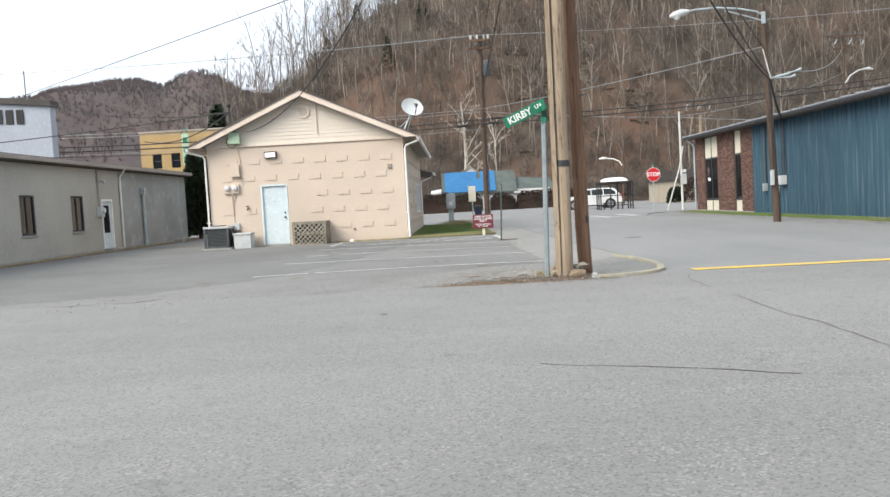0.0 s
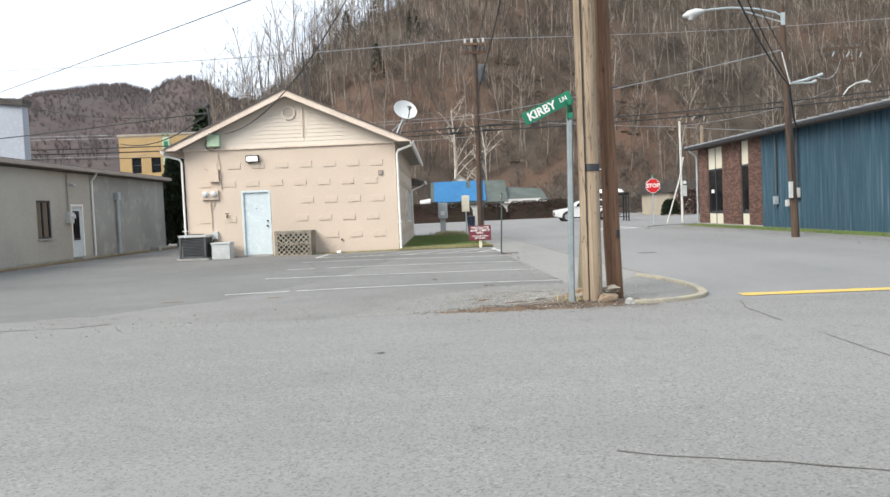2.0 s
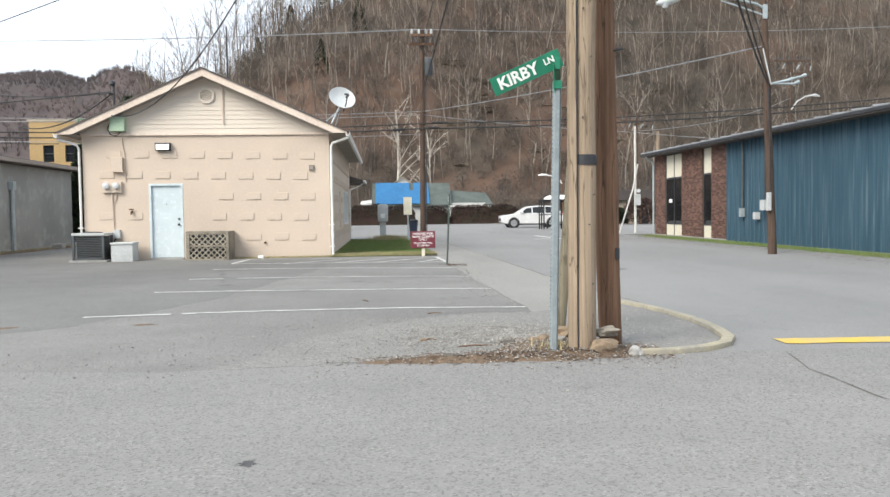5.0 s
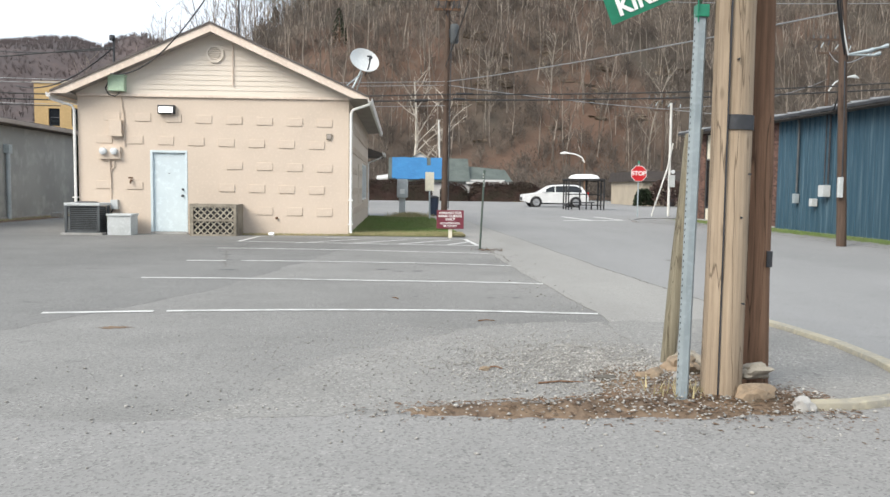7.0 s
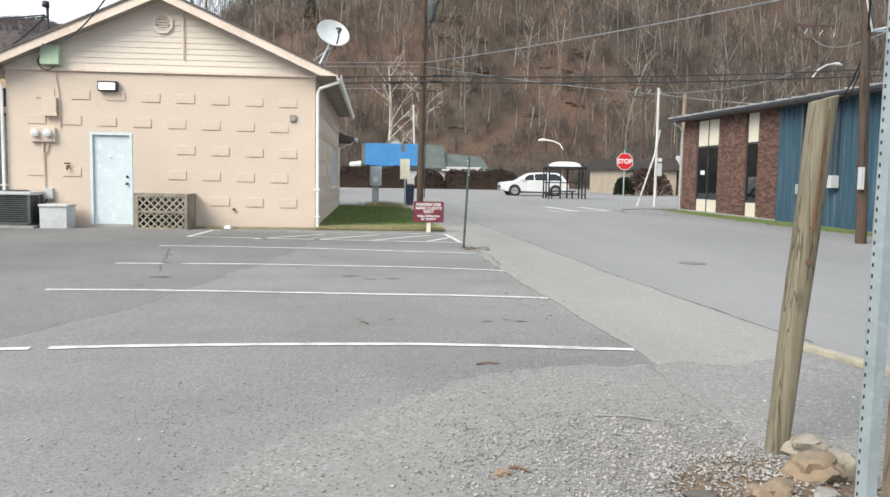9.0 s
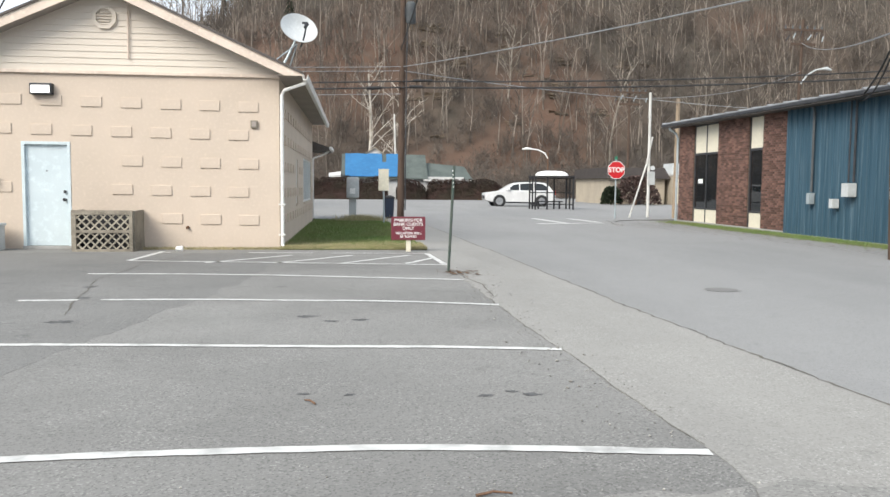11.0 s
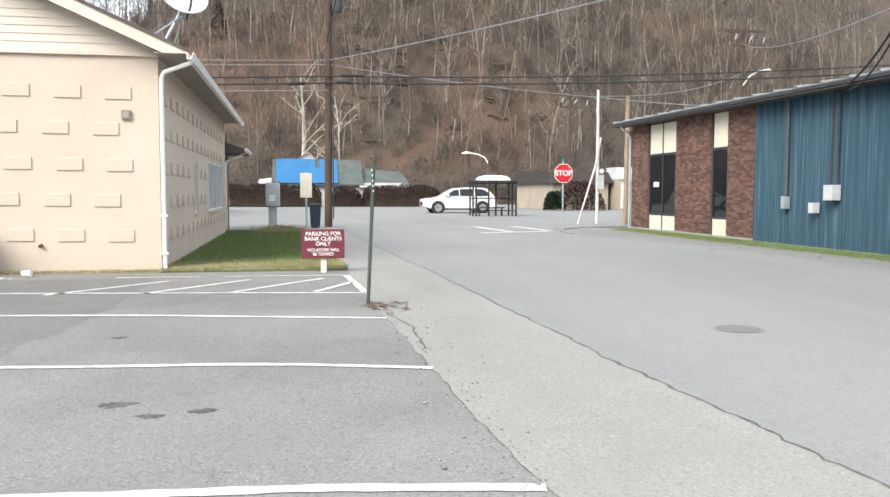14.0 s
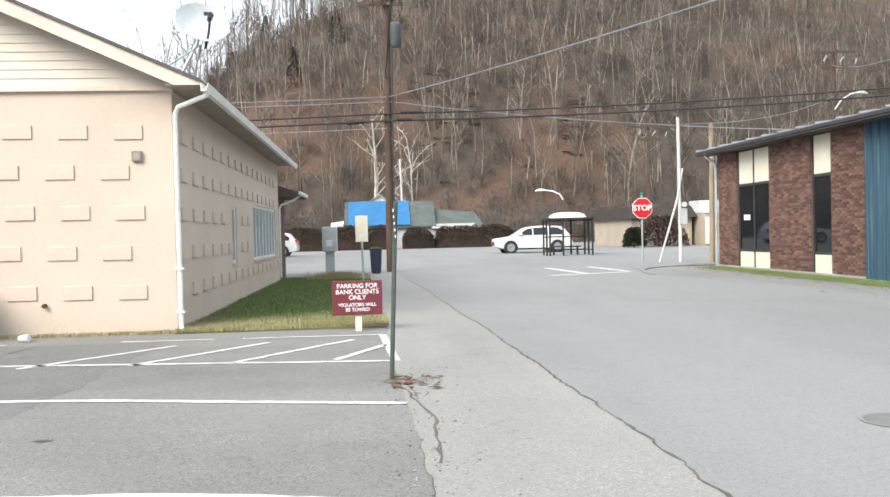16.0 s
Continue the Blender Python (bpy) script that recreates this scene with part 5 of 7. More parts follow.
# white sign box behind it
o = (-19, 14, 0)
f = thing("sign_building", "tall pale blue-white building with black lettering", "building", o)
part("wall", B(o).add([(-34, 12.5, 0), (-18.95, 14, 0), (-18.95, 14, 7.30), (-34, 12.5, 8.7), (-34, 14.0, 0), (-18.95, 14.6, 0), (-18.95, 14.6, 7.30), (-34, 14.0, 8.7)],
                      [(0, 1, 2, 3), (5, 4, 7, 6), (1, 5, 6, 2), (4, 0, 3, 7), (3, 2, 6, 7)]), M["boxwhite"], f)
part("roof_edge", B(o).add([(-34.2, 12.35, 8.68), (-18.85, 13.85, 7.26), (-18.85, 13.85, 7.56), (-34.2, 12.35, 9.0), (-34.2, 14.2, 8.68), (-18.85, 14.8, 7.26), (-18.85, 14.8, 7.56), (-34.2, 14.2, 9.0)],
                           [(0, 1, 2, 3), (5, 4, 7, 6), (1, 5, 6, 2), (3, 2, 6, 7), (0, 4, 5, 1)]), M["roofcap"], f, "dark brown roof edge")
for i in range(7):
    x = -20.45 - i * 0.52
    yy = 14 + (x + 18.95) * 0.0997 - 0.02
    zz = 6.40 + (i * 0.02)
    b = B(o).box(x - 0.19, x + 0.19, yy - 0.02, yy + 0.02, zz, zz + 0.74, 0.01)
    part("letter_shape", b, M["black"], f)
f = thing("roof_aerial", "thin aerial mast on the sign building", "aerial", (-20.3, 14.3, 7.3))
part("mast", B((-20.3, 14.3, 7.3)).tube([(-20.3, 14.3, 7.3), (-20.3, 14.3, 9.2)], 0.03, 6), M["dark"], f)
solo("roof_pipe", B((-15.8, 8.5, 3.42)).tube([(-15.8, 8.5, 3.4), (-15.8, 8.5, 4.0)], 0.06, 10), M["signwhite"], "white vent pipe on a flat roof", "vent pipe")

# yellow building
o = (-18.5, 25, 0)
f = thing("yellow_building", "two-storey yellow ochre block building with dark windows", "building", o)
wy = wall_with_holes("y", 25, 0.3, -18.6, -8.0, 0, 6.7, [(-17.85 + 1.22 * i, -17.25 + 1.22 * i, 4.4, 5.35) for i in range(7)])
wy.v = [tuple(Vector(v) - Vector(o)) for v in wy.v]
part("wall", wy, M["yellowwall"], f)
part("side_wall", B(o).box(-18.6, -18.3, 25.3, 38, 0, 6.7), M["yellowwall"], f)
part("roof", B(o).box(-18.7, -7.9, 24.95, 38, 6.7, 6.82, 0.02), M["tan"], f)
part("far_side", B(o).box(-8.3, -8.0, 25.3, 38, 0, 6.7), M["yellowwall"], f)
for i in range(7):
    xa = -17.85 + 1.22 * i
    w_ = part("window", B(o).box(xa, xa + 0.05, 25.08, 25.16, 4.4, 5.35).box(xa + 0.55, xa + 0.6, 25.08, 25.16, 4.4, 5.35).box(xa + 0.05, xa + 0.55, 25.08, 25.16, 4.85, 4.9), M["dark"], f)
    part("pane", B(o).box(xa, xa + 0.6, 25.11, 25.13, 4.4, 5.35), M["glassdark"], w_)
o = (-15.4, 24.4, 4)
f = thing("hanging_sign", "upright green sign with pale outlines", "sign", o)
part("panel", B(o).box(-15.65, -15.2, 24.3, 24.5, 4.5, 6.5, 0.03), M["greenbox"], f)
part("bracket", B(o).tube([(-15.4, 24.45, 6.2), (-15.4, 25.0, 6.2)], 0.03, 6), M["dark"], f)
part("arch", B(o).tube([(-15.65, 24.28, 6.5), (-15.55, 24.28, 6.72), (-15.42, 24.28, 6.78), (-15.3, 24.28, 6.72), (-15.2, 24.28, 6.5)], 0.04, 8), M["signgreen"], f)
for i in range(3):
    part("bar", B(o).box(-15.55, -15.3, 24.27, 24.3, 4.7 + i * 0.6, 5.05 + i * 0.6), M["signgreen"], f)


# ---------------------------------------------------------------- poles, signs and street furniture
def wood_pole(name, base, top, r0, r1, material, label, category="utility pole", seed=0):
    th = thing(name, label, category, base)
    rnd = random.Random(seed)
    p0, p1 = Vector(base), Vector(top)
    n = 14
    b = B(base)
    pts, rs = [], []
    for i in range(n + 1):
        t = i / n
        q_ = p0.lerp(p1, t) + Vector((rnd.uniform(-1, 1), rnd.uniform(-1, 1), 0)) * 0.006
        pts.append(q_)
        rs.append((r0 + (r1 - r0) * t) * rnd.uniform(0.97, 1.03))
    b.tube(pts, rs, 16)
    part("shaft", b, material, th, "", True)
    return th


P1, P2 = (3.235, -16.60, 0), (3.575, -16.24, 0)
pA = wood_pole("utility_pole", P1, (3.30, -16.55, 10.5), 0.118, 0.098, M["polewood"], "tall weathered tan wooden utility pole", seed=1)
part("metal_band", B(P1).tube([(3.245, -16.592, 1.605), (3.246, -16.592, 1.69)], 0.119, 18), M["dark"], pA, "black steel band", True)
part("guard_strip", B(P1).add([(3.098, -16.70, 0), (3.162, -16.715, 0), (3.162, -16.66, 0), (3.098, -16.64, 0), (3.112, -16.69, 5.0), (3.170, -16.70, 5.0), (3.170, -16.64, 5.0), (3.112, -16.62, 5.0)],
                              [(0, 1, 5, 4), (1, 2, 6, 5), (2, 3, 7, 6), (3, 0, 4, 7), (4, 5, 6, 7), (3, 2, 1, 0)]), M["polewood"], pA, "weathered wooden ground-wire moulding")
part("ground_wire", B(P1).tube([(3.172, -16.704, 0), (3.170, -16.706, 1.5), (3.178, -16.70, 3.0), (3.18, -16.68, 6)], 0.006, 6), M["dark"], pA)
for zz, a in ((0.6, 0.05), (1.1, 0.02), (2.0, -0.03), (2.5, 0.04), (2.9, -0.02), (1.35, 0.06)):
    part("nail", B(P1).tube([(3.25 + a, -16.70, zz), (3.25 + a, -16.722, zz)], 0.006, 6), M["dark"], pA)
pB = wood_pole("utility_pole", P2, (3.40, -16.24, 10.0), 0.105, 0.08, M["polebrown"], "brown creosoted wooden utility pole beside a tan one", seed=2)
part("tag", B(P2).box(3.60, 3.635, -16.345, -16.325, 0.78, 0.88), M["dark"], pB)
part("step_bolt", B(P2).tube([(3.54, -16.28, 2.62), (3.68, -16.34, 2.64)], 0.012, 6), M["dark"], pB)

o = (2.96, -16.72, 0)
f = thing("street_sign", "bent green street name sign on a steel channel post", "street sign", o)
prof = [(-0.028, 0.0), (-0.028, 0.004), (-0.014, 0.026), (0.014, 0.026), (0.028, 0.004), (0.028, 0.0), (0.011, 0.022), (-0.011, 0.022)]


def channel(b, x0, y0, z0, x1, y1, z1, k=1.0):
    n = 8
    vs = [(x0 + u * k, y0 - w * k, z0) for u, w in prof] + [(x1 + u * k, y1 - w * k, z1) for u, w in prof]
    return b.add(vs, [tuple(range(n))[::-1], tuple(range(n, 2 * n))] + [(i, (i + 1) % n, n + (i + 1) % n, n + i) for i in range(n)])


part("post", channel(B(o), 2.955, -16.71, 0, 3.02, -16.63, 2.26, 1.3), M["channelsteel"], f, "galvanised perforated channel post")
for i in range(60):
    zz = 0.12 + i * 0.036
    xx = 2.955 + 0.065 * zz / 2.26
    yh = -16.71 + 0.08 * zz / 2.26
    part("hole", B(o).box(xx - 0.035, xx - 0.031, yh - 0.012, yh - 0.004, zz, zz + 0.012), M["black"], f)
ms = Matrix.Translation((2.755, -16.68, 2.375)) @ Matrix.Rotation(radians(-24), 4, "Y") @ Matrix.Rotation(radians(8), 4, "X")
part("name_blade", B(o).box(-0.315, 0.315, -0.004, 0.004, -0.076, 0.076, 0.002, ms), M["signgreen"], f, "green name blade bent to a slant")
loc = Matrix.Translation(-Vector(o))
tx = loc @ ms @ Matrix.Translation((-0.045, -0.006, 0)) @ Matrix.Rotation(radians(90), 4, "X")
lettering("name_letters", "KIRBY", 0.135, tx @ Matrix.Translation((-0.035, -0.002, 0)), M["signwhite"], f, 0.004)
lettering("name_letters", "LN", 0.075, tx @ Matrix.Translation((0.255, 0.012, 0)), M["signwhite"], f, 0.002)
m2 = Matrix.Translation((3.02, -16.61, 2.36)) @ Matrix.Rotation(radians(66), 4, "Z") @ Matrix.Rotation(radians(-14), 4, "Y")
part("cross_blade", B(o).box(-0.10, 0.16, -0.004, 0.004, -0.13, 0.10, 0.002, m2), M["signgreen"], f, "green cross blade seen on edge")
part("bracket", B(o).box(2.985, 3.055, -16.68, -16.61, 2.24, 2.31, 0.006), M["signgreen"], f)
part("cap_bracket", B(o).box(2.99, 3.04, -16.69, -16.64, 2.40, 2.50, 0.006), M["signgreen"], f)

o = (3.26, -15.54, 0)
f = thing("wooden_post", "leaning weathered wooden post with a sawn top", "post", o)
bm = bmesh.new()
n = 14
rings = []
for i in range(9):
    t = i / 8
    zz = 1.675 * t
    cx_, cy_ = 3.26 + 0.15 * t, -15.54 + 0.02 * t
    r = 0.051 + 0.007 * t
    rings.append([bm.verts.new((cx_ + r * (1.0 + 0.12 * noise.noise(Vector((k * 0.9, t * 3, 5)))) * math.copysign(abs(math.cos(2 * math.pi * k / n)) ** 0.72, math.cos(2 * math.pi * k / n)),
                                cy_ + r * math.copysign(abs(math.sin(2 * math.pi * k / n)) ** 0.72, math.sin(2 * math.pi * k / n)),
                                zz + (0.02 * math.cos(2 * math.pi * k / n) if i == 8 else 0))) for k in range(n)])
for i in range(8):
    for k in range(n):
        bm.faces.new((rings[i][k], rings[i][(k + 1) % n], rings[i + 1][(k + 1) % n], rings[i + 1][k]))
bm.faces.new(rings[8])
bm.faces.new(rings[0][::-1])
part("shaft", B(o).take(bm), M["postwood"], f, "", True)
part("split", B(o).tube([(3.345, -15.582, 0.95), (3.363, -15.582, 1.15), (3.382, -15.581, 1.35), (3.405, -15.579, 1.62)], [0.004, 0.009, 0.008, 0.004], 6), M["polebrown"], f)
for zz in (0.92, 1.08):
    part("knot", B(o).tube([(3.26 + zz * 0.09, -15.575, zz), (3.26 + zz * 0.09, -15.592, zz)], 0.014, 10), M["polebrown"], f)


def stone(name, x, y, z, sx, sy, sz, material, label, seed):
    bm = bmesh.new()
    bmesh.ops.create_icosphere(bm, subdivisions=3, radius=1)
    for v in bm.verts:
        c = v.co.copy()
        c = Vector([math.copysign(abs(w) ** 0.8, w) for w in c])
        k = 0.82 + 0.40 * noise.noise(c * 1.3 + Vector((seed * 7.3, 0, 0))) + 0.16 * noise.noise(c * 3.1 + Vector((seed, 4, 0)))
        v.co = Vector((x + c.x * sx * k, y + c.y * sy * k, max(0.0, z + c.z * sz * k)))
    ob = solo(name, B((x, y, 0)).take(bm), material, label, "rock", group="stones round the post")
    smooth(ob, 35)
    return ob


stone("rock", 3.37, -15.60, 0.05, 0.12, 0.09, 0.065, M["paleboulder"], "flat grey-tan fieldstone against the wooden post", 1)
stone("rock", 3.20, -15.97, 0.06, 0.14, 0.11, 0.095, M["boulder"], "large tan fieldstone between pole and post", 2)
stone("rock", 3.37, -15.90, 0.06, 0.07, 0.07, 0.08, M["paleboulder"], "pale rounded fieldstone beside a tan one", 6)
stone("rock", 2.95, -16.12, 0.03, 0.12, 0.09, 0.06, M["boulder"], "rusty tan fieldstone in the gravel", 3)
stone("rock", 3.12, -16.20, 0.04, 0.055, 0.05, 0.055, M["gravel"], "small white stone at the sign post", 7)
stone("rock", 2.66, -16.10, 0.02, 0.075, 0.045, 0.03, M["crack"], "dark clod lying in the gravel", 10)
stone("rock", 3.47, -16.50, 0.16, 0.14, 0.09, 0.055, M["paleboulder"], "pale flat stone wedged against the pole", 4)
stone("rock", 3.38, -16.72, 0.06, 0.14, 0.08, 0.08, M["boulder"], "brown fieldstone under a pale one", 5)
stone("rock", 3.62, -16.84, 0.03, 0.07, 0.06, 0.06, M["concrete"], "broken lump of kerb concrete", 8)
stone("rock", 1.90, -15.79, 0.012, 0.04, 0.03, 0.022, M["boulder"], "small yellowish stone on the asphalt", 9)

# mound of dirt along the street edge
vs, fs = [], []
nx, ny = 68, 30


def mound_z(x, y):
    yc = -16.80 + 0.10 * max(0, x - 2.2)
    w = 0.13 + 0.10 * max(0, min(1, (x - 1.6) / 1.2))
    env = math.exp(-((y - yc) / w) ** 2) * min(1, max(0, (x - 0.95) / 0.9)) * min(1, max(0, (4.0 - x) / 0.5))
    heap = math.exp(-((x - 3.05) / 0.45) ** 2 - ((y + 16.1) / 0.45) ** 2)
    return 0.05 * env * (1 + 0.5 * wob(x, y, 4)) + 0.055 * heap


for j in range(ny + 1):
    for i in range(nx + 1):
        x, y = 0.9 + 3.4 * i / nx, -17.15 + 2.1 * j / ny
        vs.append((x, y, -0.012 + mound_z(x, y) + 0.008 * wob(x, y, 15)))
for j in range(ny):
    for i in range(nx):
        a = j * (nx + 1) + i
        fs.append((a, a + 1, a + nx + 2, a + nx + 1))
mound = part("dirt_mound", B().add(vs, fs), M["dirt"])
smooth(mound, 180)
tagged(mound, "low mound of brown dirt along the street edge", "dirt", kind="structure")


def scatter(name, count, fn, size, material, label, category, seed, flat=0.5, leafy=False):
    rng = np.random.default_rng(seed)
    V, Tt = [], []
    octa = np.array([(1, 0, 0), (0, 1, 0), (-1, 0, 0), (0, -1, 0), (0, 0, 1), (0, 0, -1)], float)
    ot = np.array([(0, 1, 4), (1, 2, 4), (2, 3, 4), (3, 0, 4), (1, 0, 5), (2, 1, 5), (3, 2, 5), (0, 3, 5)])
    lf = np.array([(-1, 0, 0), (0, -0.45, 0.25), (1, 0, 0.1), (0, 0.45, 0.2)], float)
    lt = np.array([(0, 1, 2), (0, 2, 3)])
    base, tri = (lf, lt) if leafy else (octa, ot)
    k = 0
    for _ in range(count):
        x, y, z = fn(rng)
        s = size * rng.uniform(0.45, 1.3) * (1.0 if rng.random() < 0.9 else 1.7)
        a = rng.uniform(0, 6.28)
        p = base * (1 + rng.uniform(-0.3, 0.3, base.shape) * (0 if leafy else 1)) * np.array([s, s * rng.uniform(0.6, 1), s * flat])
        c, sn = math.cos(a), math.sin(a)
        V.append(np.stack([p[:, 0] * c - p[:, 1] * sn + x, p[:, 0] * sn + p[:, 1] * c + y, p[:, 2] + z], 1))
        Tt.append(tri + k)
        k += len(base)
    ob = big_mesh(name, np.concatenate(V), np.concatenate(Tt), material)
    return tagged(ob, label, category, kind="stuff")


def mound_spot(rng):
    x = 0.95 + 3.0 * math.sqrt(rng.random())
    y = -16.80 + 0.10 * max(0, (x - 2.2)) + rng.normal(0, 0.10 + 0.07 * max(0, x - 1.8))
    return x, y, mound_z(x, y) + 0.004


def gravel_spot(rng):
    x, y = 2.72 + rng.normal(0, 0.52), -15.72 + rng.normal(0, 0.48)
    return x, y, max(0.008, mound_z(x, y) - 0.002)


scatter("gravel", 7500, gravel_spot, 0.0085, M["gravel"], "loose pale gravel round the posts", "gravel", 11)
scatter("gravel", 4200, lambda r: (2.0 + r.normal(0, 1.0), -15.2 + r.normal(0, 0.75), 0.006), 0.006, M["gravel"], "fine pale grit spread over the asphalt", "gravel", 18)
scatter("gravel", 900, mound_spot, 0.011, M["gravel"], "loose pale gravel in the dirt", "gravel", 12)
scatter("dead_leaves", 1700, mound_spot, 0.019, M["leaf"], "scattered brown dead leaves on the dirt", "leaves", 13, 0.6, True)
scatter("dead_leaves", 120, lambda r: (3.15 + r.normal(0, 0.14), -4.75 + r.normal(0, 0.2), 0.015), 0.04, M["leaf"], "small pile of brown leaves at a post", "leaves", 14, 0.6, True)
scatter("gravel", 500, lambda r: (r.uniform(-4, 4.5), -16.7 + r.normal(0, 0.5), 0.008), 0.010, M["gravel"], "fine loose grit on the asphalt", "gravel", 15)
scatter("gravel", 420, lambda r: (3.15 + r.normal(0, 0.18), r.uniform(-13, -4), 0.01), 0.009, M["gravel"], "fine loose grit at the lot edge", "gravel", 16)
scatter("dead_leaves", 500, lambda r: (12.6 + r.normal(0, 0.5), r.uniform(-12, 13), 0.02), 0.04, M["leaf"], "dead leaves along the shed", "leaves", 17, 0.6, True)
for i, (x, y, a, ln) in enumerate(((2.05, -13.73, 0.1, 0.16), (2.55, -14.94, -0.33, 0.33), (1.3, -12.2, 2.2, 0.12), (1.94, -15.72, -0.6, 0.10), (2.2, -16.2, 0.1, 0.30))):
    b = B((x, y, 0))
    b.tube([(x, y, 0.012), (x + ln * 0.5 * math.cos(a), y + ln * 0.5 * math.sin(a) + 0.015, 0.018), (x + ln * math.cos(a), y + ln * math.sin(a), 0.012)], [0.007, 0.006, 0.004], 6)
    solo("twig", b, M["gravel"] if i == 1 else M["polebrown"], "small broken twig lying on the asphalt", "twig", group="twigs")

# green post and bank sign
o = (2.97, -4.57, 0)
f = thing("sign_post", "leaning dark green steel channel post without a sign", "post", o)
part("channel", channel(B(o), 2.97, -4.57, 0, 3.045, -4.55, 1.63, 0.75), M["greensteel"], f)
for i in range(5):
    part("hole", B(o).box(3.03 - 0.004 * i, 3.04 - 0.004 * i, -4.595, -4.58, 1.30 + i * 0.06, 1.325 + i * 0.06), M["signwhite"], f)
o = (2.6, -0.72, 0)
f = thing("parking_sign", "maroon parking sign with white lettering on a short post", "sign", o)
part("post", B(o).box(2.555, 2.645, -0.70, -0.61, 0, 0.60, 0.006), M["cream"], f, "short cream wooden post")
part("board", B(o).box(2.25, 2.935, -0.735, -0.70, 0.235, 0.705, 0.012), M["maroon"], f, "maroon painted board")
for k, (txt, sz, zz) in enumerate((("PARKING FOR", 0.088, 0.632), ("BANK CLIENTS", 0.088, 0.552), ("ONLY", 0.088, 0.472), ("VIOLATORS WILL", 0.066, 0.372), ("BE TOWED", 0.066, 0.305))):
    lettering("letters", txt, sz, Matrix.Translation((2.5925 - o[0], -0.739 - o[1], zz)) @ Matrix.Rotation(radians(90), 4, "X"), M["signwhite"], f, 0.0012)

# small sign seen from behind, drop box, bin
o = (2.52, 11.2, 0)
f = thing("back_of_sign", "pale sign panel seen from behind on a thin post", "sign", o)
part("post", B(o).tube([(2.52, 11.2, 0), (2.50, 11.2, 1.9)], 0.03, 8), M["galv"], f)
part("panel", B(o).box(2.33, 2.68, 11.16, 11.18, 1.14, 1.88, 0.006), M["cream"], f)
o = (1.42, 14.3, 0)
f = thing("drop_box", "pale grey box on a square pedestal", "drop box", o)
part("base", B(o).box(1.1, 1.75, 13.9, 14.7, 0, 0.06, 0.01), M["concrete"], f)
part("pedestal", B(o).box(1.30, 1.58, 14.15, 14.45, 0.05, 0.85, 0.01), M["lightgrey"], f)
part("box", B(o).box(1.21, 1.68, 14.0, 14.6, 0.83, 1.62, 0.06), M["lightgrey"], f, "grey metal box with rounded edges", True)
part("plate", B(o).box(1.34, 1.54, 13.985, 14.0, 1.0, 1.2), M["signwhite"], f)
o = (2.9, 16.0, 0)
f = thing("rubbish_bin", "dark blue rubbish bin with a black lid", "bin", o)
part("body", B(o).tube([(2.9, 16, 0.05), (2.9, 16, 0.80)], [0.17, 0.21], 16), M["binblue"], f)
part("lid", B(o).tube([(2.9, 16, 0.80), (2.9, 16, 0.86), (2.9, 16, 0.92)], [0.225, 0.22, 0.10], 16), M["black"], f)
part("foot", B(o).tube([(2.9, 16, 0), (2.9, 16, 0.06)], 0.14, 12), M["black"], f)

# transformer pole
TP = (3.42, 17.2, 0)
tp = wood_pole("utility_pole", TP, (3.50, 17.2, 10.3), 0.15, 0.11, M["polegrey"], "grey-brown wooden utility pole with a transformer", seed=3)
part("transformer", B(TP).tube([(3.80, 17.1, 7.95), (3.80, 17.1, 8.0), (3.80, 17.1, 8.75), (3.80, 17.1, 8.82)], [0.16, 0.2, 0.2, 0.14], 16), M["acgrey"], tp, "grey transformer can", True)
part("transformer_lug", B(TP).box(3.55, 3.70, 17.05, 17.15, 8.2, 8.6), M["dark"], tp)
part("crossarm", B(TP).box(2.95, 4.0, 17.02, 17.12, 9.85, 9.97, 0.01), M["polebrown"], tp)
for xx in (3.0, 3.35, 3.7, 3.95):
    part("insulator", B(TP).tube([(xx, 17.07, 9.97), (xx, 17.07, 10.05), (xx, 17.07, 10.2)], [0.05, 0.07, 0.05], 10), M["lightgrey"], tp)
    part("cutout", B(TP).tube([(xx, 16.98, 9.5), (xx + 0.06, 16.9, 9.85)], 0.03, 8), M["dark"], tp)
part("lower_crossarm", B(TP).box(2.85, 4.1, 17.02, 17.12, 9.42, 9.53, 0.01), M["polebrown"], tp)
part("arm_brace", B(TP).tube([(2.98, 17.0, 9.85), (3.48, 17.0, 9.2), (3.95, 17.0, 9.85)], 0.018, 6), M["dark"], tp)
part("jumper_wire", B(TP).tube([(3.35, 16.95, 9.9), (3.25, 16.92, 9.5), (3.5, 16.95, 9.1), (3.76, 17.0, 8.85)], 0.012, 6), M["wire"], tp)
part("jumper_wire", B(TP).tube([(3.95, 16.95, 9.9), (4.08, 16.92, 9.4), (3.95, 16.95, 9.0), (3.84, 17.0, 8.85)], 0.012, 6), M["wire"], tp)
part("riser", B(TP).tube([(3.60, 17.04, 0.3), (3.62, 17.04, 5.2), (3.66, 17.06, 8.2)], 0.025, 6), M["dark"], tp)
part("splice_case", B(TP).tube([(2.0, 17.0, 5.28), (2.6, 17.0, 5.31)], 0.07, 10), M["black"], tp, "black cable splice case")
part("splice_case", B(TP).tube([(3.75, 17.0, 5.38), (4.3, 17.0, 5.38)], 0.065, 10), M["black"], tp, "black cable splice case")
part("splice_case", B(TP).tube([(3.9, 17.0, 5.63), (4.7, 17.0, 5.64)], 0.055, 10), M["black"], tp, "black cable splice case")

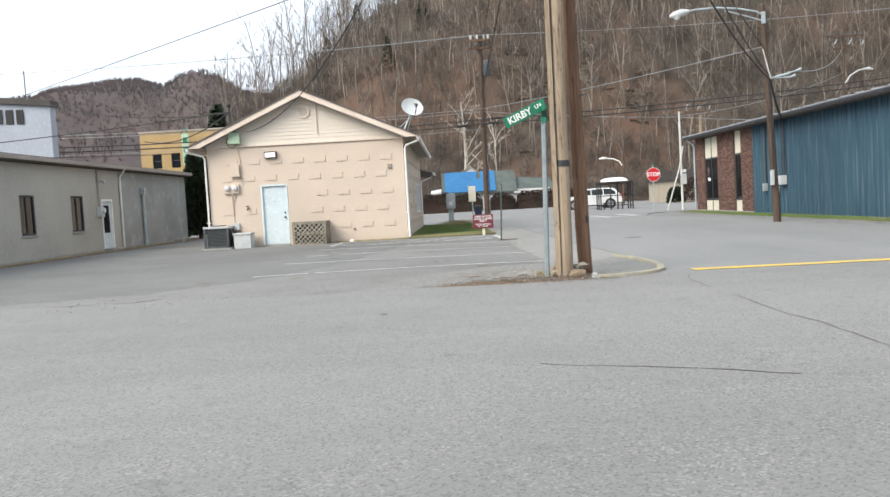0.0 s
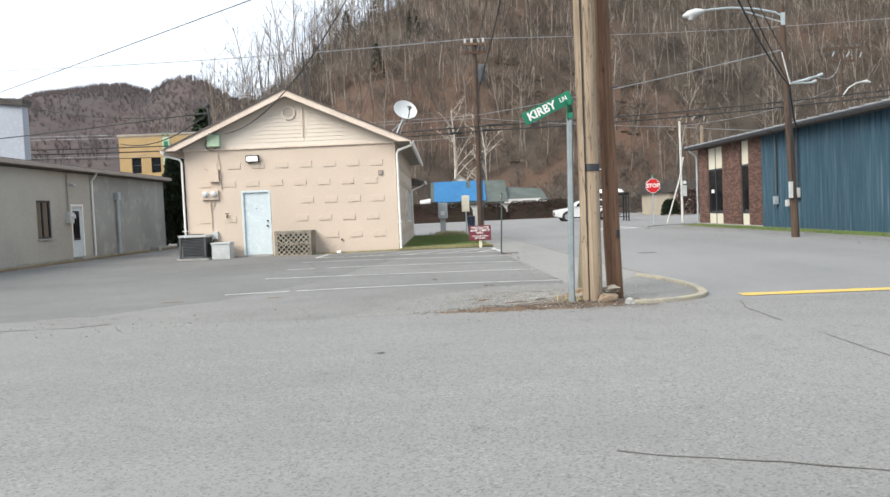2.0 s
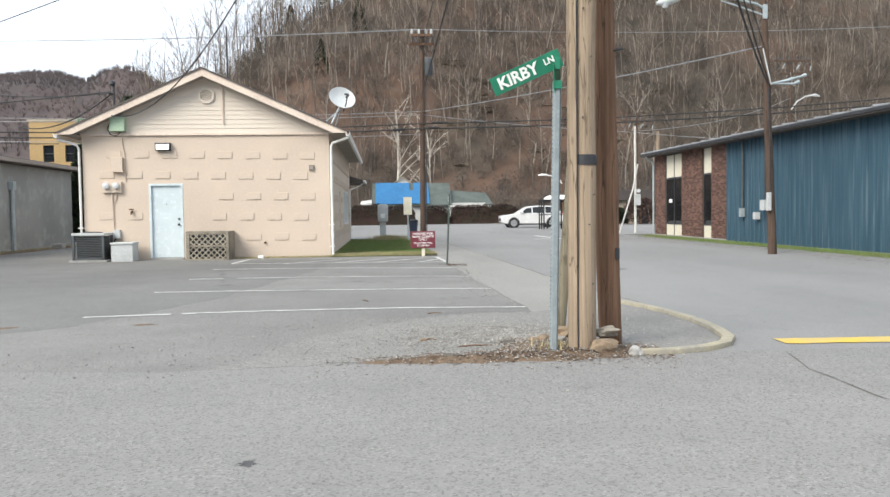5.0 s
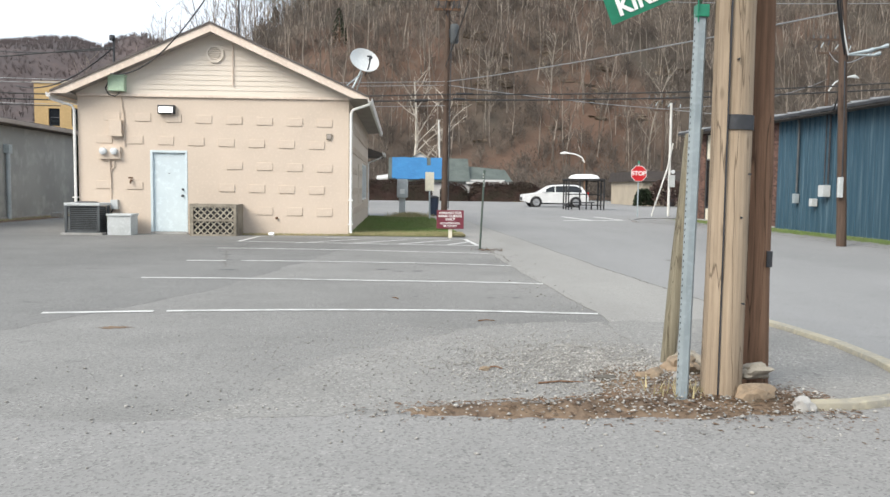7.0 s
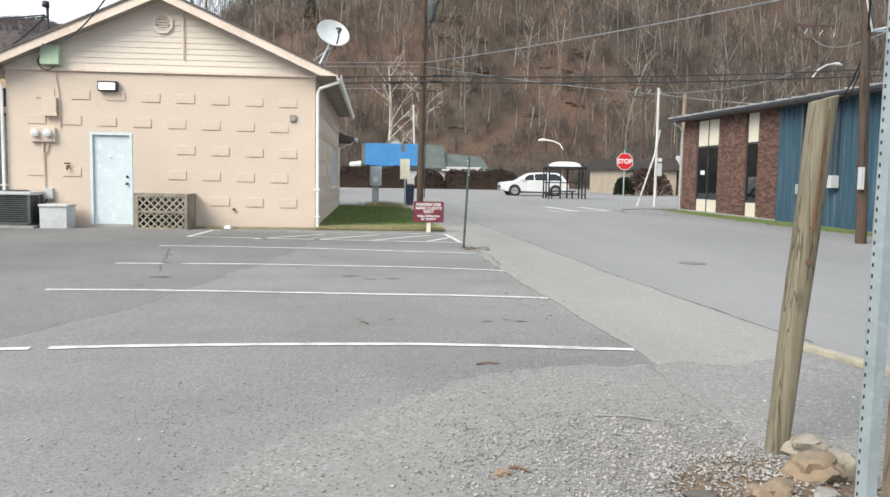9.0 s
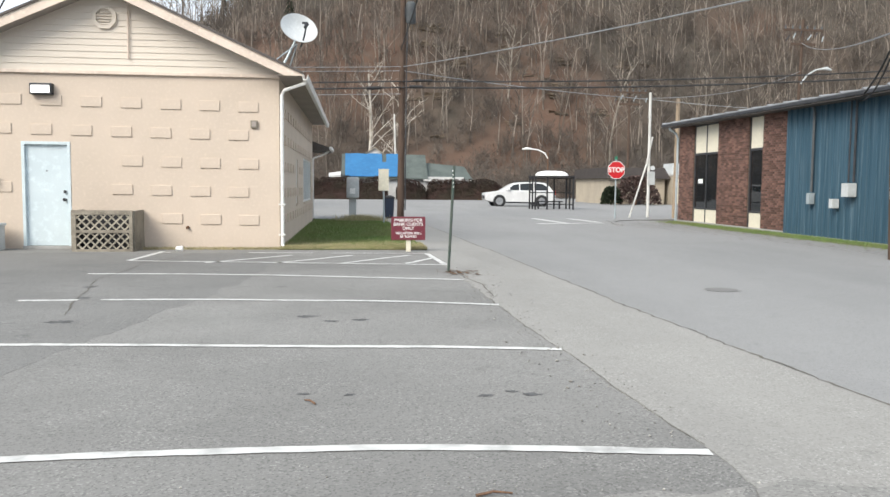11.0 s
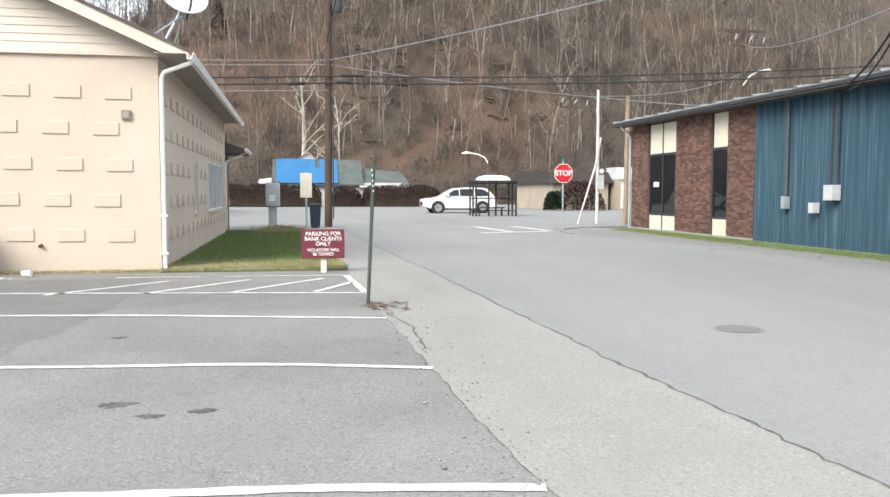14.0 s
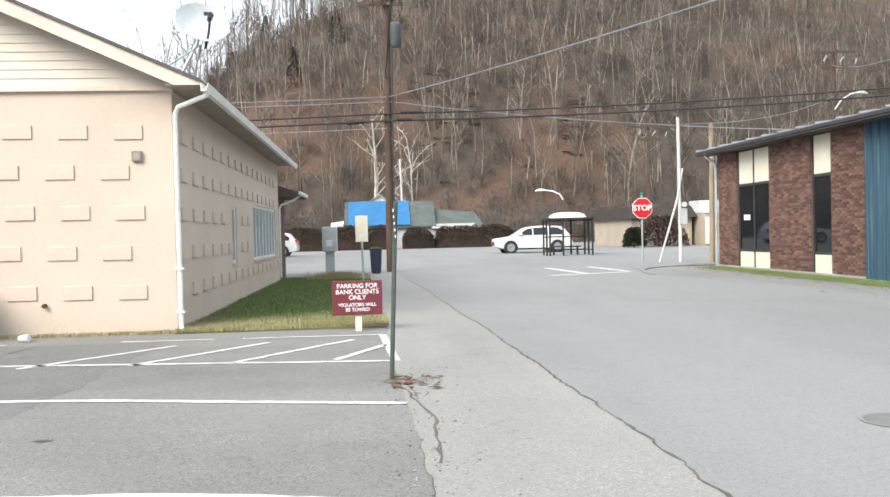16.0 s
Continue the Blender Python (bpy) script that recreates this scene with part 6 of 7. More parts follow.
# lamp pole beside the shed
LP = (11.72, -2.6, 0)
lp = wood_pole("lamp_pole", LP, (11.45, -2.6, 6.68), 0.115, 0.08, M["polegrey"], "leaning grey-brown wooden pole with a street lamp arm", "street lamp", seed=4)
part("arm", B(LP).tube([(11.46, -2.66, 6.38), (11.25, -2.66, 6.50), (10.7, -2.66, 6.62), (10.0, -2.66, 6.68), (9.4, -2.66, 6.66), (9.0, -2.66, 6.60)], 0.03, 8), M["galv"], lp, "curved grey lamp arm", True)
part("arm_brace", B(LP).tube([(11.47, -2.66, 6.20), (11.0, -2.66, 6.36), (10.3, -2.66, 6.58)], 0.02, 6), M["galv"], lp)
part("arm_plate", B(LP).box(11.40, 11.52, -2.70, -2.66, 6.12, 6.48, 0.006), M["galv"], lp)
part("lamp_head", B(LP).tube([(9.2, -2.66, 6.63), (9.0, -2.66, 6.60), (8.78, -2.66, 6.54), (8.6, -2.66, 6.50)], [0.05, 0.11, 0.12, 0.04], 12), M["lightgrey"], lp, "grey cobra lamp head", True)
part("lamp_lens", B(LP).tube([(8.82, -2.66, 6.50), (8.82, -2.66, 6.39)], [0.12, 0.06], 12), M["lampclear"], lp)
part("meter_box", B(LP).box(11.50, 11.60, -2.79, -2.69, 1.15, 1.62, 0.01), M["lightgrey"], lp)
part("conduit", B(LP).tube([(11.60, -2.72, 1.6), (11.58, -2.72, 3.0), (11.54, -2.70, 4.3)], 0.018, 6), M["dark"], lp)
part("guard_bar", B(LP).tube([(11.62, -2.70, 4.42), (11.48, -2.70, 5.0), (11.40, -2.70, 5.35)], 0.02, 6), M["lightgrey"], lp, "pale bracket bar down the pole")
for dx, zz in ((0.45, 4.52), (0.80, 4.62), (0.62, 4.44)):
    part("cable_clamp", B(LP).tube([(11.60, -2.62, 4.45), (11.60 + dx, -2.7, zz), (11.75 + dx, -2.7, zz + 0.05)], [0.015, 0.03, 0.05], 8), M["galv"], lp)

# stop sign, white pole, brown pole
o = (12.72, 17.4, 0)
f = thing("stop_sign", "red octagonal stop sign on a thin steel post", "stop sign", o)
part("post", channel(B(o), 12.72, 17.42, 0, 12.72, 17.42, 2.55, 1.2), M["galv"], f)


def octagon(y, r, d):
    b = B(o)
    vs = [(12.72 + r * math.cos(math.pi / 8 + i * math.pi / 4), yy, 2.07 + r * math.sin(math.pi / 8 + i * math.pi / 4)) for yy in (y, y + d) for i in range(8)]
    return b.add(vs, [tuple(range(8)), tuple(range(8, 16))[::-1]] + [(i, (i + 1) % 8, 8 + (i + 1) % 8, 8 + i) for i in range(8)])


part("border", octagon(17.36, 0.405, 0.006), M["signwhite"], f, "white border")
part("face", octagon(17.355, 0.38, 0.006), M["signred"], f, "red octagonal face")
lettering("letters", "STOP", 0.29, Matrix.Translation((0, 17.351 - o[1], 2.07)) @ Matrix.Rotation(radians(90), 4, "X"), M["signwhite"], f, 0.008)
part("name_blade", B(o).box(12.715, 12.725, 17.25, 17.6, 2.52, 2.66), M["signgreen"], f, "green street name blade on edge")
o = (14.62, 18.6, 0)
f = wood_pole("service_pole", o, (14.60, 18.6, 5.55), 0.068, 0.058, M["polewhite"], "white painted service pole with a meter", seed=5)
part("meter_box", B(o).box(14.55, 14.85, 18.44, 18.53, 1.45, 2.05, 0.01), M["lightgrey"], f)
part("meter_dome", B(o).tube([(14.72, 18.44, 2.2), (14.72, 18.36, 2.2)], 0.1, 12), M["lampclear"], f)
part("brace", B(o).tube([(13.7, 18.4, 0), (14.5, 18.55, 2.4), (14.75, 18.6, 3.6)], 0.04, 8), M["polewhite"], f, "leaning pale timber brace")
f = wood_pole("utility_pole", (15.45, 17.6, 0), (15.5, 17.6, 5.2), 0.10, 0.085, M["polewood"], "short brown wooden pole behind the shed corner", seed=6)

# bus shelter
o = (13.4, 30.6, 0)
f = thing("bus_shelter", "small black framed bus shelter with a white domed roof", "bus shelter", o)
SX0, SX1, SY0, SY1, SZ = 11.95, 14.2, 29.8, 31.4, 1.88
for xx, yy in ((SX0, SY0), (SX1, SY0), (SX0, SY1), (SX1, SY1), (12.65, SY0), (13.45, SY1), (SX0, 30.6), (SX1, 30.6)):
    part("post", B(o).box(xx - 0.04, xx + 0.04, yy - 0.04, yy + 0.04, 0, SZ), M["black"], f)
for z0 in (0.25, 0.95, SZ - 0.08):
    part("rail", B(o).box(SX0, SX1, SY1 - 0.025, SY1 + 0.025, z0, z0 + 0.06), M["black"], f)
    for xx in (SX0, SX1):
        part("rail", B(o).box(xx - 0.025, xx + 0.025, SY0, SY1, z0, z0 + 0.06), M["black"], f)
part("roof_frame", B(o).box(SX0 - 0.08, SX1 + 0.08, SY0 - 0.08, SY1 + 0.08, SZ, SZ + 0.09, 0.01), M["black"], f)
bm = bmesh.new()
rg = []
for j in range(7):
    a = j / 6 * math.pi / 2
    k = math.cos(a) ** 0.6 if j < 6 else 0.02
    rg.append([bm.verts.new((13.08 + (SX1 - SX0) * 0.42 * k * math.copysign(abs(math.cos(t)) ** 0.5, math.cos(t)), 30.6 + (SY1 - SY0) * 0.45 * k * math.copysign(abs(math.sin(t)) ** 0.5, math.sin(t)), SZ + 0.09 + 0.30 * math.sin(a)))
               for t in [2 * math.pi * i / 24 + 0.01 for i in range(24)]])
for j in range(6):
    for i in range(24):
        bm.faces.new((rg[j][i], rg[j][(i + 1) % 24], rg[j + 1][(i + 1) % 24], rg[j + 1][i]))
part("dome", B(o).take(bm), M["signwhite"], f, "white translucent dome", True)
part("bench", B(o).box(12.3, 13.9, 31.0, 31.3, 0.42, 0.48, 0.01).box(12.4, 12.46, 31.05, 31.25, 0, 0.42).box(13.7, 13.76, 31.05, 31.25, 0, 0.42), M["black"], f)


# cars
def car(name, x, y, rz, label, tailred=True):
    th = thing(name, label, "car", (x, y, 0), rz)
    Lh, Wd = 2.38, 0.92
    side = [(-2.36, 0.42), (-2.38, 0.72), (-2.28, 0.90), (-1.35, 1.02), (-1.25, 1.05), (2.20, 1.06), (2.32, 0.98), (2.38, 0.62), (2.34, 0.36), (1.80, 0.30), (-1.95, 0.30)]
    cab = [(-1.28, 1.03), (-0.52, 1.50), (-0.25, 1.58), (0.6, 1.64), (1.55, 1.60), (1.85, 1.52), (2.22, 1.05)]

    def loft(pr, w0, w1, zlo, zhi):
        bm = bmesh.new()
        cols = []
        for s in (-1, -0.86, 0.86, 1):
            ring = []
            for u, z in pr:
                t = min(1, max(0, (z - zlo) / (zhi - zlo)))
                w = w0 + (w1 - w0) * t
                ring.append(bm.verts.new((u * (1 if abs(s) < 0.9 else 0.985), s * w, z - (0.03 if abs(s) > 0.9 and z > zlo + 0.3 else 0))))
            cols.append(ring)
        n = len(pr)
        for a, b_ in zip(cols, cols[1:]):
            for i in range(n):
                bm.faces.new((a[i], a[(i + 1) % n], b_[(i + 1) % n], b_[i]))
        bm.faces.new(cols[0])
        bm.faces.new(cols[-1][::-1])
        bmesh.ops.bevel(bm, geom=bm.edges[:], offset=0.025, segments=2, affect="EDGES", clamp_overlap=True)
        return bm
    body = part("body", B().take(loft(side, 0.90, 0.93, 0.3, 1.0)), M["carwhite"], th, "glossy white body", True)
    part("cabin", B().take(loft(cab, 0.86, 0.66, 1.03, 1.62)), M["carwhite"], th, "", True)
    for s in (-1, 1):
        for wnd in ([(-1.02, 1.10), (-0.45, 1.46), (-0.10, 1.52), (-0.10, 1.10)], [(-0.03, 1.10), (-0.03, 1.53), (0.85, 1.56), (0.85, 1.10)], [(0.93, 1.10), (0.93, 1.56), (1.50, 1.53), (1.85, 1.30), (1.85, 1.10)]):
            vs = []
            for u, z in wnd:
                w = 0.86 + (0.66 - 0.86) * (z - 1.03) / 0.59
                vs.append((u, s * (w + 0.012), z - 0.02))
            vs += [(a, b_ - s * 0.03, c) for a, b_, c in vs]
            n = len(wnd)
            part("side_window", B().add(vs, [tuple(range(n)), tuple(range(n, 2 * n))[::-1]] + [(i, (i + 1) % n, n + (i + 1) % n, n + i) for i in range(n)]), M["glassdark"], th)
        for xx in (-1.45, 1.40):
            wh = part("wheel", B().tube([(xx, s * 0.72, 0.36), (xx, s * 0.95, 0.36)], 0.42, 24), M["black"], th, "dark wheel arch")
            part("tyre", B().tube([(xx, s * 0.72, 0.35), (xx, s * 0.74, 0.35), (xx, s * 0.94, 0.35), (xx, s * 0.965, 0.35)], [0.31, 0.35, 0.35, 0.31], 24), M["tyre"], wh)
            part("rim", B().tube([(xx, s * 0.95, 0.35), (xx, s * 0.975, 0.35), (xx, s * 0.96, 0.35)], [0.25, 0.24, 0.10], 20), M["rim"], wh)
        part("headlight", B().box(-2.33, -1.95, s * 0.62 - 0.12, s * 0.62 + 0.28 * (s > 0) + 0.12, 0.74, 0.88, 0.03), M["lampclear"], th)
        part("tail_light", B().box(2.18, 2.36, s * 0.72 - 0.14, s * 0.72 + 0.14, 0.78, 1.08, 0.03), M["lampred"], th)
        part("mirror", B().box(-0.95, -0.75, s * 0.98 - 0.08, s * 0.98 + 0.08, 1.08, 1.22, 0.03), M["carwhite"], th, "", True)
        for xx in (0.02, 0.95):
            part("door_handle", B().box(xx, xx + 0.16, s * 0.935 - 0.015, s * 0.935 + 0.015, 0.90, 0.93, 0.006), M["rim"], th)
        part("roof_rail", B().tube([(-0.3, s * 0.60, 1.60), (0.0, s * 0.60, 1.66), (1.4, s * 0.60, 1.66), (1.7, s * 0.60, 1.58)], 0.018, 6), M["dark"], th)
    part("sill", B().box(-1.9, 1.8, -0.9, 0.9, 0.22, 0.34, 0.03), M["black"], th, "black lower sill")
    part("grille", B().box(-2.40, -2.34, -0.45, 0.45, 0.50, 0.72, 0.02), M["black"], th)
    return th


car("car", 12.5, 37.6, 0, "white crossover car parked beyond the bus shelter")
car("car", -4.6, 44.0, 0, "white car partly hidden behind the peach building")

# house with a blue tarpaulin
o = (4, 64, 0)
H = thing("house", "low white house with a blue tarpaulin on its roof", "house", o)
part("wall", B(o).box(0.4, 12.2, 63.4, 70, 0, 2.2), M["housewall"], H)
part("roof", B(o).add([(0.2, 63, 2.05), (8.6, 63, 2.05), (8.6, 66.5, 4.45), (0.2, 66.5, 4.45), (0.2, 70, 2.05), (8.6, 70, 2.05), (0.2, 63, 1.93), (8.6, 63, 1.93), (8.6, 70, 1.93), (0.2, 70, 1.93)],
                      [(0, 1, 2, 3), (3, 2, 5, 4), (0, 3, 4, 9, 6), (1, 7, 8, 5, 2), (0, 6, 7, 1), (4, 5, 8, 9), (6, 9, 8, 7)]), M["houseroof"], H, "green-grey pitched roof")
part("wing_roof", B(o).add([(8.0, 63.2, 1.95), (13.2, 63.2, 1.75), (12.6, 66.5, 3.3), (8.0, 66.5, 3.7), (8.0, 69, 1.9), (13.2, 69, 1.9), (8.0, 63.2, 1.85), (13.2, 63.2, 1.65), (13.2, 69, 1.65), (8.0, 69, 1.85)],
                           [(0, 1, 2, 3), (3, 2, 5, 4), (1, 7, 8, 5, 2), (0, 6, 7, 1), (0, 3, 4, 9, 6)]), M["houseroof"], H)
tv, tf = [], []
for j in range(9):
    for i in range(15):
        u, v = i / 14, j / 8
        tv.append((0.55 + 5.7 * u, 63.0 + 3.4 * v - 0.05, 2.13 + 2.33 * v + 0.05 + 0.04 * wob(u * 7, v * 7, 1.3)))
for j in range(8):
    for i in range(14):
        if i == 9 and j > 4:
            continue
        a = j * 15 + i
        tf.append((a, a + 1, a + 16, a + 15))
part("tarpaulin", B(o).add(tv, tf), M["tarp"], H, "bright blue tarpaulin over the roof", True)
part("dormer", B(o).add([(2.0, 67.2, 4.0), (5.0, 67.2, 4.0), (3.5, 67.2, 5.15), (2.0, 69, 4.0), (5.0, 69, 4.0), (3.5, 69, 5.05)], [(0, 1, 2), (5, 4, 3), (1, 4, 5, 2), (2, 5, 3, 0), (0, 3, 4, 1)]), M["housewall"], H, "white gable behind the roof")
part("dormer_roof", B(o).add([(1.8, 67.0, 4.0), (3.5, 67.0, 5.25), (5.2, 67.0, 4.0), (1.8, 69, 4.0), (3.5, 69, 5.15), (5.2, 69, 4.0), (3.5, 67.0, 5.13), (3.5, 69, 5.03)],
                             [(0, 1, 4, 3), (1, 2, 5, 4), (0, 6, 1), (1, 6, 2), (0, 3, 7, 6), (6, 7, 5, 2)]), M["tan"], H)
part("porch_fascia", B(o).box(8.2, 13.0, 62.9, 63.15, 1.75, 1.95, 0.02), M["housewall"], H)
part("awning", B(o).add([(-1.0, 62.5, 2.20), (0.15, 62.5, 2.3), (0.15, 64, 2.65), (-1.0, 64, 2.5), (-1.0, 62.5, 2.05), (0.15, 62.5, 2.12)], [(0, 1, 2, 3), (0, 4, 5, 1)]), M["housewall"], H)

# tan shops across the street
o = (22, 44, 0)
f = thing("shop_building", "low tan shop building with a dark mansard roof", "building", o)
part("wall", B(o).box(21.5, 26.0, 46, 56, 0, 2.35), M["tan"], f)
part("mansard", B(o).add([(21.2, 45.6, 2.05), (26.3, 45.6, 2.05), (26.0, 46.1, 2.9), (21.3, 46.1, 2.9), (21.2, 56, 2.05), (26.3, 56, 2.05), (26.0, 55.6, 2.9), (21.3, 55.6, 2.9)],
                         [(0, 1, 2, 3), (1, 5, 6, 2), (5, 4, 7, 6), (4, 0, 3, 7), (3, 2, 6, 7), (0, 4, 5, 1)]), M["darkroof"], f, "dark brown mansard roof")
part("door", B(o).box(23.4, 24.2, 45.95, 46.02, 0, 2.0), M["dark"], f)
o = (30, 44, 0)
f = thing("shop_building", "long pale tan building with upright wall panels", "building", o)
part("wall", B(o).box(26.35, 48, 44.5, 56, 0, 2.3), M["tan"], f)
part("parapet", B(o).box(26.32, 48.1, 44.4, 56, 2.3, 2.45, 0.02), M["housewall"], f)
for i in range(20):
    part("wall_panel", B(o).box(26.4 + i * 1.05, 27.0 + i * 1.05, 44.42, 44.5, 0.1, 2.0, 0.01), M["cream"], f)
part("roof_unit", B(o).box(27, 28.6, 47, 49, 2.45, 3.3, 0.04), M["lightgrey"], f, "grey rooftop unit")
part("roof_unit", B(o).box(31, 32, 46, 47, 2.45, 3.0, 0.04), M["lightgrey"], f, "grey rooftop unit")

# far poles
for i, (x, y, h, lean) in enumerate(((36.2, 45.0, 14.6, 0.3), (27.0, 58.0, 11.0, 0.0), (-30, 17.2, 10.5, 0), (36, 17.2, 11.0, 0))):
    p = wood_pole("utility_pole", (x, y, 0), (x + lean, y, h), 0.15, 0.11, M["polegrey"], "distant wooden utility pole with crossarms", seed=20 + i)
    part("crossarm", B((x, y, 0)).box(x + lean - 1.6, x + lean + 1.6, y - 0.16, y - 0.06, h - 0.92, h - 0.74), M["polegrey"], p)
    part("crossarm", B((x, y, 0)).box(x + lean - 1.0, x + lean + 1.0, y - 0.16, y - 0.06, h - 2.02, h - 1.84), M["polegrey"], p)
    for k in range(6):
        xx = x + lean - 1.5 + k * 0.6
        part("insulator", B((x, y, 0)).tube([(xx, y - 0.1, h - 0.78), (xx, y - 0.1, h - 0.5)], [0.08, 0.05], 8), M["acgrey"], p)
        dz = 0.5 * ((k * 7) % 5) / 5
        part("fuse_cutout", B((x, y, 0)).tube([(xx, y - 0.2, h - 1.7 + dz), (xx + 0.3 - 0.1 * (k % 3), y - 0.2, h - 1.3 + dz)], 0.045, 6), M["galv"] if k % 2 else M["dark"], p)
o = (36.35, 44.8, 9.6)
f = thing("street_lamp", "distant pale lamp arm on a wooden utility pole", "street lamp", o)
part("arm", B(o).tube([(36.38, 44.8, 9.6), (36.9, 44.8, 10.3), (37.6, 44.8, 10.7), (38.2, 44.8, 10.8)], 0.06, 8), M["lightgrey"], f, "", True)
part("lamp_head", B(o).tube([(38.1, 44.8, 10.8), (38.5, 44.8, 10.82), (38.9, 44.8, 10.72)], [0.07, 0.14, 0.05], 10), M["lightgrey"], f, "", True)
o = (19.1, 57, 0)
f = wood_pole("street_lamp", o, (19.1, 57, 4.5), 0.08, 0.06, M["polebrown"], "distant street lamp with a pale curved arm", "street lamp", seed=31)
part("arm", B(o).tube([(19.1, 57, 3.9), (18.8, 57, 4.4), (18.2, 57, 4.68), (17.4, 57, 4.78)], 0.06, 8), M["signwhite"], f, "", True)
part("lamp_head", B(o).tube([(17.5, 57, 4.78), (17.1, 57, 4.80), (16.7, 57, 4.74)], [0.08, 0.13, 0.05], 10), M["signwhite"], f, "", True)
o = (5.98, 72, 0)
f = thing("flag_pole", "thin white pole standing behind the house", "pole", o)
part("shaft", B(o).tube([(5.98, 72, 0), (5.71, 72, 9.0)], [0.10, 0.08], 10), M["polewhite"], f)


# cables
def cable(pts_a, pts_b, sag, r, material, label, n=24):
    a, b_ = Vector(pts_a), Vector(pts_b)
    pts = []
    for i in range(n + 1):
        t = i / n
        p = a.lerp(b_, t)
        p.z -= sag * 4 * t * (1 - t)
        pts.append(p)
    bb = B(a).tube(pts, r, 6)
    return solo("overhead_cable", bb, material, label, "cable", group="overhead cables")


BK, BR = "thin black overhead cable with a slight sag", "bare grey overhead cable with a slight sag"
for za, zb, r, m_, y in ((5.60, 7.56, 0.032, "wire", 17.05), (5.35, 7.25, 0.036, "wire", 17.05)):
    cable((-30, y, za + 0.15), (3.40, y, za), 0.40, r, M[m_], BK)
    cable((3.45, y, za), (36, y, zb), 0.39, r, M[m_], BK)
for z, y in ((6.20, 17.1), (6.04, 17.15), (5.08, 17.0)):
    cable((-30, y, z + 0.2), (3.4, y, z), 0.35, 0.014, M["alu"], BR)
for x in (3.0, 3.5, 3.95):
    cable((-30, 17.2, 9.7), (x, 17.07, 10.2), 0.3, 0.012, M["alu"], BR)
    cable((x, 17.07, 10.2), (36, 17.2, 10.9), 0.4, 0.012, M["alu"], BR)
cable((3.5, 17.1, 6.20), (11.5, -2.6, 5.44), 0.12, 0.018, M["alu"], BR)
cable((3.45, 17.1, 9.3), (3.42, -15.95, 9.6), 0.5, 0.016, M["wire"], BK)
cable((3.4, 17.1, 6.9), (3.42, -15.95, 8.2), 0.4, 0.022, M["wire"], BK)
cable((-5.85, -0.40, 3.98), (3.25, -16.5, 9.5), 2.1, 0.013, M["wire"], BK)
cable((-6.1, 0.45, 4.7), (-11.9, 8.0, 4.6), 0.4, 0.02, M["wire"], BK)
cable((-6.1, 0.45, 4.75), (-40, 12, 5.3), 0.5, 0.018, M["wire"], BK)
cable((-20.3, 14.3, 7.95), (40, -45.8, 7.2), 0.1, 0.014, M["wire"], BK)
cable((-20.3, 14.3, 7.8), (-6.1, 0.5, 4.72), 0.5, 0.016, M["wire"], BK)
cable((-40, 16, 6.8), (-12.0, 12.0, 4.3), 0.5, 0.02, M["wire"], BK)
cable((11.62, -2.65, 4.45), (14.0, 2.4, 3.58), 0.25, 0.022, M["wire"], BK)
cable((11.62, -2.65, 4.40), (13.95, 2.2, 3.52), 0.38, 0.018, M["wire"], BK)
cable((11.58, -2.62, 4.45), (3.42, -15.95, 8.9), 0.75, 0.022, M["wire"], BK)
cable((11.58, -2.62, 4.55), (3.42, -15.95, 9.6), 0.60, 0.016, M["wire"], BK)
cable((11.50, -2.62, 5.35), (3.42, -15.95, 9.3), 0.45, 0.012, M["wire"], BK)
cable((12.35, -2.7, 4.62), (36.4, 45, 12.8), 0.6, 0.02, M["alu"], BR)
cable((14.6, 18.6, 5.3), (36.4, 45, 10.6), 0.5, 0.016, M["alu"], BR)
cable((3.45, 17.1, 6.04), (14.6, 18.6, 5.25), 0.10, 0.018, M["alu"], BR)
cable((14.6, 18.6, 5.25), (18.5, 13.3, 4.35), 0.05, 0.014, M["alu"], BR)

# ---------------------------------------------------------------- hills and woods
xs = np.concatenate([np.arange(-330, -100, 14), np.arange(-100, 150, 4.5), np.arange(150, 420, 15)])
ys = np.concatenate([np.arange(76, 280, 4.5), np.arange(280, 420, 14)])
terrain("hillside", [float(v) for v in xs], [float(v) for v in ys], hill_height, M["litter"], "steep hillside covered in rust-brown leaf litter")

# far mountains all round the valley
SKY = [(-180, 7.0), (-120, 6.5), (-60, 7.2), (-40, 7.6), (-30, 8.1), (-28.7, 8.3), (-26.9, 8.6), (-25.8, 9.1), (-24.2, 9.35), (-22.1, 9.75), (-20.6, 9.8), (-19.1, 9.25), (-17.5, 9.85), (-16.4, 9.9), (-15.4, 9.6), (-14.2, 8.95), (-12.5, 8.6), (-8, 8.5), (40, 8), (100, 7), (180, 7.0)]
mv, mt_ = [], []
azs = np.concatenate([np.arange(-180, -40, 4.0), np.arange(-40, 0, 0.35), np.arange(0, 181, 4.0)])
rs_ = np.array([480, 540, 600, 660, 720, 780, 840, 900, 960, 1100])
prf = np.array([-1, 0.05, 0.22, 0.42, 0.60, 0.77, 0.91, 1.0, 0.98, 0.5])
for az in azs:
    el = np.interp(az, [s_[0] for s_ in SKY], [s_[1] for s_ in SKY])
    for r, k in zip(rs_, prf):
        h = 900 * math.tan(radians(el - 0.85)) * k
        x, y = 1.7 + r * math.sin(radians(az)), -28 + r * math.cos(radians(az))
        if 0 < k:
            h += 13 * wob(x, y, 0.012) * (1 if k < 0.95 else 0.08) * min(1, k * 3) + 2.2 * wob(x, y, 0.06)
        mv.append((x, y, h + 1))
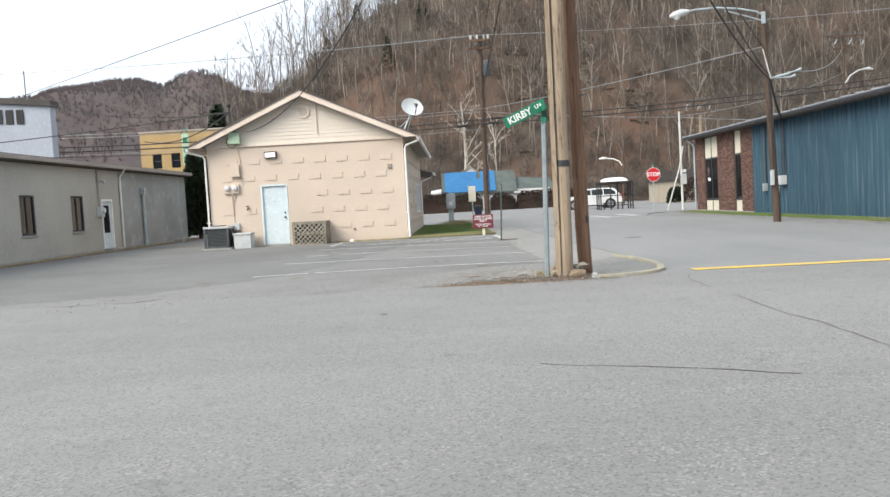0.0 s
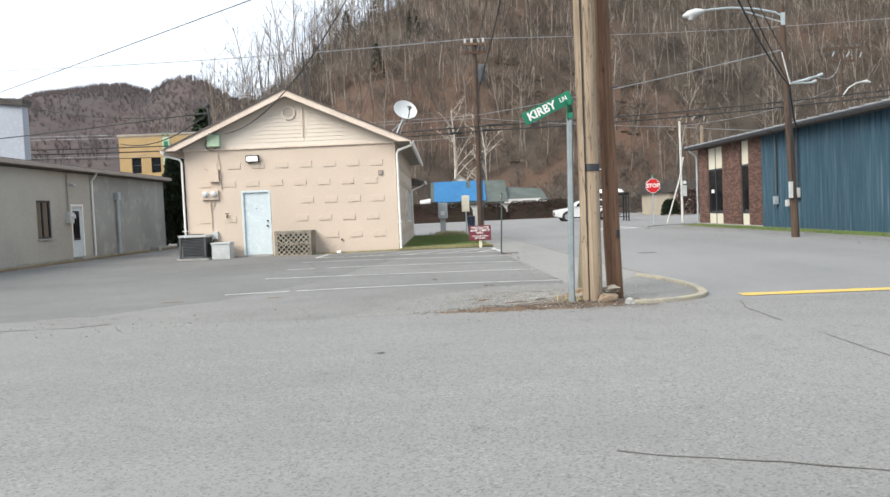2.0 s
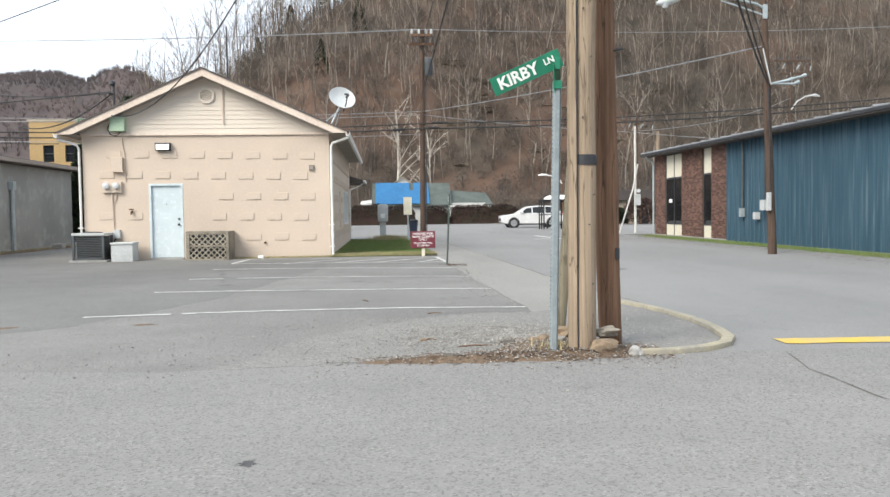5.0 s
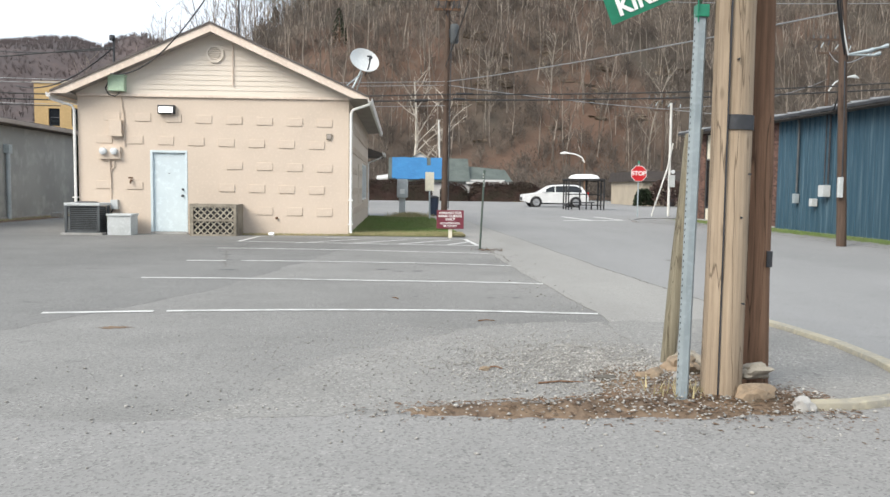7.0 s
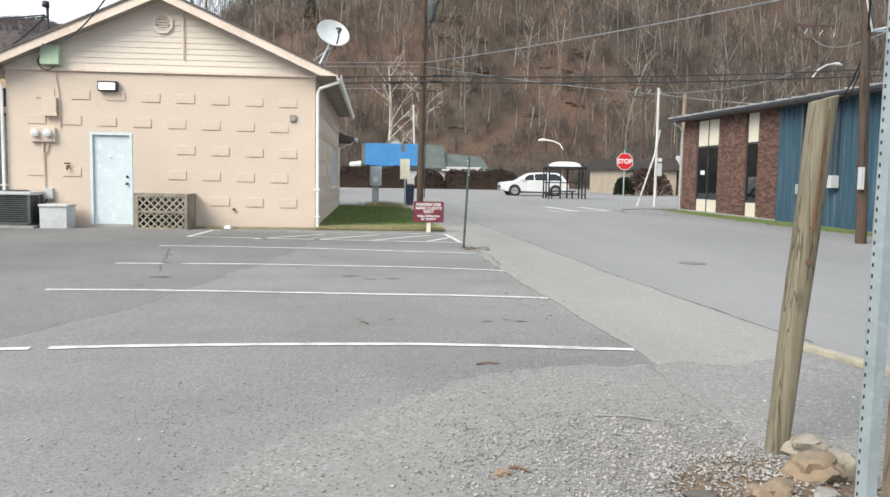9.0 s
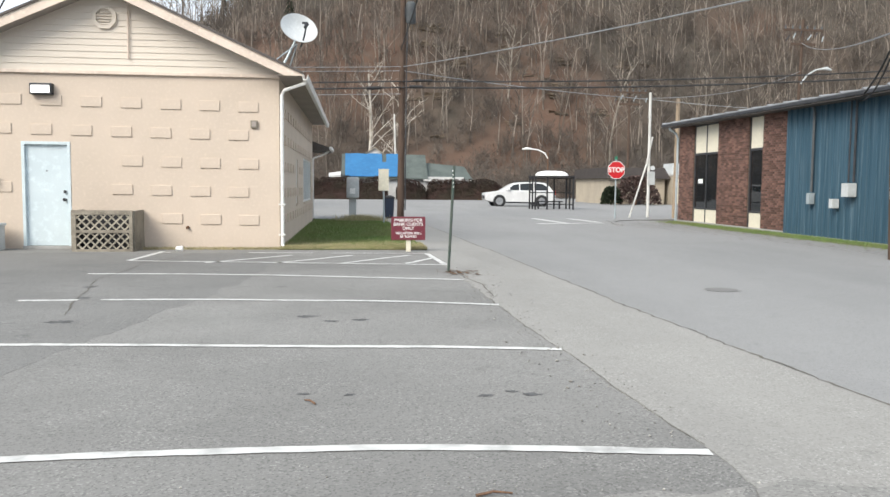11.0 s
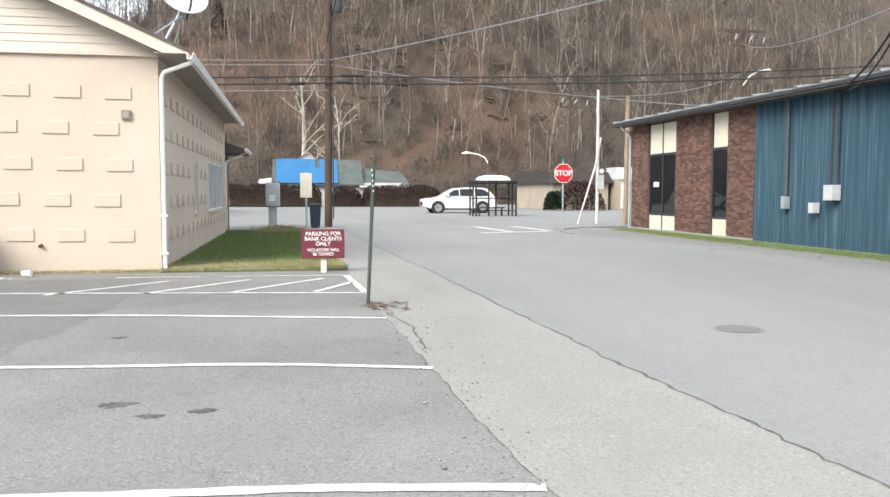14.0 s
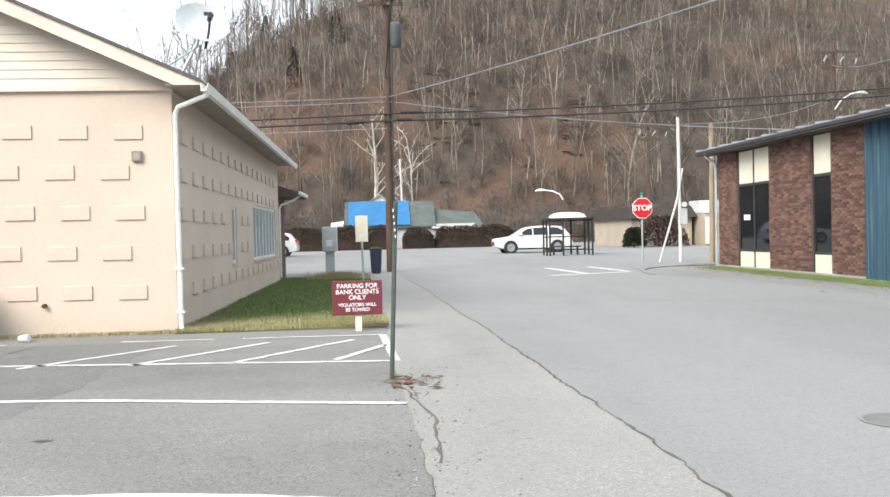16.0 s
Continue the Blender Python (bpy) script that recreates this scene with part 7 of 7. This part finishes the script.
na = len(rs_)
for i in range(len(azs) - 1):
    for j in range(na - 1):
        a = i * na + j
        mt_ += [(a, a + na, a + na + 1), (a, a + na + 1, a + 1)]
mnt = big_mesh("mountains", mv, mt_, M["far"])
smooth(mnt, 180)
tagged(mnt, "distant wooded mountains in brown winter colour, tinted for haze", "mountains", kind="structure")


# bare woods on the far mountains, each tree a small fan of slivers
rng = np.random.default_rng(91)
V, Tt = [], []
for i in range(5200):
    az = rng.uniform(-38, -7)
    r = 905 - 300 * rng.random() ** 1.7
    x, y = 1.7 + r * math.sin(radians(az)), -28 + r * math.cos(radians(az))
    el = np.interp(az, [s_[0] for s_ in SKY], [s_[1] for s_ in SKY])
    k = np.interp(r, rs_, prf)
    z = 900 * math.tan(radians(el - 0.85)) * k + 13 * wob(x, y, 0.012) * (1 if k < 0.95 else 0.08) * min(1, k * 3)
    h = rng.uniform(4, 7.5)
    for j in range(9):
        a, t = rng.uniform(0, 6.283), rng.uniform(0.15, 0.6)
        sp = rng.uniform(0.8, 3.2)
        dx, dy = math.cos(a) * sp, math.sin(a) * sp
        w = 0.24
        n = len(V)
        V += [(x - w, y, z - 2 + h * t), (x + w, y, z - 2 + h * t), (x + dx, y + dy, z - 1 + h * rng.uniform(0.75, 1.1))]
        Tt.append((n, n + 1, n + 2))
    n = len(V)
    V += [(x - 0.22, y, z - 3), (x + 0.22, y, z - 3), (x, y, z + h)]
    Tt.append((n, n + 1, n + 2))
tagged(big_mesh("far_woods", V, Tt, M["farwood"]), "bare winter woods covering the far mountains, tinted for haze", "woods", kind="stuff")


def branches(rng, height, spread, levels, kids, tilt, r0, twist=0.35, start=0.35):
    """Segments (p0, p1, r0, r1) of a bare tree."""
    seg = []

    def grow(p, d, length, r, lev):
        n = 4 if lev == 0 else 2 if lev < levels else 1
        pts = [p]
        for i in range(n):
            d = d + Vector(rng.uniform(-1, 1, 3)) * twist * (0.25 if lev == 0 else 0.5)
            d.z += 0.10 * lev
            d.normalize()
            q_ = pts[-1] + d * (length / n)
            ra, rb = r * (1 - 0.62 * i / n), r * (1 - 0.62 * (i + 1) / n)
            seg.append((pts[-1], q_, ra, rb, lev))
            pts.append(q_)
        if lev < levels:
            m = kids[lev]
            for k in range(m):
                t = start + (1 - start) * (k + rng.uniform(0.1, 0.9)) / m if lev == 0 else rng.uniform(0.25, 1.0)
                f_ = t * n
                i = min(n - 1, int(f_))
                base = pts[i].lerp(pts[i + 1], f_ - i)
                a = rng.uniform(0, 6.283)
                side = Vector((math.cos(a), math.sin(a), 0))
                nd = (d * math.cos(tilt) + side * math.sin(tilt) * rng.uniform(0.7, 1.3)).normalized()
                grow(base, nd, length * spread * rng.uniform(0.6, 1.1) * (1.15 - 0.55 * t if lev == 0 else 0.85), r * (0.34 if lev == 0 else 0.5) * (1.1 - 0.5 * t), lev + 1)

    grow(Vector((0, 0, 0)), Vector((0, 0, 1)), height, r0, 0)
    return seg


def seg_arrays(seg, sides=3, rmin=0.0):
    """Branch prisms; sides 1: a single tapered sliver for fine twigs."""
    V, Tt = [], []
    k = 0
    for i_, (p0, p1, ra, rb, lev) in enumerate(seg):
        d = (p1 - p0).normalized()
        u = d.cross(Vector((0.3, 0.9, 0.2)) if i_ % 2 else Vector((0.9, -0.3, 0.2))).normalized()
        w = d.cross(u)
        if sides == 1:
            r = max(ra, rmin)
            V += [p0 - u * r, p0 + u * r, p1]
            Tt.append((k, k + 1, k + 2))
            k += 3
            continue
        for p, r in ((p0, max(ra, rmin)), (p1, max(rb, rmin))):
            for i in range(sides):
                a = 2 * math.pi * i / sides
                V.append(p + (u * math.cos(a) + w * math.sin(a)) * r)
        for i in range(sides):
            j = (i + 1) % sides
            Tt += [(k + i, k + j, k + sides + j), (k + i, k + sides + j, k + sides + i)]
        k += 2 * sides
    return np.array([tuple(v) for v in V]), np.array(Tt)


rng = np.random.default_rng(5)
KINDS = []
for i in range(8):
    sg = branches(rng, rng.uniform(11, 16), 0.33, 3, (10, 5, 4), radians(40), 0.115, twist=0.36, start=0.34)
    tr = [s_ for s_ in sg if s_[4] <= 1]
    tw = [s_ for s_ in sg if s_[4] > 1]
    KINDS.append((seg_arrays(tr, 3, 0.028), seg_arrays(tw, 1, 0.020)))


def forest(name, spots, material, which, label):
    """Many far trees joined into one mesh."""
    V, Tt, k = [], [], 0
    for (x, y, z, s, a, kind, lx, ly) in spots:
        v, t = KINDS[kind][which]
        c, sn = math.cos(a), math.sin(a)
        P = np.stack([(v[:, 0] * c - v[:, 1] * sn) * s + v[:, 2] * s * lx + x, (v[:, 0] * sn + v[:, 1] * c) * s + v[:, 2] * s * ly + y, v[:, 2] * s + z - 0.3], 1)
        V.append(P)
        Tt.append(t + k)
        k += len(v)
    ob = big_mesh(name, np.concatenate(V), np.concatenate(Tt), material)
    return tagged(ob, label, "woods", kind="stuff")


spots = []
rng = np.random.default_rng(8)
while len(spots) < 2500:
    x, y = rng.uniform(-115, 135), rng.uniform(86, 285)
    # keep to what the valley can see
    if abs(x - 8) > 0.62 * (y + 28) + 6:
        continue
    h = hill_height(x, y)
    if h < 1.5 or rng.random() > (1.0 if y < 190 else 0.62):
        continue
    # the western shoulder is thinly wooded
    if x < 4 and y > 135 and rng.random() > 0.5:
        continue
    spots.append((x, y, h, rng.uniform(0.55, 1.2) * (1.35 if x < -12 and y > 150 else 1.0), rng.uniform(0, 6.28), int(rng.integers(0, 8)), rng.normal(0, 0.04), rng.normal(0, 0.04)))
forest("woods", spots, M["trunk"], 0, "bare grey trunks of winter woods on the hillside")
forest("wood_twigs", spots, M["twig"], 1, "fine brown twigs of bare winter woods")

# brush along the foot of the hill
rng = np.random.default_rng(21)
KB = []
for i in range(4):
    sg = []
    for k in range(9):
        s2 = branches(rng, rng.uniform(1.6, 3.0), 0.5, 2, (6, 4), radians(38), 0.03, start=0.2)
        a, tl = rng.uniform(0, 6.28), rng.uniform(0.1, 0.6)
        rot = Matrix.Rotation(a, 3, "Z") @ Matrix.Rotation(tl, 3, "X")
        off = Vector((rng.uniform(-0.6, 0.6), rng.uniform(-0.6, 0.6), 0))
        sg += [(rot @ p0 + off, rot @ p1 + off, ra, rb, lv) for p0, p1, ra, rb, lv in s2]
    KB.append(seg_arrays(sg, 1, 0.022))
V, Tt, k = [], [], 0
for i in range(2700):
    x, y = rng.uniform(-70, 95), 72 + 105 * rng.random() ** 1.7
    if y < 82 and -4 < x < 14:
        continue
    z = hill_height(x, y)
    v, t = KB[int(rng.integers(0, 4))]
    s = rng.uniform(0.7, 1.6)
    a = rng.uniform(0, 6.28)
    c, sn = math.cos(a), math.sin(a)
    V.append(np.stack([(v[:, 0] * c - v[:, 1] * sn) * s + x, (v[:, 0] * sn + v[:, 1] * c) * s + y, v[:, 2] * s + z - 0.1], 1))
    Tt.append(t + k)
    k += len(v)
tagged(big_mesh("brush", np.concatenate(V), np.concatenate(Tt), M["thicket"]), "tangled grey-brown winter brush at the hill foot", "brush", kind="stuff")

# rock outcrops
rr = random.Random(77)
for i in range(30):
    x, y = rr.uniform(10, 50), rr.uniform(98, 122)
    sx, sz = rr.uniform(0.6, 1.9), rr.uniform(0.5, 0.9)
    z = hill_height(x, y)
    lg = B((x, y, z - sz))
    top = z - sz * 0.7
    for layer in range(rr.randint(2, 4)):
        th_ = sz * rr.uniform(0.35, 0.7)
        bm = bmesh.new()
        bmesh.ops.create_cube(bm, size=1.0)
        bmesh.ops.subdivide_edges(bm, edges=bm.edges[:], cuts=4, use_grid_fill=True)
        ox, oy, wx = rr.uniform(-0.5, 0.5), 0.6 + layer * 0.75 * sz, sx * rr.uniform(1.2, 2.6)
        for v in bm.verts:
            c = v.co.copy()
            kk = 1 + 0.35 * noise.noise(c * 3.1 + Vector((i * 5.1, layer * 3.3, 0)))
            v.co = Vector((x + ox + c.x * wx * kk, y + oy + c.y * 2.4 * kk, top + th_ * (c.z + 0.5) + 0.12 * noise.noise(c * 6 + Vector((i, layer, 0)))))
        lg.take(bm)
        top += th_ * 0.9
    smooth(solo("rock_outcrop", lg, M["rock"], "layered grey-tan rock ledge on the hillside", "rock", group="rock outcrops"), 25)


def needle_tree(name, x, y, z, h, r, material, label, seed, count=2600, column=False, droop=0.4):
    """Evergreen: trunk and many small needle sprays."""
    th = thing(name, label, "tree", (x, y, z))
    part("trunk", B((x, y, z)).tube([(x, y, z), (x, y, z + h * 0.95)], [0.05 * h * 0.35 + 0.03, 0.02], 8), M["polebrown"], th)
    rg_ = np.random.default_rng(seed)
    V, Tt = [], []
    for i in range(count):
        t = rg_.random() ** 0.8
        rad = r * ((1 - t) ** (0.35 if column else 0.9)) * (0.35 + 0.65 * math.sqrt(rg_.random()))
        a = rg_.uniform(0, 6.283)
        c = np.array([math.cos(a) * rad, math.sin(a) * rad, h * (0.03 + 0.97 * t)])
        d = np.array([math.cos(a), math.sin(a), (0.9 if column else -droop)]) + rg_.normal(0, 0.35, 3)
        d /= np.linalg.norm(d)
        s = (0.16 + 0.03 * h) * rg_.uniform(0.6, 1.2)
        w = np.cross(d, rg_.normal(0, 1, 3))
        w = w / np.linalg.norm(w) * s * 0.32
        k_ = len(V)
        V += [c - w * 0.6, c + w * 0.6, c + d * s * 0.7 + w, c + d * s, c + d * s * 0.7 - w]
        Tt += [(k_, k_ + 1, k_ + 2), (k_, k_ + 2, k_ + 4), (k_ + 4, k_ + 2, k_ + 3)]
    cr = big_mesh("crown", V, Tt, material)
    cr.parent = th
    return th


needle_tree("arborvitae", -11.75, 14.4, 0, 4.3, 0.72, M["evergreen"], "tall narrow dark green arborvitae between two buildings", 1, 3800, True)
needle_tree("arborvitae", -12.1, 16.0, 0, 4.3, 0.8, M["evergreen"], "dark green arborvitae behind the block building", 2, 3000, True)
rng = np.random.default_rng(31)
for i, (x, y, h) in enumerate(((-56, 200, 14), (-14, 205, 9), (-20, 175, 8), (2, 165, 8), (8, 175, 9), (-3, 140, 7), (24, 180, 8), (-30, 190, 8), (14, 150, 7), (40, 190, 8), (-9, 120, 6))):
    needle_tree("pine_tree", x, y, hill_height(x, y) - 0.2, h, h * 0.26, M["evergreen"], "dark evergreen among bare hillside trees", 40 + i, 700)
needle_tree("pine_tree", -20.0, 48, 0, 11.4, 2.4, M["evergreen"], "dark evergreen rising behind the yellow building", 60, 1800)
needle_tree("bush", 20.9, 43.6, 0, 1.3, 0.8, M["evergreen"], "rounded dark green bush before the tan shop", 61, 1800, True)
needle_tree("bush", 22.9, 43.8, 0, 2.1, 1.9, M["shrub"], "purple-brown winter bush before the tan shop", 62, 2000, True)


# pale sycamores near the street
def bare_tree(x, y, h, seed, material, label, r0=0.2, lean=(0, 0)):
    th = thing("tree", label, "tree", (x, y, hill_height(x, y) if y > 80 else 0), group="bare street trees")
    rg_ = np.random.default_rng(seed)
    sg = branches(rg_, h, 0.42, 3, (12, 7, 5), radians(46), r0, twist=0.5, start=0.25)
    sg = [(p0 + Vector((lean[0] * p0.z, lean[1] * p0.z, 0)), p1 + Vector((lean[0] * p1.z, lean[1] * p1.z, 0)), a, b_, lv) for p0, p1, a, b_, lv in sg]
    for nm, lo, hi, sd, rm in (("trunk", 0, 1, 7, 0.03), ("crown", 2, 3, 1, 0.02)):
        v, t = seg_arrays([s_ for s_ in sg if lo <= s_[4] <= hi], sd, rm)
        ob = big_mesh(nm, v, t, material)
        smooth(ob, 60)
        ob.parent = th
    return th


SY = "pale-barked bare sycamore with a spreading crown"
for i, (x, y, h, r) in enumerate(((3.2, 74, 13.5, 0.22), (7.5, 80, 12, 0.13), (24, 104, 10, 0.15), (36, 92, 14, 0.15), (50, 95, 13, 0.14), (14, 100, 10, 0.11))):
    bare_tree(x, y, h, 70 + i, M["palebark"] if i > 1 else M["sycamore"], "grey-tan bare tree at the hill foot" if i > 1 else SY, r, (0.02 * (i % 3 - 1), 0))


# hedges in front of the house
def hedge_run(x0, x1, y0, y1, h, seed, material, label):
    rg_ = np.random.default_rng(seed)
    n = int((x1 - x0) * 1500)
    V, Tt = [], []
    for i in range(n):
        x = rg_.uniform(x0, x1)
        top = h * (0.86 + 0.16 * noise.noise(Vector((x * 0.7, seed, 0))) + 0.06 * noise.noise(Vector((x * 3, seed, 2))))
        edge = min(1, (x - x0) / 0.7, (x1 - x) / 0.7)
        top *= 0.55 + 0.45 * max(0, edge) ** 0.5
        y, z = y0 + (y1 - y0) * rg_.random() ** 1.5, top * rg_.random() ** 0.75
        c = np.array([x - x0, y - y0, z])
        d = rg_.normal(0, 1, 3)
        d /= np.linalg.norm(d)
        w = np.cross(d, rg_.normal(0, 1, 3))
        w /= np.linalg.norm(w)
        s = rg_.uniform(0.05, 0.12)
        k_ = len(V)
        V += [c - d * s, c + w * s * 0.6, c + d * s]
        Tt.append((k_, k_ + 1, k_ + 2))
    nseg = int((x1 - x0) / 0.3)
    for i in range(nseg + 1):
        x = x0 + (x1 - x0) * i / nseg
        top = h * 0.78 * (0.86 + 0.16 * noise.noise(Vector((x * 0.7, seed, 0)))) * (0.5 + 0.5 * max(0, min(1, (x - x0) / 0.7, (x1 - x) / 0.7)) ** 0.5)
        k_ = len(V)
        V += [np.array([x - x0, 0.12, -0.02]), np.array([x - x0, 0.2, top]), np.array([x - x0, y1 - y0 - 0.15, top]), np.array([x - x0, y1 - y0 - 0.1, -0.02])]
        if i:
            for a in range(3):
                Tt += [(k_ - 4 + a, k_ + a, k_ + a + 1), (k_ - 4 + a, k_ + a + 1, k_ - 3 + a)]
    ob = big_mesh("hedge", V, Tt, material)
    ob.location = (x0, y0, 0)
    return tagged(ob, label, "hedge", group="hedges before the house")


hedge_run(-8.0, 4.6, 60.0, 61.6, 2.35, 1, M["hedge"], "reddish-brown clipped winter hedge before the house")
hedge_run(5.4, 8.2, 60.0, 61.6, 2.1, 2, M["hedge"], "rounded brown winter hedge beside a gap")
hedge_run(8.3, 15.5, 60.2, 61.8, 2.25, 3, M["hedge"], "reddish-brown clipped winter hedge beside the lane")

# grass beside the peach building and along the shed
gp = [(0.02, -0.32), (3.0, -0.36), (2.75, 11.5), (2.3, 12.9), (1.6, 14.2), (0.1, 13.6)]
sheet("lawn", gp, 0.028, M["turf"], "small green lawn strip beside the peach building", "lawn")


def blades(name, count, fn, h, material, label, seed):
    rg_ = np.random.default_rng(seed)
    V, Tt = [], []
    for i in range(count):
        x, y, z, k = fn(rg_)
        a = rg_.uniform(0, 6.283)
        hh = h * rg_.uniform(0.5, 1.3) * k
        lx, ly = rg_.normal(0, 0.35, 2) * hh
        c, s = math.cos(a) * 0.006, math.sin(a) * 0.006
        j = len(V)
        V += [(x - c, y - s, z), (x + c, y + s, z), (x + lx, y + ly, z + hh)]
        Tt.append((j, j + 1, j + 2))
    return tagged(big_mesh(name, V, Tt, material), label, "grass", kind="stuff")


def lawn_spot(r):
    y = -0.3 + 14 * r.random()
    xm = 2.95 - 0.02 * y if y < 11.5 else max(0.2, 2.75 - (y - 11.5) * 0.45)
    return r.uniform(0.02, xm), y, 0.027, 1.0


blades("grass", 42000, lawn_spot, 0.05, M["grass"], "short green winter grass", 1)
blades("dry_grass", 20000, lambda r: (r.uniform(0.02, 3.02), -0.34 + abs(r.normal(0, 0.75)), 0.025, 1.0), 0.05, M["drygrass"], "straw-coloured grass at the lawn edge", 2)
blades("dry_grass", 4600, lambda r: (r.uniform(-3.4, 0.1), -0.06 - abs(r.normal(0, 0.10)), 0.0, 1.0), 0.05, M["drygrass"], "straw-coloured weeds at the wall foot", 3)
blades("grass", 26000, lambda r: (13.93 - abs(r.normal(0, 0.38)), r.uniform(-13, 13.4), 0.015, 1.0), 0.06, M["grass"], "sparse grass along the foot of the shed", 4)
blades("dry_grass", 3000, lambda r: (1.7 + r.normal(0, 0.35), 12.9 + r.normal(0, 0.35), 0.02, 2.4), 0.09, M["drygrass"], "tuft of tall dry grass by the drop box", 5)
blades("dry_grass", 9000, lambda r: (-11.75 + r.normal(0, 0.2), r.uniform(-15, 13), 0.0, 1.2), 0.06, M["drygrass"], "dry weeds along the block building", 6)
blades("dry_grass", 90, lambda r: (3.0 + r.normal(0, 0.10), -16.62 + r.normal(0, 0.08), 0.05, 1.0), 0.08, M["drygrass"], "dry weeds at the foot of the poles", 7)

# ---------------------------------------------------------------- bricks of the shed corner
brick_me = B((0, 0, 0)).box(-0.012, 0.03, -0.097, 0.097, -0.029, 0.029).mesh("brick")
brick_me.materials.append(M["brick"])
half_me = B((0, 0, 0)).box(-0.012, 0.03, -0.046, 0.046, -0.029, 0.029).mesh("brick_half")
half_me.materials.append(M["brick"])
rows = int((HZ - 0.12) / 0.0667)
count = 0
rest = B((14, 0, 0))
rnd = random.Random(4)
for (ya, yb) in ((YB, PB[0]), (PB[1], PA[0]), (PA[1], Y1)):
    for r_ in range(rows):
        z = 0.14 + r_ * 0.0667
        y = ya + 0.004 + (0.0 if r_ % 2 else -0.102)
        while y < yb - 0.02:
            y0, y1 = max(y, ya), min(y + 0.194, yb)
            if y1 - y0 > 0.012:
                px = HX + rnd.uniform(-0.004, 0.004)
                full = y1 - y0 > 0.19
                if ya == YB and count < 300 and full:
                    ob = new("brick", brick_me)
                    ob.location = (px - 14, (y0 + y1) / 2, z)
                    ob.parent = S
                    count += 1
                else:
                    x0, x1 = px - 0.012, px + 0.03
                    vs = [(x, yy, zz) for x in (x0, x1) for yy in (y0, y1) for zz in (z - 0.029, z + 0.029)]
                    rest.add(vs, [(0, 1, 3, 2), (0, 4, 5, 1), (2, 3, 7, 6), (0, 2, 6, 4), (1, 5, 7, 3)])
            y += 0.204
ob = part("brickwork", rest, M["brick"], S, "dark red brickwork in running bond")
tagged(ob, kind="stuff")
